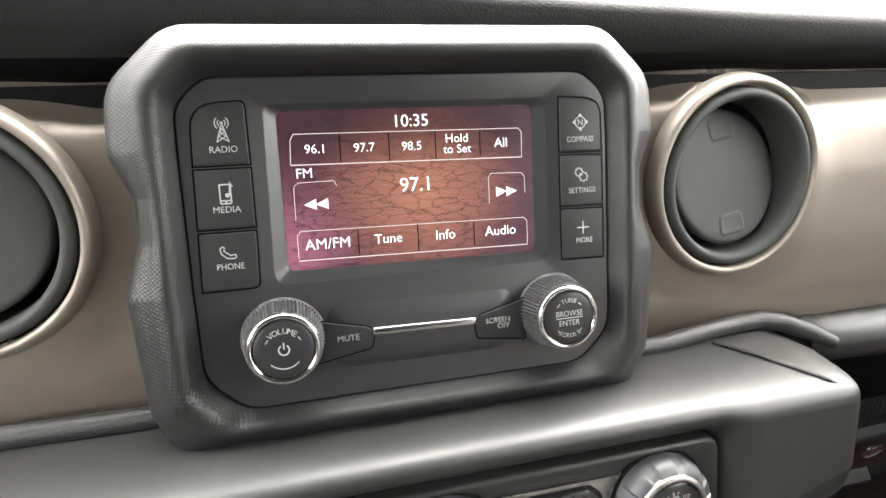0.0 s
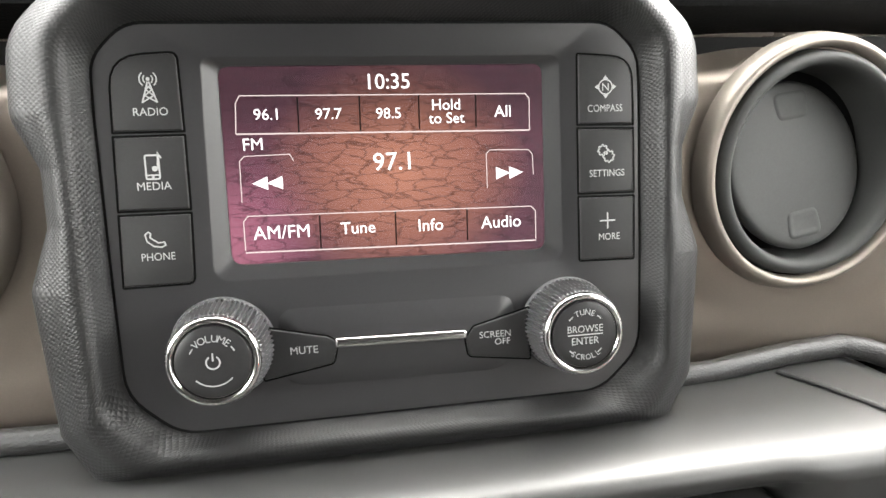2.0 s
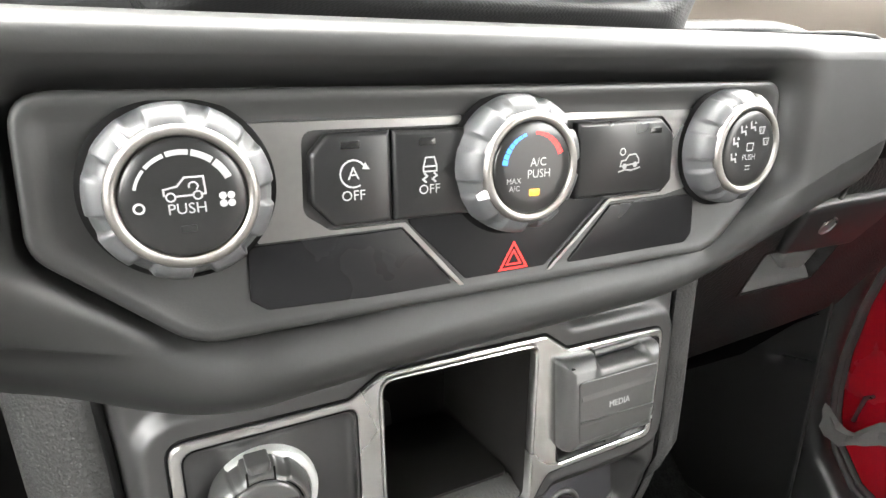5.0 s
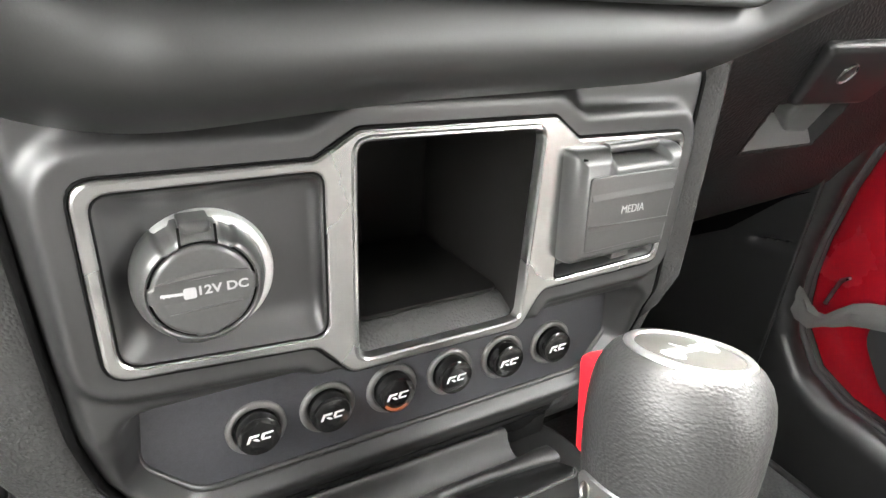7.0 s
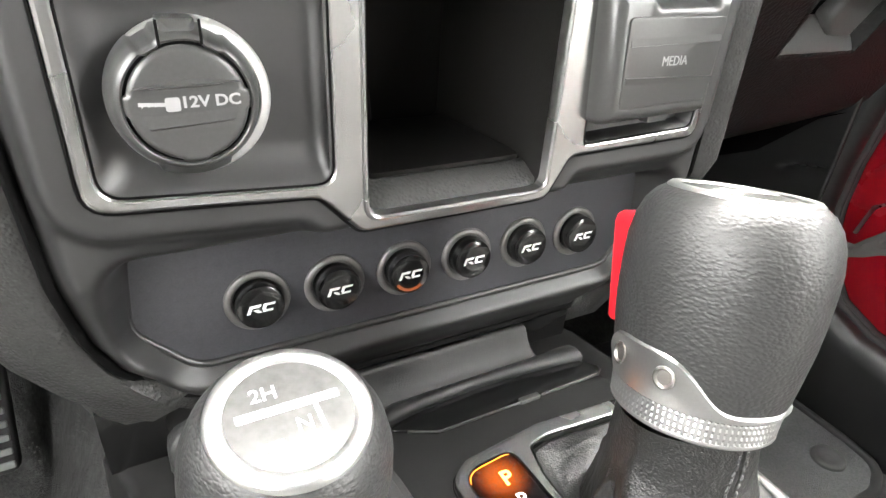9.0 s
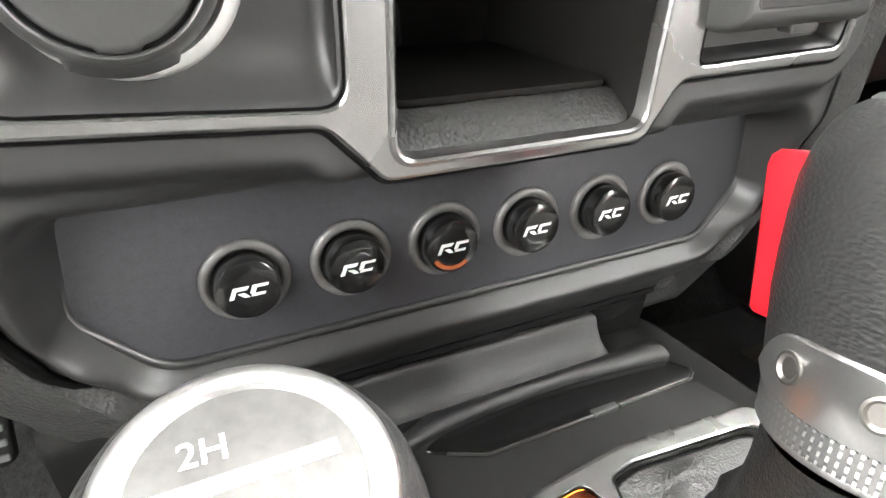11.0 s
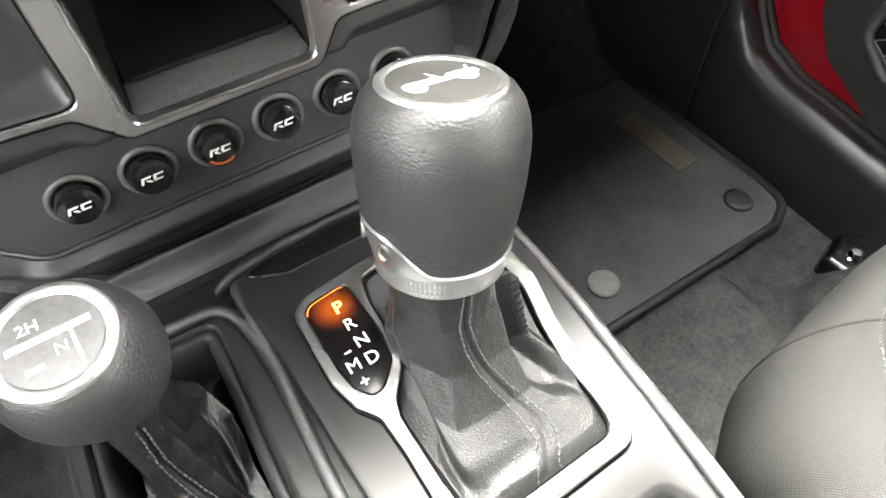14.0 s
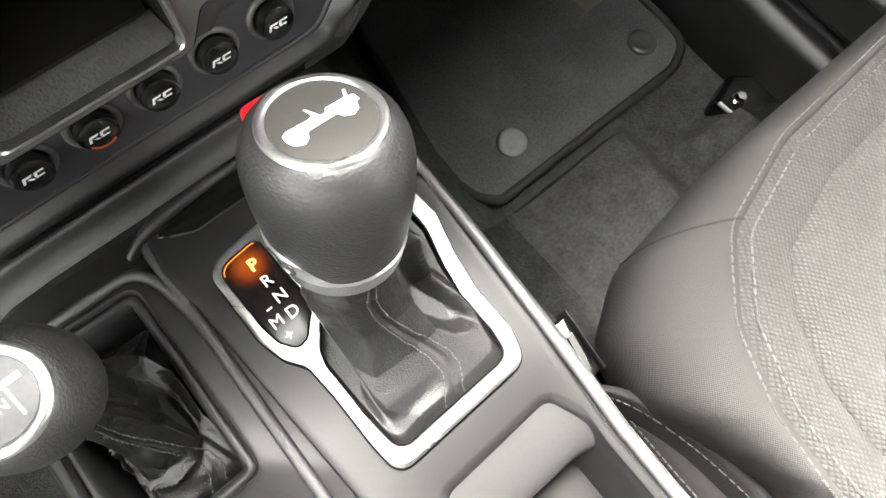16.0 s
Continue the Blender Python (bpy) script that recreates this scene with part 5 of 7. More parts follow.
def push_switch(u):
    s = thing("push_switch", SW @ mm(u, -2.4, 0.0), "round black push switch with white mark in a grey ring", "switch", "push switches")
    bm = B()
    lathe(bm, [(11.8, 0), (11.8, 0.8), (11.2, 1.5), (10.2, 1.7), (9.3, 1.4), (8.9, 0.4)], 56, cap1=False)
    part("ring", bm, M_ringgrey, s, "grey ring", smooth=50)
    bm = B()
    lathe(bm, [(8.5, 0.2), (8.5, 5.6), (8.2, 6.5), (7.4, 6.9), (4, 6.9)], 48)
    b = part("button", bm, M_gloss, s, "gloss black button", smooth=40)
    bm = B()
    sl = lambda pts: [(x + y * 0.42, y) for x, y in pts]
    face2(bm, sl([(-4.6, -1.6), (-3.4, -1.6), (-3.4, 0.5), (-1.0, 0.5), (-0.6, 1.0), (-0.6, 1.6), (-4.6, 1.6)]), 7.0)
    face2(bm, sl([(-3.0, -0.2), (-0.7, -1.6), (0.7, -1.6), (-1.2, -0.2)]), 7.0)
    face2(bm, sl([(0.2, 0.7), (0.2, 1.6), (4.4, 1.6), (4.4, 0.7)]), 7.0)
    face2(bm, sl([(0.9, -1.6), (0.9, -0.8), (4.4, -0.8), (4.4, -1.6)]), 7.0)
    face2(bm, sl([(0.3, -0.75), (0.3, 0.65), (1.6, 0.65), (1.6, -0.75)]), 7.0)
    part("mark", bm, M_rimprint, b, "white mark", smooth=0, fix=False)
    return s


for i in range(6):
    sw = push_switch(-70.2 + 28.92 * i)
    if i == 2:
        tagged(sw, "round black push switch, lit amber at its lower edge", "switch", "push switches")
        bm = B()
        face2(bm, [(7.3 * math.cos(a), 7.3 * math.sin(a)) for a in np.linspace(radians(-150), radians(-50), 16)] + [(6.0 * math.cos(a), 6.0 * math.sin(a)) for a in np.linspace(radians(-50), radians(-150), 16)], 6.98)
        part("lit_edge", bm, M_led2, sw, "lit amber edge", smooth=0, fix=False)

# ---- centre console ----
con = thing("centre_console", pose(0.1215, 0.10, 0.0), "black centre console with vinyl rim between the seats", "console", "", "structure")
CX, CY = 121.5, 100.0


def wp(pts):
    return [(x - CX, y - CY, *r) for x, y, *r in pts]


def rpoly3(c, ox, oy, seg=6):
    """An open line with rounded bends through (x, y, z, reach of the bend)."""
    out = [(c[0][0] - ox, c[0][1] - oy, c[0][2])]
    for a, p, b in zip(c, c[1:], c[2:]):
        A_, P_, B_ = Vector(a[:3]), Vector(p[:3]), Vector(b[:3])
        q0 = P_ + (A_ - P_).normalized() * min(p[3], (A_ - P_).length * 0.48)
        q1 = P_ + (B_ - P_).normalized() * min(p[3], (B_ - P_).length * 0.48)
        for k in range(seg + 1):
            f = k / seg
            q = q0 * (1 - f) ** 2 + P_ * 2 * f * (1 - f) + q1 * f ** 2
            out.append((q.x - ox, q.y - oy, q.z))
    out.append((c[-1][0] - ox, c[-1][1] - oy, c[-1][2]))
    return out


# body: rim surface round the lever wells
bm = B()
body = wp([(-16, 292, 12), (-3, 262, 20), (-1, 150, 30), (0, -400, 10), (212, -400, 10), (213, 20, 30), (219, 100, 30), (226, 205, 20), (214, 282, 20)])
WELL = wp([(8, 233, 9), (7, 119, 8), (72, 121, 8), (72, 230, 8)])
TRAY = wp([(132, 66, 5), (120, 50, 5), (116, -112, 5), (200, -112, 5), (201.5, 44, 10), (193, 67, 8)])
holed(bm, ring(rpoly(offs(body, -4), 5), 437), [ring(rpoly(offs(WELL, 3), 5), 437), ring(rpoly(TRAY, 5), 437)])
loft(bm, [ring(rpoly(offs(body, -4), 5), 437), ring(rpoly(offs(body, -1.2), 5), 435.6), ring(rpoly(body, 5), 432), ring(rpoly(offs(body, 2), 5), 400), ring(rpoly(offs(body, 5), 5), 330)], False, False)
loft(bm, [ring(rpoly(offs(WELL, 3), 5), 437), ring(rpoly(offs(WELL, 1.2), 5), 438.2), ring(rpoly(offs(WELL, 0), 5), 437.4), ring(rpoly(offs(WELL, -0.8), 5), 435)], False, False)
part("body", bm, M_panel2, con, "satin black console skin", smooth=50)
bm = B()
loft(bm, [ring(rpoly(offs(WELL, -0.6), 5), 435.2), ring(rpoly(offs(WELL, -1.6), 5), 436.6), ring(rpoly(offs(WELL, -3.6), 5), 436.8), ring(rpoly(offs(WELL, -5.6), 5), 435.4), ring(rpoly(offs(WELL, -7.2), 5), 431), ring(rpoly(offs(WELL, -8.4), 5), 420), ring(rpoly(offs(WELL, -9), 5), 402)], False, True)
part("lever_well", bm, M_panel2, con, "smooth black well of the transfer lever", smooth=50)
# grained cove at the foot of the stack
bm = B()
prof = [(254.4, 437), (254.5, 443.4), (256, 443.8), (258, 445.0), (260, 447.0), (261.6, 449.6), (262.8, 452.4), (263.6, 455.0), (264.2, 456.2), (265.2, 456.7), (267, 456.8), (269.4, 456.6), (300, 457), (300, 437)]
loft(bm, [[(x - CX + dx * (y - 254) / 10, y - CY, z - dz) for y, z in prof] for x, dx, dz in ((12, 0, 15), (13, 0, 9), (16, 0, 5), (24, 0, 1.6), (46, 0, 0), (130, 0, 0), (168, -1, 0), (177, -3, 0), (178.2, -3.4, 0.8), (178.6, -3.6, 3))], True, True)
part("front_cove", bm, M_vinyl, con, "grained soft cove", smooth=60)
# smooth black foot of the stack with two raised seams
bm = B()
loft(bm, [[(x - CX, y - CY, z) for x in (-8, 10, 40, 120, 196, 206)] for y, z in ((271, 436), (270.4, 452), (270.2, 456), (270.8, 462), (272.5, 468), (276, 476), (290, 480))], False, False, False)
part("stack_foot", bm, M_gloss3, con, "smooth black foot of the stack", smooth=60)
for y, z, r, x0, x1 in ((269.6, 455.6, 0.55, 44, 205), (270.2, 461.4, 0.35, 80, 196)):
    bm = B()
    tube(bm, [(x0 - CX, y + 1 - CY, z - 2.5), (x0 + 12 - CX, y - CY, z - 0.6), (x1 - 40 - CX, y - CY, z), (x1 - CX, y + 0.4 - CY, z + 0.2)], r, 8)
    part("seam_ridge", bm, M_knobdk, con, "thin raised seam", smooth=60)
# raised grained bead round the transfer well
bm = B()
tube(bm, rpoly3([(3, 234, 438, 8), (31, 238.5, 438, 20), (75, 236.5, 438, 8), (83, 226, 438, 12), (86.5, 205, 438.4, 12), (87.4, 188, 438, 5)], CX, CY), 3.4, 10)
part("well_bead", bm, M_vinyl, con, "grained raised bead", smooth=60)
bm = B()
tube(bm, rpoly3([(94, 252, 438.5, 3), (87, 243, 438.5, 5), (87.4, 215, 438.5, 8), (87.6, 190, 438.5, 20), (86.0, 20, 438.5, 5)], CX, CY), 3.2, 10)
part("surround_bead", bm, M_vinyl, con, "grained raised bead", smooth=60)
# satin surround of the shift lever
bm = B()
SUR = wp([(97, 250, 8), (88, 244, 6), (86, 225, 8), (90, 200, 10), (98, 80, 10), (100, -120, 4), (204, -120, 4), (205, 30, 12), (212, 90, 14), (218, 186, 14), (196, 246, 14), (176, 251, 6)])
GATE = wp([(140, 209, 4), (137, 196, 3), (136.5, 166, 5), (133, 158.5, 5), (124, 146.5, 6), (122, 139, 5), (122.6, 110, 9), (124.5, 87.5, 9), (190, 89, 9), (192, 104, 6), (191.6, 124, 8), (194.5, 142, 10), (200, 162, 12), (199, 207, 8), (150, 211, 6)])
outer = ring(rpoly(offs(SUR, -5), 5), 441.5)
CUP = wp([(130, 60, 5), (122, 48, 5), (118, -110, 5), (198, -110, 5), (200, 42, 10), (192, 62, 8)])
holed(bm, outer, [ring(rpoly(offs(GATE, 0.4), 5), 441.5), ring(rpoly(offs(CUP, 5), 5), 441.5)])
loft(bm, [outer, ring(rpoly(offs(SUR, -3), 5), 442.2), ring(rpoly(offs(SUR, -1.2), 5), 441.6), ring(rpoly(offs(SUR, -0.2), 5), 439.5), ring(rpoly(SUR, 5), 434)], False, False)
loft(bm, [ring(rpoly(offs(CUP, 5), 5), 441.5), ring(rpoly(offs(CUP, 2.5), 5), 441), ring(rpoly(CUP, 5), 438), ring(rpoly(offs(CUP, -2), 5), 432), ring(rpoly(offs(CUP, -7), 5), 415), ring(rpoly(offs(CUP, -10), 5), 396)], False, True)
part("shift_surround", bm, M_panel2, con, "satin dark grey surround", smooth=45)
bm = B()
yz = [(73, 439.6), (67, 438.6), (62, 437.6), (58, 437.2), (50, 436.4), (43, 435), (38, 433), (34.5, 430), (32.5, 426), (31.6, 420), (31.2, 408)]
loft(bm, [[(x - CX, y - CY - (3 * smooth01(np.array((x - 184) / 16.0))).item(), z + (1.2 * smooth01(np.array((x - 192) / 9.0))).item()) for x in np.linspace(118, 202, 26)] for y, z in yz], False, False, False)
part("tray_lip", bm, M_tray, con, "satin grey tray lip", smooth=45)
# glossy ledge in front of the gate
bm = B()
LEDGE = wp([(91, 243, 3), (111, 233.4, 4), (198, 233.6, 4), (202, 238, 3), (195, 246, 6), (173, 247.6, 30), (139, 249.2, 40), (105, 246.4, 20)])
slab(bm, LEDGE, 438, 442.4, 0.8)
part("front_ledge", bm, M_gloss3, con, "smooth black ledge", smooth=45)
bm = B()
tube(bm, [(x - CX, y - CY, 442.4) for x, y in ((100, 238.6), (110.5, 233.8), (113, 233.2), (140, 233.2), (153, 233.3))], 0.5, 6)
tube(bm, [(x - CX, y - CY, 442.4) for x, y in ((164.5, 233.3), (180, 233.3), (197.5, 233.4), (200.6, 235.6), (201.4, 238))], 0.5, 6)
part("ledge_lip", bm, M_knobdk, con, "thin raised lip", smooth=60)
bm = B()
slab(bm, [(152.5 - CX, 235.2 - CY, 0.5), (152.5 - CX, 232.4 - CY, 0.5), (163 - CX, 232.4 - CY, 0.5), (163 - CX, 235.2 - CY, 0.5)], 441, 443.4, 0.5)
part("ledge_clip", bm, M_knobdk, con, "small grey clip", smooth=40)
# grained rim between ledge and cove, with a sharp near edge
bm = B()
xs_ = np.linspace(78, 197, 60)
ye = np.interp(xs_, [78, 87, 105, 122, 139, 156, 173, 185, 197], [240, 243.6, 246.4, 248.2, 249.2, 248.8, 247.4, 246.2, 244.6])
far = np.interp(xs_, [78, 100, 178, 190, 197], [246, 255, 255.4, 256.5, 256])
zl = np.interp(xs_, [78, 88, 100, 197], [-3.5, -0.8, 0, 0])
loft(bm, [[(x - CX, a + (b - a) * q + o - CY, z + k) for x, a, b, k in zip(xs_, ye, far, zl)] for q, o, z in ((0, 0.2, 438), (0, 0, 443.2), (0, 0.15, 444.4), (0, 0.8, 445.2), (0.25, 0, 445.9), (0.5, 0, 445.8), (0.75, 0, 445.0), (0.92, 0, 444.0), (1, 0, 443.4), (1, 0.6, 437))], False, False, False)
part("ledge_rim", bm, M_vinyl, con, "grained rim behind the ledge", smooth=60)
bm = B()
tube(bm, [(221 - CX, 205 - CY, 435), (219.5 - CX, 150 - CY, 437), (216 - CX, 95 - CY, 437.5), (213.5 - CX, 60 - CY, 437.5), (210.5 - CX, 30 - CY, 437.5), (209.5 - CX, 0 - CY, 437.5), (209 - CX, -300 - CY, 437.5)], 3.8, 12)
part("edge_bead", bm, M_edge, con, "worn satin edge", smooth=60)

# silver gate plate and indicator
plate = thing("shift_plate", pose(0.155, 0.14, 0.4415), "satin silver shift gate plate with black position display", "shift plate")
PX, PY = 155.0, 140.0
pp = lambda pts: [(x - PX, y - PY, r) for x, y, r in pts]
PO = pp([(113, 214, 9), (104, 208, 9), (104.6, 168, 8), (108.5, 153, 8), (115, 144, 8), (116.4, 126, 8), (116.8, 98, 8), (118.5, 80, 13), (195, 82, 12), (199.6, 98, 9), (199.4, 122, 10), (202.5, 142, 10), (209, 166, 12), (206, 214, 10), (150, 218, 6)])
WIN = pp([(132, 210.5, 5), (108.6, 208, 8), (109.6, 172, 10), (111.5, 161, 5), (117, 153.5, 5), (122.5, 154.5, 5), (131.4, 164, 6), (133.4, 178, 8)])
GP = pp([(140, 209, 4), (137, 196, 3), (136.5, 166, 5), (133, 158.5, 5), (124, 146.5, 6), (122, 139, 5), (122.6, 110, 9), (124.5, 87.5, 9), (190, 89, 9), (192, 104, 6), (191.6, 124, 8), (194.5, 142, 10), (200, 162, 12), (199, 207, 8), (150, 211, 6)])
bm = B()
o1 = ring(rpoly(offs(PO, -1.6), 5), 4.6)
h1, h2 = ring(rpoly(offs(WIN, 0.6), 5), 4.6), ring(rpoly(offs(GP, 0.7), 5), 4.6)
holed(bm, o1, [h1, h2])
loft(bm, [ring(rpoly(PO, 5), 0.2), ring(rpoly(PO, 5), 3.8), ring(rpoly(offs(PO, -0.3), 5), 4.2), o1], False, False)
loft(bm, [h1, ring(rpoly(WIN, 5), 3.9), ring(rpoly(WIN, 5), 2)], False, False)
loft(bm, [h2, ring(rpoly(GP, 5), 3.9), ring(rpoly(GP, 5), 0)], False, False)
part("plate", bm, M_silverd, plate, smooth=12)
for c, w in ((offs(PO, 0.5), 0.5), (offs(GP, -0.3), 3.9), (offs(WIN, 0.1), 4.3)):
    bm = B()
    loop = ring(rpoly(c, 5), w)
    tube(bm, loop + loop[:2], 0.5 if w < 1 else 0.35, 6)
    part("shadow_gap", bm, M_dark, plate, smooth=60)
bm = B()
slab(bm, offs(WIN, -0.15), 1, 4.0, 0.5, 5)
win = part("position_display", bm, M_window, plate, "black position display, lit amber at its top")
bm = B()
ribbon(bm, rpoly(offs(WIN, -0.5), 5)[3:11], 0.32, 4.12)
part("amber_edge", bm, M_amber, win, "lit amber edge", smooth=0, fix=False)
bm = B()
write(bm, "P", 123.6 - PX, 200.2 - PY, 4.15, 6.6, None, 0, 0.03)
part("letter", bm, M_ambercore, win, "lit amber letter", smooth=0, fix=False)
bm = B()
for s, x, y, h in (("R", 124.3, 189.6, 6.0), ("N", 124.8, 179.6, 6.0), ("D", 125.0, 169.8, 6.0), ("M", 116.2, 170.2, 5.8)):
    write(bm, s, x - PX, y - PY, 4.15, h, None, 0, 0.008)
ribbon(bm, [(115.4 - PX, 177.2 - PY), (118.4 - PX, 177.2 - PY)], 0.9, 4.15)
ribbon(bm, [(115.0 - PX, 161.4 - PY), (119.0 - PX, 161.4 - PY)], 0.9, 4.15)
ribbon(bm, [(117.0 - PX, 159.4 - PY), (117.0 - PX, 163.4 - PY)], 0.9, 4.16)
part("letter", bm, M_lit, win, "", smooth=0, fix=False)


# ---- levers ----
FRONT = ([0, 0.10, 0.25, 0.40, 0.60, 0.80, 1], [0, 0.12, 0.35, 0.54, 0.77, 0.92, 0.98], [-0.03, 0.05, 0.12, 0.19, 0.42, 0.72, 1])
BULGE = ([0, 0.10, 0.25, 0.40, 0.60, 0.80, 1], [0, 0.05, 0.20, 0.48, 0.82, 0.98, 0.98], [0.0, 0.09, 0.17, 0.24, 0.40, 0.68, 1])
SIDE = ([0, 0.10, 0.25, 0.40, 0.60, 0.80, 1], [0, 0.10, 0.44, 0.82, 0.98, 1.01, 0.98], [-0.03, 0.02, 0.0, 0.03, 0.32, 0.66, 1])


def boot(name, parent, rim, top, amp, seed, mat, seam, tilt=0.0, folds=(), front=None, seg=300, rows=110, rolls=(), side=SIDE):
    """A leather gaiter from a rim outline to a round neck. top: centre at the neck, radius, height.
    front: two lines (angle over height) between which the leather sweeps out to the rim; elsewhere it drops close to the column.
    folds: lines of (angle, height) with a rise and a width on each side; rolls: short bulges along the rim."""
    n = len(rim)
    per = [0.0]
    for i in range(n):
        a, b = rim[i], rim[(i + 1) % n]
        per.append(per[-1] + math.hypot(b[0] - a[0], b[1] - a[1]))

    def on_rim(f):
        s = f * per[-1]
        for i in range(n):
            if per[i + 1] >= s:
                q = (s - per[i]) / max(1e-6, per[i + 1] - per[i])
                a, b = rim[i], rim[(i + 1) % n]
                return (a[0] + (b[0] - a[0]) * q, a[1] + (b[1] - a[1]) * q)
        return rim[0][:2]

    def crease(x, y, z):
        return 0.7 - 2.2 * math.sqrt(noise.noise((x, y, z)) ** 2 + 0.004)

    def s01(x):
        x = min(1.0, max(0.0, x))
        return x * x * (3 - 2 * x)

    def turn(a):
        return (a + math.pi) % (2 * math.pi) - math.pi

    base = [on_rim(k / seg) for k in range(seg)]
    (cx, cy), rad, H = top
    mx, my = sum(p[0] for p in base) / seg, sum(p[1] for p in base) / seg
    out = []
    for j in range(rows + 1):
        f = j / rows
        gf, hf = float(np.interp(f, FRONT[0], FRONT[1])), float(np.interp(f, FRONT[0], FRONT[2]))
        gs, hs = float(np.interp(f, side[0], side[1])), float(np.interp(f, side[0], side[2]))
        w = amp * float(np.interp(f, [0, 0.06, 0.2, 0.45, 0.65, 0.8, 1], [0, 0.15, 0.7, 1, 0.6, 0.3, 0.05]))
        row = []
        for k in range(seg):
            bx, by = base[k]
            ang = math.atan2(by - my, bx - mx)
            m = 0.35
            if front:
                lo = radians(float(np.interp(f, *front[0])))
                hi = radians(float(np.interp(f, *front[1])))
                mid = (lo + hi) / 2
                e = turn(ang - mid)
                half = (hi - lo) / 2
                m = s01((half - e) / radians(7) + 0.5) * s01((half + e) / radians(11) + 0.5)
            g, h = gs + (gf - gs) * m, hs + (hf - hs) * m
            tx, ty = cx + rad * math.cos(ang), cy + rad * math.sin(ang)
            x, y = bx + (tx - bx) * g, by + (ty - by) * g
            u, v = math.cos(ang) * 1.5, math.sin(ang) * 1.5
            fold = 0.8 * noise.noise((u * 1.1 + seed, v * 1.1, f * 1.3)) + 0.3 * crease(u + seed, v, f * 1.5 + 3)
            rip = 0.22 * crease(u * 2.6 + seed, v * 2.6, f * 9.0) + 0.12 * crease(u * 5.5 + seed, v * 5.5, f * 17.0)
            rip *= float(np.interp(f, [0, 0.1, 0.9, 1], [0, 1, 0.8, 0]))
            d = turn(ang - seam - radians(9) * math.sin(f * 6.0) * s01(f * 5) * s01((1 - f) * 4))
            sew = float(np.interp(f, [0, 0.08, 1], [0, 1, 1])) * (0.45 * math.exp(-(d / 0.14) ** 2) - 1.2 * math.exp(-(d / 0.03) ** 2))
            o = fold * w * (1 - 0.55 * math.exp(-(d / 0.25) ** 2)) + rip + sew
            for line, A, wl, wr in folds:
                fa = [p[1] for p in line]
                if fa[0] < f < fa[-1]:
                    t = (f - fa[0]) / (fa[-1] - fa[0])
                    e = turn(ang - radians(float(np.interp(f, fa, [p[0] for p in line]))))
                    reach = radians(wl if e < 0 else wr)
                    sharp = math.exp(-(e / reach) ** 2) * 0.6 + 0.4 * math.exp(-abs(e) / (reach * 0.7))
                    o += min(1, 5 * t) * min(1, 5 * (1 - t)) * A * sharp
            lift = 0.0
            for a0, a1, f0, A, wd in rolls:
                q = (math.degrees(ang) - a0) / (a1 - a0)
                if 0 < q < 1:
                    lift += A * math.sin(math.pi * q) ** 0.5 * (math.exp(-((f - f0) / wd) ** 2) - 0.8 * math.exp(-((f - f0 - 1.9 * wd) / wd) ** 2))
            x += math.cos(ang) * o * (0.45 + 0.55 * g)
            y += math.sin(ang) * o * (0.45 + 0.55 * g)
            row.append((x, y, H * h + (0.75 - 0.45 * g) * o + lift - (ty - cy) * tilt * g ** 3))
        out.append(row)
    bm = B()
    loft(bm, out, False, False)
    ob = part(name, bm, mat, parent, "", smooth=80)
    for s in (-0.085, 0.085):
        line = []
        for j in range(3, rows - 2, 3):
            f = j / rows
            a = seam + radians(9) * math.sin(f * 6.0) * s01(f * 5) * s01((1 - f) * 4) + s * (1.15 - 0.15 * f)
            k0 = min(range(seg), key=lambda k: abs(turn(math.atan2(base[k][1] - my, base[k][0] - mx) - a)))
            line.append(tuple(Vector(out[j][k0]) + Vector((0, -0.1, 0.2))))
        stitches(ob, line, M_threadb, (0, -0.2, 0.3), 2.6, 0.36)
    return ob


def stitches(parent, line, mat, off, pitch=3.4, r=0.45, name="stitching"):
    """Short raised stitches along a line of points."""
    bm = B()
    for a, b in zip(line, line[1:]):
        A_, B_ = Vector(a), Vector(b)
        L = (B_ - A_).length
        k = max(1, int(L / pitch))
        for i in range(k):
            p, q = A_.lerp(B_, (i + 0.12) / k), A_.lerp(B_, (i + 0.78) / k)
            tube(bm, [tuple(p), tuple(p.lerp(q, 0.5) + Vector(off)), tuple(q)], r, 5)
    return part(name, bm, mat, parent, smooth=60)


# automatic shift lever; the knob leans forward
lev = thing("shift_lever", pose(0.160, 0.150, 0.4425), "automatic shift lever, black leather knob and gaiter, silver collar", "shift lever")
GL = [(x - 160, y - 150) for x, y in [(q[0] + PX, q[1] + PY) for q in rpoly(offs(GP, 0.5), 4)]]
boot("gaiter", lev, GL, ((-3.0, 13.6), 19.5, 60), 1.6, 3.3, M_boot, radians(-93), 0.30,
     (([(-50, 0.05), (-47, 0.16), (-38, 0.36), (-26, 0.6), (-14, 0.85)], 13.0, 4, 22), ([(-113, 0.08), (-126, 0.25), (-142, 0.42), (-164, 0.62), (-182, 0.86)], 4.5, 6, 22), ([(12, 0.1), (22, 0.5), (30, 0.8)], 5.0, 10, 8), ([(150, 0.05), (165, 0.4), (172, 0.8)], 5.0, 12, 12), ([(85, 0.1), (95, 0.8)], 5.0, 14, 14)),
     (([0, 0.10, 0.25, 0.40, 0.60, 0.80, 1], [-112, -114, -127, -142, -162, -178, -190]), ([0, 0.2, 0.30, 0.40, 0.60, 0.80, 1], [-52, -58, -66, -70, -66, -56, -42])),
     rolls=((-136, -92, 0.085, 2.0, 0.05),))
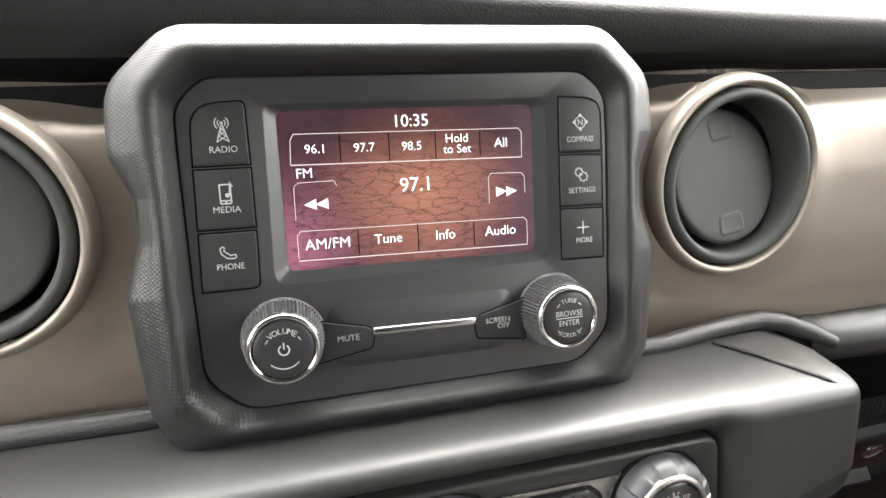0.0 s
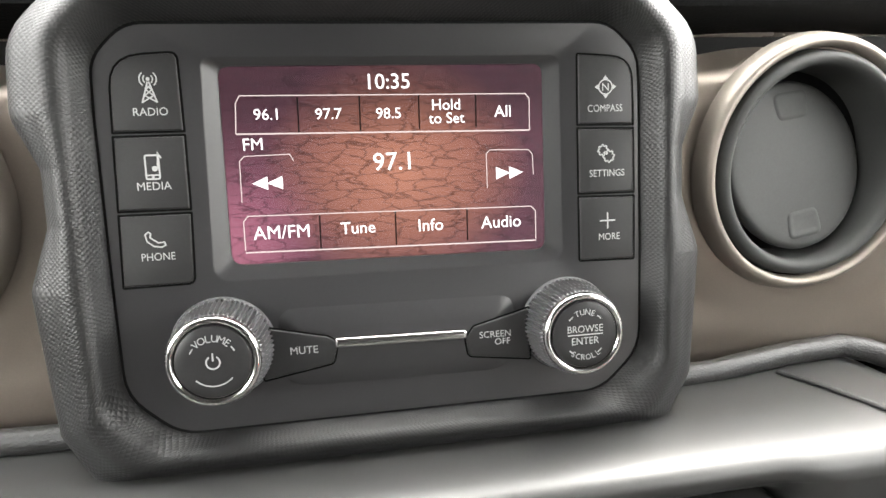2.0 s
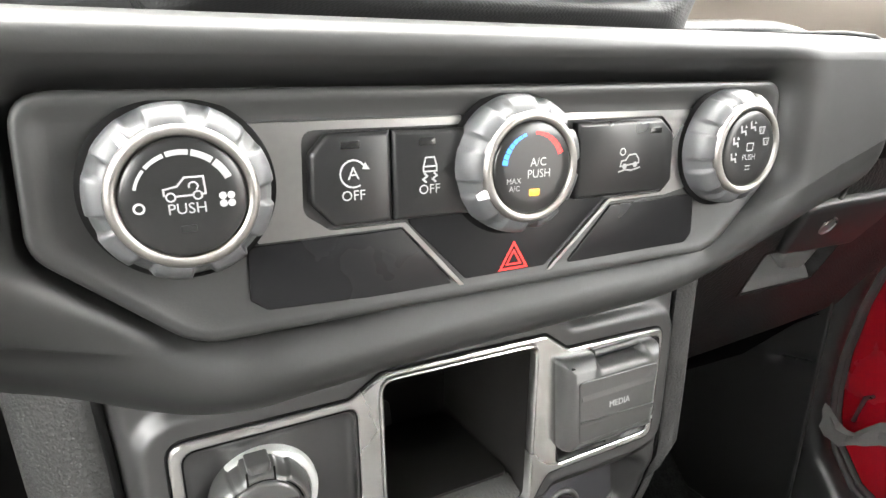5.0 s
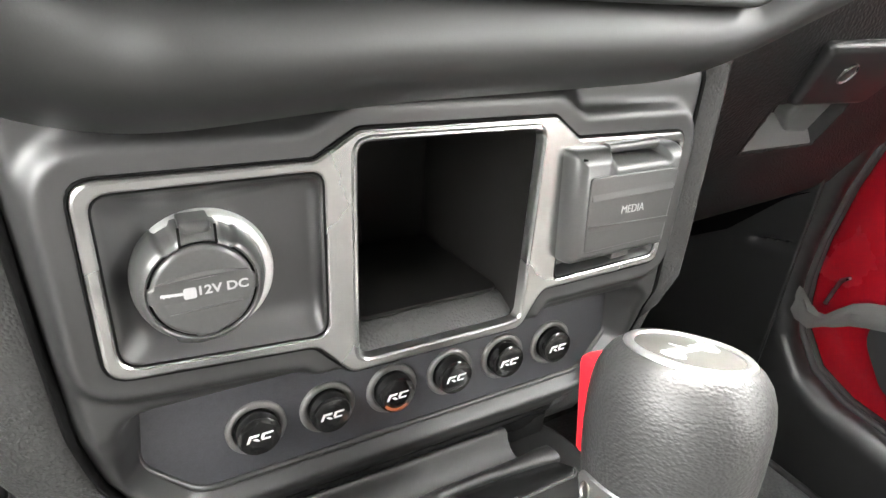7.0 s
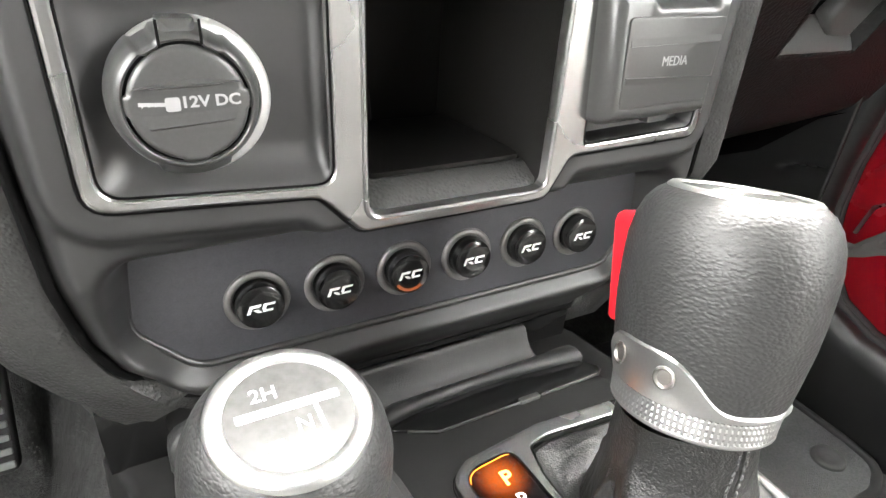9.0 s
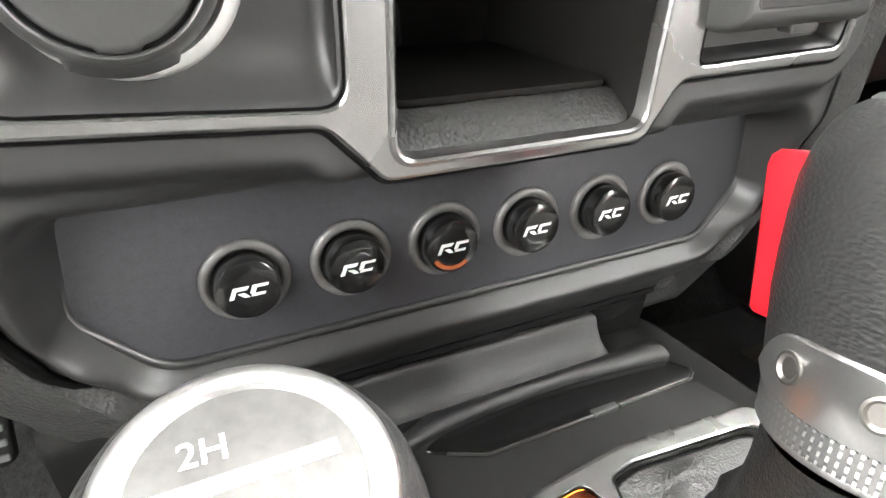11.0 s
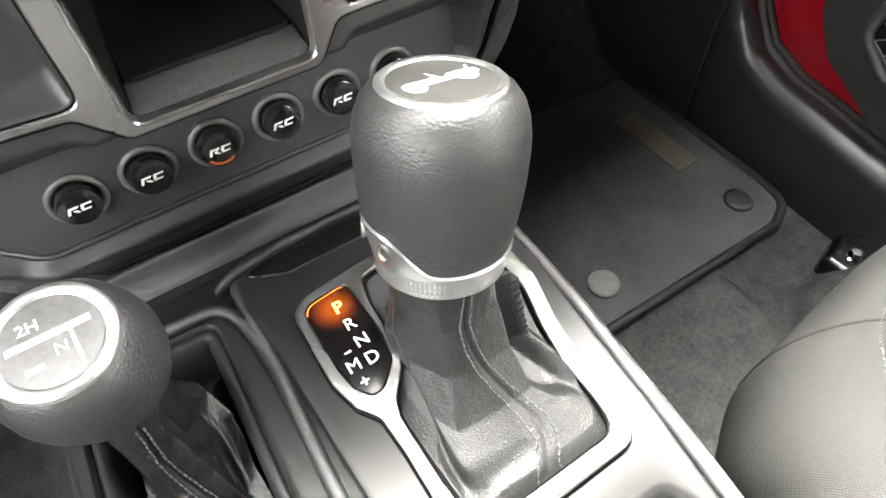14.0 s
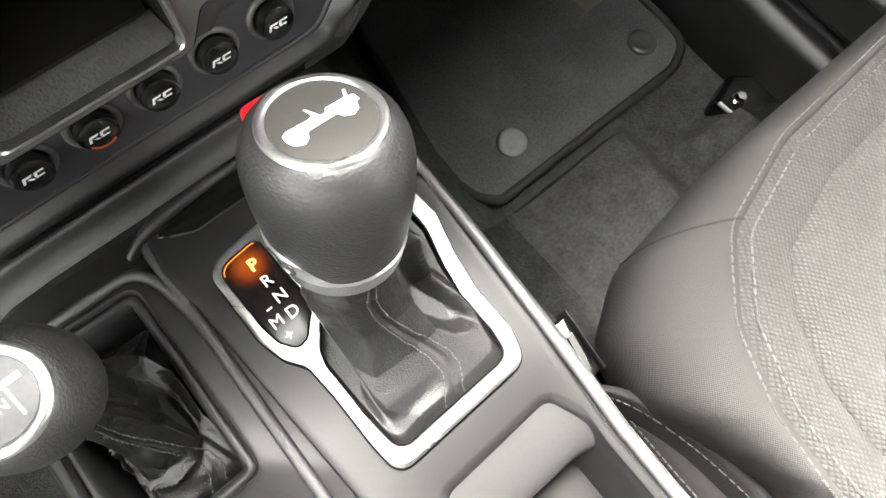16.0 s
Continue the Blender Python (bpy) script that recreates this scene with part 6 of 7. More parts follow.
KN = mm(0.0, 15.2, 72.6, -11.8, 10.8, 0) @ Matrix.Diagonal((0.925, 0.925, 1, 1))
bm = B()
lathe(bm, [(24.5, -7), (26.0, -5.4), (27.2, -1), (28.4, 6), (29.6, 14), (30.3, 22), (30.6, 30), (30.5, 37), (29.4, 43), (27.5, 47.6), (24.8, 50.9), (22.2, 52.5), (20.8, 52.7)], 96)
kn = part("knob", bm, M_leather, lev, "grained black leather knob", KN, smooth=60)
bm = B()
lathe(bm, [(22.2, 51.6), (21.9, 53.0), (20.9, 53.8), (18.8, 53.7), (18.2, 53.0)], 72, cap0=False, cap1=False)
part("badge_ring", bm, M_silver, kn, "silver ring", smooth=60)
bm = B()
lathe(bm, [(18.4, 52.2), (18.2, 52.9), (12, 53.3), (6, 53.4)], 64)
bd = part("badge", bm, M_badge, kn, "grey badge disc with a white vehicle outline")
bm = B()
car = [(-11.5, -1.2), (-10.6, -3.4), (-8.2, -4.4), (-6.2, -3.2), (-5.4, -1.6), (3.6, -1.2), (4.6, -2.8), (6.8, -3.8), (9.2, -2.8), (10.2, -0.8), (11.4, -0.4), (11.2, 1.8), (9.6, 2.0), (10.6, 4.2), (9.8, 4.4),
       (8.6, 2.2), (2.6, 2.0), (1.6, 0.8), (0.2, 0.9), (-0.4, 2.2), (-1.6, 4.6), (-2.2, 4.4), (-1.6, 2.0), (-3.0, 1.4), (-9.6, 1.4), (-11.2, 0.6)]
face2(bm, car, 53.52)
part("vehicle_mark", bm, M_rimprint, bd, "white vehicle outline", mm(0, 0, 0, 0, 0, 1) @ Matrix.Diagonal((1.3, 1.45, 1, 1)), smooth=0, fix=False)
# collar with knurled band and the swooping side plate
bm = B()
lathe(bm, [(21, -13.8), (25.0, -13.4), (25.8, -12.6), (25.6, -11.8)], 72, cap1=False)
part("collar_lip", bm, M_silver, kn, "silver lip", smooth=60)
bm = B()
kr = lambda a, w: 1 + 0.016 * math.cos(92 * a + (0 if int(round(w + 19.8)) % 2 else math.pi))
lathe(bm, [(25.4 + 0.09 * k, -12.0 + 1.0 * k) for k in range(8)], 276, mod=kr, cap0=False, cap1=False)
part("knurled_band", bm, M_silver, kn, "knurled silver band", smooth=25)
bm = B()
lo, l1, hi, h2_ = [], [], [], []
for k in range(120):
    a = math.radians(k * 3)
    d = math.degrees((a - radians(177) + math.pi) % (2 * math.pi) - math.pi)
    up = -2.6 + 13.0 * math.exp(-(d / 42.0) ** 4)
    c, s = math.cos(a), math.sin(a)
    rr2 = 27.2 + 0.17 * up
    lo.append((25.8 * c, 25.8 * s, -5.4))
    l1.append((26.7 * c, 26.7 * s, -4.8))
    hi.append(((rr2 + 0.9) * c, (rr2 + 0.9) * s, up - 0.6))
    h2_.append(((rr2 - 0.4) * c, (rr2 - 0.4) * s, up + 0.5))
loft(bm, [lo, l1, hi, h2_], False, False)
part("side_plate", bm, M_silver, kn, "satin silver swooping plate", smooth=50)
for d in (160, 195):
    a = radians(d)
    bm = B()
    lathe(bm, [(3.4, 0.0), (3.3, 0.5), (2.7, 0.65), (2.2, 0.2), (1.9, -0.3), (1.0, -0.3)], 24)
    part("screw", bm, M_silver2, kn, "recessed screw", Matrix.Translation((0.0290 * math.cos(a), 0.0290 * math.sin(a), 0.0036)) @ Matrix.Rotation(a, 4, "Z") @ Matrix.Rotation(radians(90), 4, "Y"), smooth=40)
# red release button on the front of the knob
bm = B()
prof = []
for f, sh in ((0, 0.6), (0.03, 0), (0.3, 0), (0.6, 0), (0.9, 0), (0.96, 0.5), (1.0, 1.8)):
    z = 6 + 35 * f
    hw = 10.5 - sh
    out = 31.6 + 5.6 * f - sh
    prof.append([(-hw, 24, z), (-hw, out - 1.4, z), (-hw + 0.5, out - 0.4, z), (-hw + 1.6, out, z), (hw - 1.6, out, z), (hw - 0.5, out - 0.4, z), (hw, out - 1.4, z), (hw, 24, z)])
loft(bm, prof, True, True)
part("release_button", bm, M_redpl, kn, "red release button", mm(0, 0, 0, 0, 0, 5), smooth=50)

# transfer case lever
tr = thing("transfer_lever", pose(0.033, 0.168, 0.4015), "transfer case lever with round black knob and leather gaiter", "transfer lever")
TRW = [(x - 33, y - 168) for x, y in [(q[0] + CX, q[1] + CY) for q in rpoly(offs(WELL, -9), 4)]]
boot("gaiter", tr, TRW, ((6.0, 19), 13.5, 86.5), 3.0, 11.7, M_bootshade, radians(-84), -0.15,
     (([(-62, 0.02), (-60, 0.16), (-36, 0.34), (8, 0.45), (36, 0.58), (56, 0.80)], 8.0, 10, 7), ([(-84, 0.20), (-58, 0.38), (-10, 0.52), (18, 0.66), (30, 0.82)], -6.0, 9, 8),
      ([(-80, 0.28), (-120, 0.38), (-170, 0.48)], 4.0, 7, 10), ([(-100, 0.08), (-128, 0.24), (-152, 0.40)], 4.5, 7, 12), ([(-90, 0.36), (-110, 0.46), (-140, 0.58)], -3.0, 7, 7), ([(-98, 0.25), (-104, 0.65)], 2.5, 8, 8), ([(100, 0.1), (110, 0.8)], 5.0, 14, 14)),
     (([0, 0.3, 0.6, 1], [-150, -140, -150, -160]), ([0, 0.3, 0.6, 1], [-66, -62, -52, -44])), side=BULGE)
TK = mm(6.7, 19.9, 86.3, 11, 2, 0) @ Matrix.Scale(0.84, 4)
bm = B()
lathe(bm, [(16, 0), (18.0, 1.0), (22.5, 7), (26.5, 15), (28.8, 24), (29.4, 32), (28.6, 40), (26.4, 47), (24.0, 51.4), (21.8, 53.6), (20.8, 54.2)], 80)
tk = part("knob", bm, M_leather, tr, "round grained black knob", TK, smooth=60)
bm = B()
lathe(bm, [(15.2, -3), (17.4, -2.6), (18.0, -0.8), (17.6, 0.8)], 64, cap1=False)
part("collar", bm, M_silver, tk, "thin silver collar", smooth=60)
bm = B()
lathe(bm, [(21.8, 53.4), (21.4, 55.0), (20.2, 55.8), (17.4, 55.6), (16.6, 54.8)], 72, cap0=False, cap1=False)
part("badge_ring", bm, M_silver, tk, "bright silver ring", smooth=60)
bm = B()
lathe(bm, [(16.8, 54.2), (16.6, 54.9), (10, 55.1), (5, 55.2)], 64)
bd = part("badge", bm, M_badge2, tk, "pale badge disc with range marks")
bm = B()
write(bm, "2H", -5.4, 7.4, 55.4, 4.2, None, 0, 0.01)
write(bm, "N", 2.6, -4.4, 55.4, 4.2, None, 0, 0.01)
ribbon(bm, [(-13.5, 1.4), (13.5, 2.2)], 2.6, 55.36)
ribbon(bm, [(6.6, 1.4), (7.4, -11.6)], 1.2, 55.38)
ribbon(bm, [(-9.4, -8.4), (-3.6, -8.2)], 2.2, 55.38)
part("lettering", bm, M_rimprint, bd, smooth=0, fix=False)

# ---- footwell ----
# carpet: tunnel flank, floor, seat hump, rising toe board
gx, gy = np.meshgrid(np.linspace(-700, 720, 190), np.linspace(-900, 760, 240), indexing="ij")
gz = np.full(gx.shape, 150.0)
tun = np.interp(np.abs(gx - 100), [0, 118, 150, 190, 235], [385, 385, 320, 200, 150])
gz = np.maximum(gz, tun)
gz += 230 * smooth01((gy - 470) / 260)
hump = smooth01((gy + 140) / 40) * smooth01((196 - gy) / 13) * smooth01((gx - 285) / 34) * smooth01((520 - gx) / 60)
gz += 58 * hump * (gx > 200)
gz += 30 * smooth01((gy + 140) / 40) * smooth01((152 - gy) / 24) * smooth01((gx - 520) / 26) * smooth01((640 - gx) / 30)
gz += 3.0 * np.sin(gx * 0.021 + 1.0) * np.sin(gy * 0.027)
floor = sheet("floor", gx, gy, gz, M_carpet, None, "", None, 0.01)
tagged(floor, "dark grey carpeted cabin floor with raised tunnel", "floor", "", "structure")

mat_ = thing("floor_mat", pose(0.49, 0.42, 0.156), "black pile floor mat with bound edge and pale heel label", "floor mat")
MT = [(385, 620, 40), (364, 500, 60), (319, 272, 20), (329, 233, 25), (346, 213, 18), (606, 212, 34), (640, 228, 30), (645, 265, 30), (646, 620, 40)]
MT = [(x - 490, y - 420, r) for x, y, r in MT]
bm = B()
slab(bm, MT, -3, 3, 1.2, 6)
part("mat_carpet", bm, M_mat, mat_)
bm = B()
pts = rpoly(MT, 6)
tube(bm, [(x, y, 2.0) for x, y in pts] + [(pts[0][0], pts[0][1], 2.0)], 5.4, 10)
part("bound_edge", bm, M_rubber, mat_, "black bound edge", smooth=60)
for x, y in ((399, 256), (601, 258)):
    bm = B()
    lathe(bm, [(17, 2), (17, 4.6), (15.5, 6.2), (9, 6.6), (6.5, 5.4), (3, 5.4)], 40)
    part("mat_button", bm, M_matbtn if x < 500 else M_knobdk, mat_, "grey fixing button" if x < 500 else "dark fixing button", mm(x - 490, y - 420, 0.5), smooth=50)
bm = B()
slab(bm, [(574 - 490, 436 - 420, 2), (578 - 490, 327 - 420, 2), (612 - 490, 328 - 420, 2), (611 - 490, 435 - 420, 2)], 2.5, 4.2, 0.5)
part("label_patch", bm, M_label, mat_, "faded tan label patch")

# sill and lower door pillar, swept along the edge of the door opening
DOOR = [(-900, 236), (-300, 236), (60, 238), (190, 244), (261, 254), (305, 259), (346, 276), (373, 311), (384, 345), (388, 379), (388, 425), (381, 488), (363, 570), (342, 660), (322, 760)]
nrmls = []
for i, (y, z) in enumerate(DOOR):
    a, b = DOOR[max(0, i - 1)], DOOR[min(len(DOOR) - 1, i + 1)]
    d = Vector((b[0] - a[0], b[1] - a[1])).normalized()
    nrmls.append((d.y, -d.x))
fine = []
for i in range(len(DOOR) - 1):
    for k in range(5):
        f = k / 5
        fine.append((DOOR[i][0] * (1 - f) + DOOR[i + 1][0] * f, DOOR[i][1] * (1 - f) + DOOR[i + 1][1] * f, nrmls[i][0] * (1 - f) + nrmls[i + 1][0] * f, nrmls[i][1] * (1 - f) + nrmls[i + 1][1] * f))
bm = B()
loft(bm, [[(x, y + ny * o, z + nz * o) for x, o in ((716, 4), (700, 2), (690, 3), (684, 1), (676, -3), (668, -4), (660, -1.5), (654.5, 5), (652, 16), (652, 34), (650.5, 56), (650, 84), (649, 120), (649, 190), (649, 320))] for y, z, ny, nz in fine], False, False, False)
sill = part("door_sill", bm, M_sill, smooth=60)
tagged(sill, "smooth black door sill trim curving up into the pillar", "door sill", "", "structure")

# closed red passenger door with black inner trim and net pocket
door = thing("door_1", pose(0.70, 0.0, 0.24), "red painted passenger door, closed, with black trim and net pocket", "door", "", "structure")
bm = B()
inner = [(y, z) for y, z, ny, nz in fine]
rows = []
for off, x in ((2, 12), (-1, 3), (-6, 0), (-40, -2)):
    rows.append([(x, y + ny * off, z + nz * off - 240) for y, z, ny, nz in fine])
rows.append([(-3, -200 + (y - 100) * 0.2, 330) for y, z, ny, nz in fine])
loft(bm, rows, False, False, False)
part("door_skin", bm, M_red, door, "glossy red paint", smooth=60)
bm = B()
tube(bm, [(-14, y + ny * -1, z + nz * -1 - 240) for y, z, ny, nz in fine], 4.5, 8)
part("seal", bm, M_rubber, door, "black rubber seal", smooth=60)
bm = B()
tube(bm, [(1, y + ny * 2, z + nz * 2 - 240) for y, z, ny, nz in fine], 4.5, 8)
part("edge_seal", bm, M_rubber, door, "black rubber seal", smooth=60)
TRIM = [(282, 480, 30), (300, 350, 30), (272, 312, 25), (205, 276, 30), (-400, 262, 20), (-400, 900, 20), (230, 900, 20)]
TRIM = [(y, z - 240, r) for y, z, r in TRIM]
bm = B()
slab(bm, TRIM, 0, 26, 8, 6, 4)
dt = part("door_trim", bm, M_dash, door, "black plastic door trim", Matrix(((0, 0, -1, -0.002), (1, 0, 0, 0), (0, 1, 0, 0), (0, 0, 0, 1))), smooth=50)
NET = [(250, 400, 20), (258, 345, 18), (225, 318, 18), (-200, 300, 20), (-200, 470, 20), (240, 470, 18)]
NET = [(y, z - 240, r) for y, z, r in NET]
bm = B()
pts = rpoly(NET, 5)
tube(bm, [(x, y, 28) for x, y in pts] + [(pts[0][0], pts[0][1], 28)], 5, 8)
part("pocket_rim", bm, M_sidep, dt, "grey pocket rim", smooth=60)
bm = B()
face2(bm, pts, 26.6)
part("pocket_back", bm, M_dark, dt, smooth=0)
bm = B()
X_, Y_ = np.meshgrid(np.arange(-220, 270, 13.0), np.arange(50, 250, 9.0), indexing="ij")
dd = outline_distance(X_, Y_, pts)
for i in range(X_.shape[0] - 1):
    for j in range(X_.shape[1] - 1):
        if (i + j) % 2 == 0 and dd[i, j] < -1 and dd[i + 1, j + 1] < -1:
            tube(bm, [(X_[i, j], Y_[i, j], 28.5), (X_[i + 1, j + 1], Y_[i + 1, j + 1], 28.5)], 0.9, 4, False)
        elif (i + j) % 2 and dd[i + 1, j] < -1 and dd[i, j + 1] < -1:
            tube(bm, [(X_[i + 1, j], Y_[i + 1, j], 28.8), (X_[i, j + 1], Y_[i, j + 1], 28.8)], 0.9, 4, False)
part("net", bm, M_web, dt, "grey net", smooth=60)

# fabric check strap across the red door edge, with a bolt
strap = thing("door_strap", pose(0.672, 0.355, 0.36), "grey fabric door check strap with metal clip", "door strap")
bm = B()
cl = [(0, 54, -2, 34), (-3, 44, -4, 42), (-6, 30, -5, 42), (-4, 20, -9, 38), (-6, 8, -15, 30), (-3, 0, -16, 18), (-3, -7, -13, 14), (-4, -16, -5, 20), (-1, -28, 6, 25), (-3, -42, 14, 27), (2, -64, 20, 28)]
rws = []
for i, (x, y, z, w) in enumerate(cl):
    b1, b2 = 3.5 * math.sin(i * 1.9), 3.0 * math.cos(i * 2.3)
    rws.append([(x - 1, y - w * 0.10, z - w / 2), (x - 4 + b1, y, z - w * 0.22), (x - 3 + b2, y + 1, z + w * 0.05), (x - 5 - b1, y, z + w * 0.28), (x - 1, y + w * 0.10, z + w / 2), (x + 2.5, y, z)])
loft(bm, rws)
part("webbing", bm, M_web, strap, smooth=50)
bm = B()
tube(bm, [(4, 2, 2), (6, -1, 22), (5, -4, 34), (3, -12, 41)], [2.2, 2, 2.4, 1.6], 8)
part("clip", bm, M_steel, strap, "metal clip", smooth=50)

# glove box face, sloping forward, with latch
GB = Matrix(((1, 0, 0, 0.48), (0, -0.447, -0.894, 0.340), (0, 0.894, -0.447, 0.592), (0, 0, 0, 1)))
glove = thing("glove_box", GB, "black grained glove box below the dash, latch closed", "glove box")


REC = [(-37, 3, 3), (-30, -46, 2), (66, -46, 2), (64, 6, 4)]
gq, gu = np.meshgrid(np.linspace(0, 1, 120), np.linspace(-250, 390, 320), indexing="ij")
gb = np.interp(gu, [-250, -40, 100, 220, 390], [-150, -150, -136, -118, -100])
gv = 96 + (gb - 96) * gq
gw = -0.0042 * np.maximum(0, gv - 34) ** 2 - 0.022 * np.maximum(0, gb + 20 - gv) ** 2
sheet("door_face", gu, gv, gw, M_glove, glove, "", outline_distance(gu, gv, rpoly(REC, 5)) < 0.5)
bm = B()
loft(bm, [ring(rpoly(offs(REC, d), 5), w) for d, w in ((4, -0.6), (3.2, 0.35), (1.0, 0.6), (0, 0.2), (-0.6, -0.8), (-3, -9), (-6, -16))], False, False)
part("recess_rim", bm, M_glove, glove, smooth=50)
bm = B()
loft(bm, [[(-34, -45.2, -1.2), (64, -45.2, -1.2)], [(-33.4, -43.6, -1.6), (63.6, -43.6, -1.6)], [(-33, -38, -9), (63, -38, -9)], [(-32, -29, -21), (62, -29, -21)], [(-32, -20, -34), (62, -20, -34)], [(-32, 8, -40), (62, 8, -40)]], False, False, False)
part("latch_recess", bm, M_latch, glove, "latch recess, pale grey for the light that falls in", smooth=40)
bm = B()
slab(bm, [(16, 2, 4), (14, -22, 12), (30, -38, 10), (62, -42, 3), (63, 2, 4)], -38, -9, 5, 6, 4)
part("finger_scoop", bm, M_latch, glove, "rounded finger scoop in the same lit grey", smooth=50)
bm = B()
HND = [(-40, 55, 6), (-29, 5, 7), (66, 2, 8), (82, 30, 10), (78, 57, 8)]
slab(bm, HND, -6, 7, 5.5, 5, 6)
hd = part("latch_handle", bm, M_panel, glove, "dark latch paddle", smooth=50)
bm = B()
lathe(bm, [(8.5, 4.6), (8.5, 5.6), (7.4, 6.2), (6.6, 5.2), (3, 5.2)], 32)
part("lock_cylinder", bm, M_steel, hd, "small round lock", mm(2, 34, 2.2), smooth=40)
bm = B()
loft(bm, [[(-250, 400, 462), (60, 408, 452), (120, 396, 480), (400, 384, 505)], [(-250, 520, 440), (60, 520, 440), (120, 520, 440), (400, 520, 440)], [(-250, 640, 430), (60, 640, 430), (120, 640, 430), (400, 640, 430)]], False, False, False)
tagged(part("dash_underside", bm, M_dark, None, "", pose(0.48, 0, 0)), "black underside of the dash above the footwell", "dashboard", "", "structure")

# kick panel with a finger slot
gy2, gz2 = np.meshgrid(np.linspace(386, 640, 90), np.linspace(170, 600, 130), indexing="ij")
gx2 = 644 - 10 * smooth01((gy2 - 420) / 160)
dent = np.exp(-((gy2 - 416) / 24) ** 4 - ((gz2 - 419 + (gy2 - 413) * 0.25) / 6) ** 2)
gx2 = gx2 + 10 * dent
kick = sheet("kick_panel", gx2, gy2, gz2, M_sill, None, "", None, 0.004)
tagged(kick, "black plastic kick panel with a finger slot", "kick panel", "", "structure")

# seat rail with bolt beside the sill
rail = thing("seat_rail", pose(0.612, 0.142, 0.162), "black seat rail foot with a bright bolt on the floor", "seat rail")
bm = B()
slab(bm, [(-18, 10, 8), (-14, -60, 6), (62, -60, 6), (62, -6, 8), (22, 22, 10)], -10, 16, 8, 5, 4)
part("foot", bm, M_gloss3, rail, smooth=50)
bm = B()
lathe(bm, [(9, 15), (9, 17), (7, 18), (6.6, 22), (5, 23.5)], 6, 6, -6)
part("bolt", bm, M_chrome, rail, "bright bolt", smooth=30)
sr = thing("seat_slide", pose(0.240, 0.07, 0.378), "black seat slide end with a grey bar beside the console", "seat rail")
bm = B()
slab(bm, [(-4, 16, 2), (-10, -22, 2), (3, -22, 2), (7, 16, 2)], -110, -5, 2)
ch = part("channel", bm, M_gloss3, sr, "black channel")
bm = B()
slab(bm, [(6, 18, 1), (1, -22, 1), (3, -22, 1), (8, 18, 1)], -20, 3, 1)
part("flange", bm, M_gloss3, sr, "black upright flange")
bm = B()
loft(bm, [[(0, 5, -8), (-2, 4, -2), (2, 5, -1), (4, 6, -8)], [(-2, -6, -8), (-4, -6, -2.4), (0, -6, -2), (1, -6, -8)], [(-5, -18, -9), (-7, -18, -4), (-3, -18, -3.6), (-1, -18, -9)]], True, True)
part("release_bar", bm, M_knobdk, sr, "grey bar", smooth=40)

# ---- passenger seat cushion ----
seat = thing("front_seat", pose(0.50, -0.18, 0.16), "light grey cloth front seat with woven insert and dark base", "car seat")
SX, SY, SZ = 500, -180, 160
CUSH = [(790, 100, 40), (400, 97, 60), (300, 85, 40), (254, 56, 40), (244, 18, 40), (266, -52, 60), (268, -450, 40), (790, -450, 40)]
SEAM = [(760, 92, 30), (408, 78, 60), (342, 59, 35), (305, 22, 40), (286, -22, 40), (279, -66, 60), (278, -430, 30), (760, -430, 30)]
CUSH, SEAM = ([(x - SX, y - SY, r) for x, y, r in c] for c in (CUSH, SEAM))
side_, seam_ = rpoly(CUSH, 9), rpoly(SEAM, 9)
bm = B()
rg = [ring(rpoly(offs(CUSH, d), 9), z - SZ) for d, z in ((-26, 306), (-10, 316), (-3, 328), (0, 344), (0, 362))]
rg += [[(p[0] * (1 - f) + q[0] * f, p[1] * (1 - f) + q[1] * f, z - SZ) for p, q in zip(side_, seam_)] for f, z in ((0.02, 374), (0.08, 388), (0.18, 399), (0.34, 408.5), (0.52, 414.5), (0.70, 417.6), (0.86, 418.2), (0.95, 417.4), (1.0, 415.6))]
loft(bm, rg, True, False)
part("cushion", bm, M_fabric, seat, "smooth light grey cloth bolster", smooth=70)
# sewn joint across the bolster
near = min(range(len(side_)), key=lambda i: (side_[i][0] + SX - 322) ** 2 + (side_[i][1] + SY - 90) ** 2)
bm = B()
tube(bm, [(x, y, z + 0.1) for x, y, z in (r[near] for r in rg[3:])], 0.9, 6)
part("cross_seam", bm, M_fabricd, seat, "dark sewn joint", smooth=60)
bm = B()
loft(bm, [ring(rpoly(offs(SEAM, d), 9), z - SZ) for d, z in ((0.5, 415.6), (-2, 417.4), (-6, 418.4), (-14, 418.6), (-24, 417.6), (-29, 415.8), (-31, 414.2), (-33, 415.8), (-38, 417.4), (-60, 417.0), (-110, 413))], False, True)
part("insert", bm, M_weave, seat, "woven light grey insert", smooth=70)
for d, z in ((5.0, 418.0), (-6.0, 418.9)):
    pts = [(x, y, z - SZ) for x, y in rpoly(offs(SEAM, d), 9)]
    stitches(seat, pts + pts[:1], M_thread, (0, 0, 0.7), 5.2, 0.6)
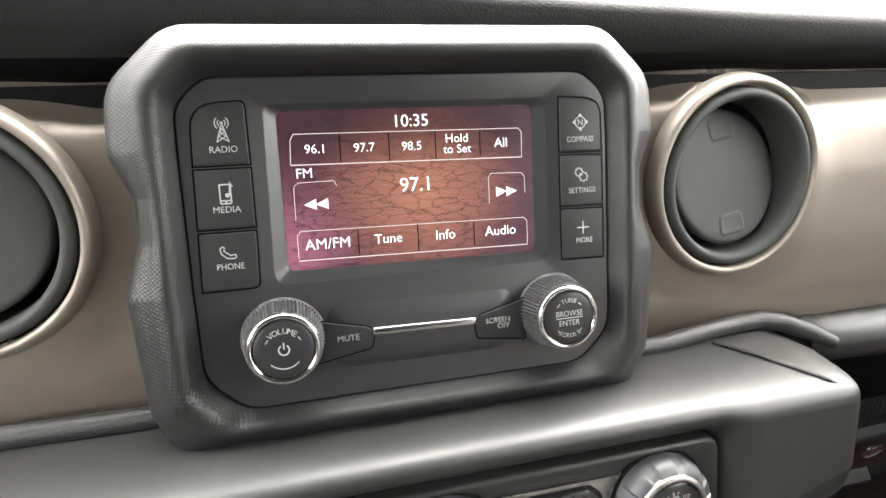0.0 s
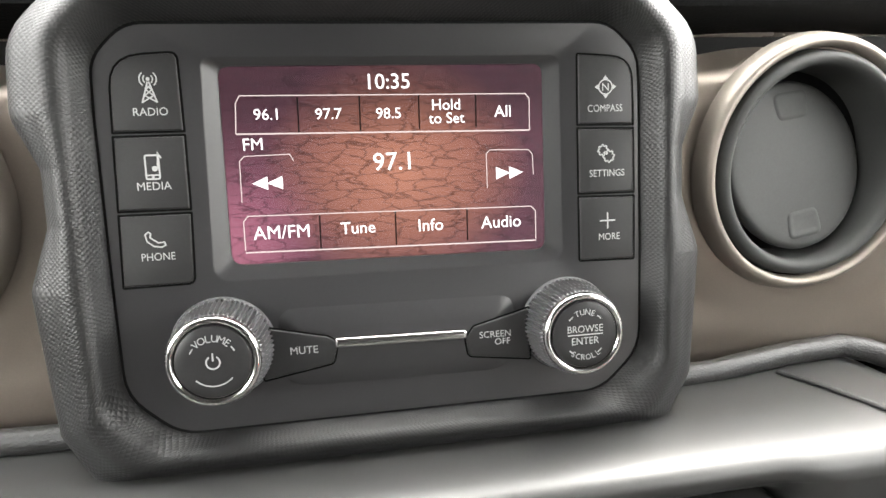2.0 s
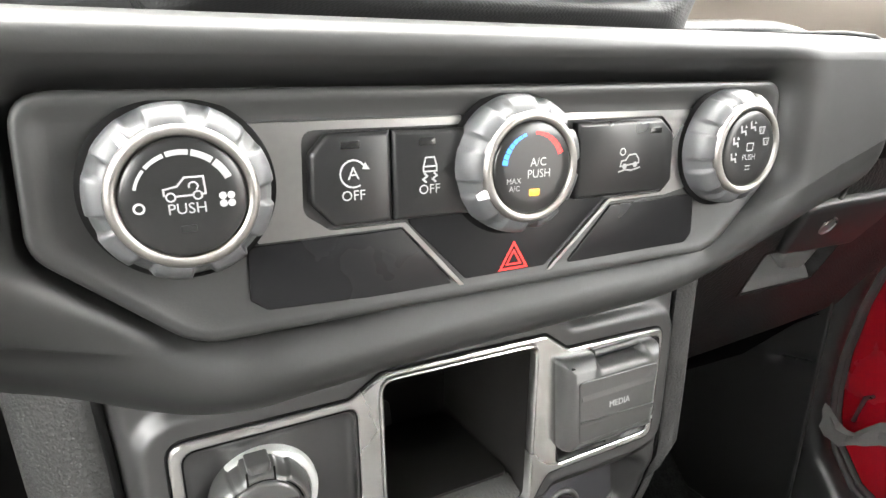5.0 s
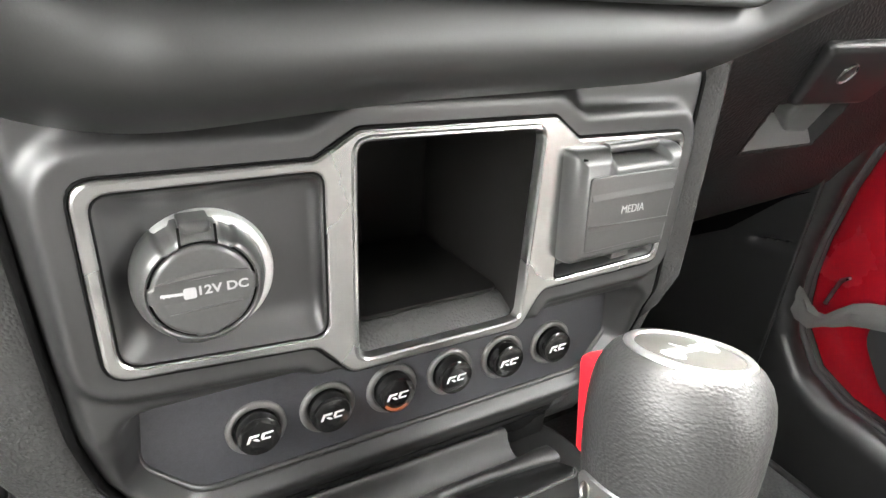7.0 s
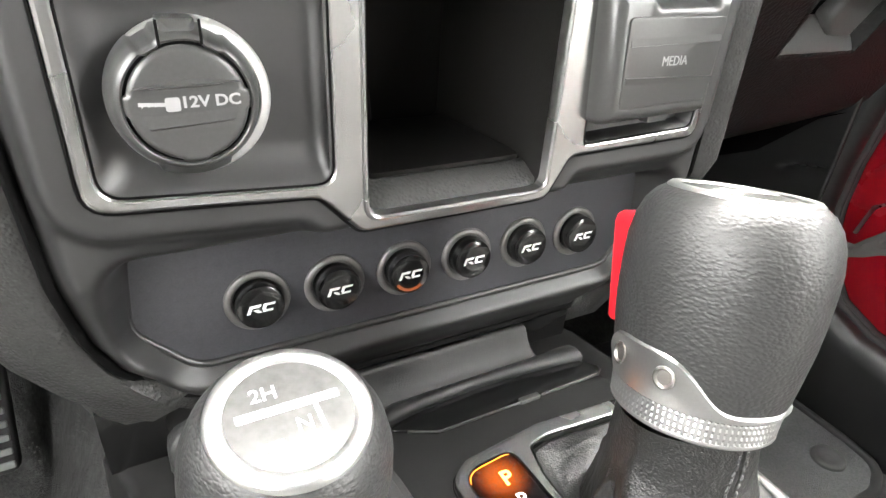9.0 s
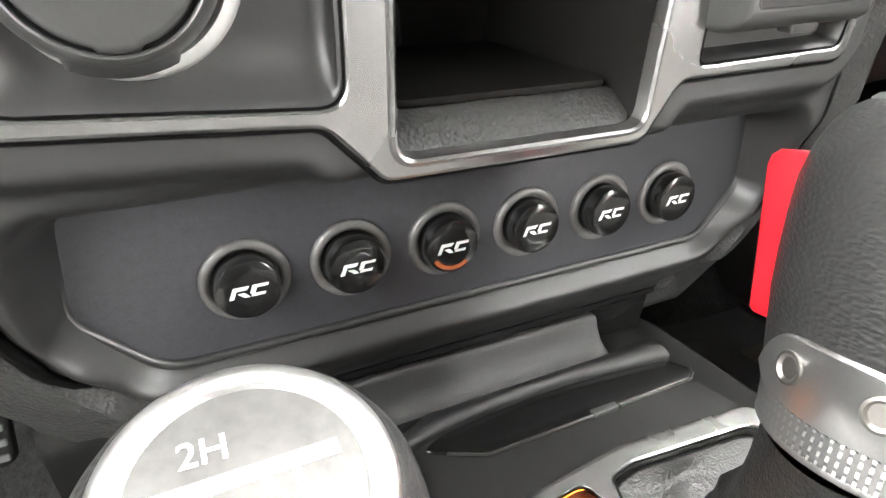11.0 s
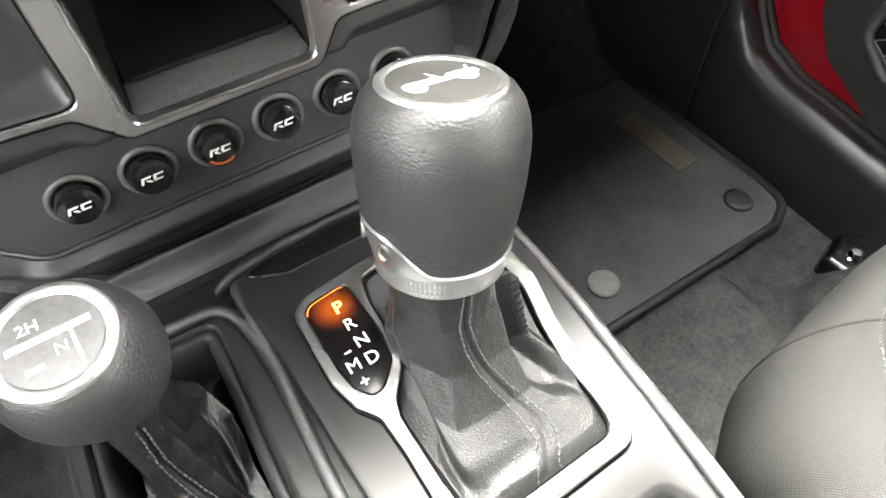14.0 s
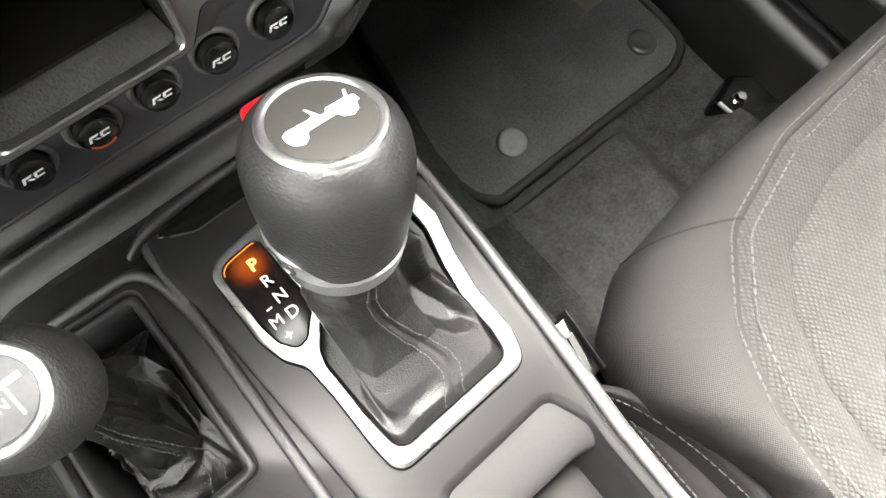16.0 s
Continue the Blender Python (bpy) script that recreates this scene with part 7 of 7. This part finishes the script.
# dark cloth side panel with a sewn edge, tucked under the bolster
EDGE = [(231, 43, 371), (239, 34, 373), (246.5, 21, 374), (253, 2, 375), (258.5, -22, 376), (262, -52, 377), (265, -120, 378), (266, -300, 378), (266, -440, 378)]
edge = rpoly3([(x, y, z, 14) for x, y, z in EDGE], SX, SY, 5)
edge = [(x, y, z - SZ) for x, y, z in edge]
bm = B()
loft(bm, [[(max(222 - SX, x - d), y + 0.3 * d, z - h) for x, y, z in edge] for d, h in ((-6, 4), (-1.5, 0.4), (0.5, 0), (2.2, 0.9), (3.4, 3.2), (7, 10), (12, 26), (17, 60), (18, 185))], False, False, False)
sp = part("side_panel", bm, M_fabricd, seat, "dark grey cloth side panel", smooth=70)
stitches(sp, [(x - 5.2, y + 1.6, z - 5.4) for x, y, z in edge[::2]], M_thread, (-0.3, 0, 0.5), 4.6, 0.4)
bm = B()
VAL = [(243 - SX, 34 - SY, 30), (240 - SX, -450 - SY, 30), (770 - SX, -450 - SY, 30), (770 - SX, 60 - SY, 40)]
loft(bm, [ring(rpoly(VAL, 8), 12), ring(rpoly(VAL, 8), 150), ring(rpoly(offs(VAL, 5), 8), 178), ring(rpoly(offs(VAL, 4), 8), 192), ring(rpoly(offs(VAL, -6), 8), 197)], True, True)
part("valance", bm, M_fabricd, seat, "dark grey cloth valance", smooth=60)
vp = [(x, y, 193.5) for x, y in rpoly(offs(VAL, 3.5), 8)]
stitches(seat, vp + vp[:1], M_thread, (0, 0, 0.6), 5.0, 0.5)

# ---- driver's side: accelerator pedal ----
ped = thing("accelerator_pedal", pose(-0.115, 0.50, 0.30, 60, 0, 0), "black accelerator pedal with ribbed pale pad", "pedal")
bm = B()
slab(bm, [(-24, 50, 8), (-20, -50, 8), (22, -50, 8), (26, 50, 8)], -8, 0, 3)
part("pedal_plate", bm, M_rubber, ped)
for i in range(9):
    bm = B()
    slab(bm, [(-19, -41 + i * 10, 1.5), (-19, -46 + i * 10, 1.5), (20, -46 + i * 10, 1.5), (20, -41 + i * 10, 1.5)], -0.5, 2.6, 1)
    part("rib", bm, M_matbtn, ped, "pale rubber rib")
bm = B()
tube(bm, [(0, 40, -6), (0, 90, -20), (0, 200, -10)], 7, 10)
part("arm", bm, M_steel, ped)

# ---- plain shell that closes the cabin, and the ground outside ----
def box(name, x0, x1, y0, y1, z0, z1, mat, label, category):
    bm = B()
    slab(bm, [(x0, y0, 4), (x1, y0, 4), (x1, y1, 4), (x0, y1, 4)], z0, z1, 4, 3, 2)
    return tagged(part(name, bm, mat), label, category, "", "structure")


# unseen wall, added and sized to block low light from the left
box("wall_left", -760, -700, -1000, 760, 60, 860, M_sill, "plain black wall added out of view on the left to block low light", "door")
# unseen wall, added so that reflections from the rear stay dark
box("wall_rear", -760, 900, -1040, -1000, 140, 1240, M_fabricd, "unseen dark grey wall added behind the seats to cut light from the rear", "cabin wall")
# unseen roof slab, added to keep light from above and behind out
box("roof_blocker", -760, 900, -1040, 160, 1244, 1290, M_roofblock, "unseen grey roof slab added to block light from above and behind", "roof")
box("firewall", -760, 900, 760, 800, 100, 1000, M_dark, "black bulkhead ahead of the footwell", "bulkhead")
bm = B()
face2(bm, circ(400000, 64), -400)
tagged(part("ground", bm, M_ash, smooth=0), "plain grey asphalt ground around the car", "ground", "", "structure")
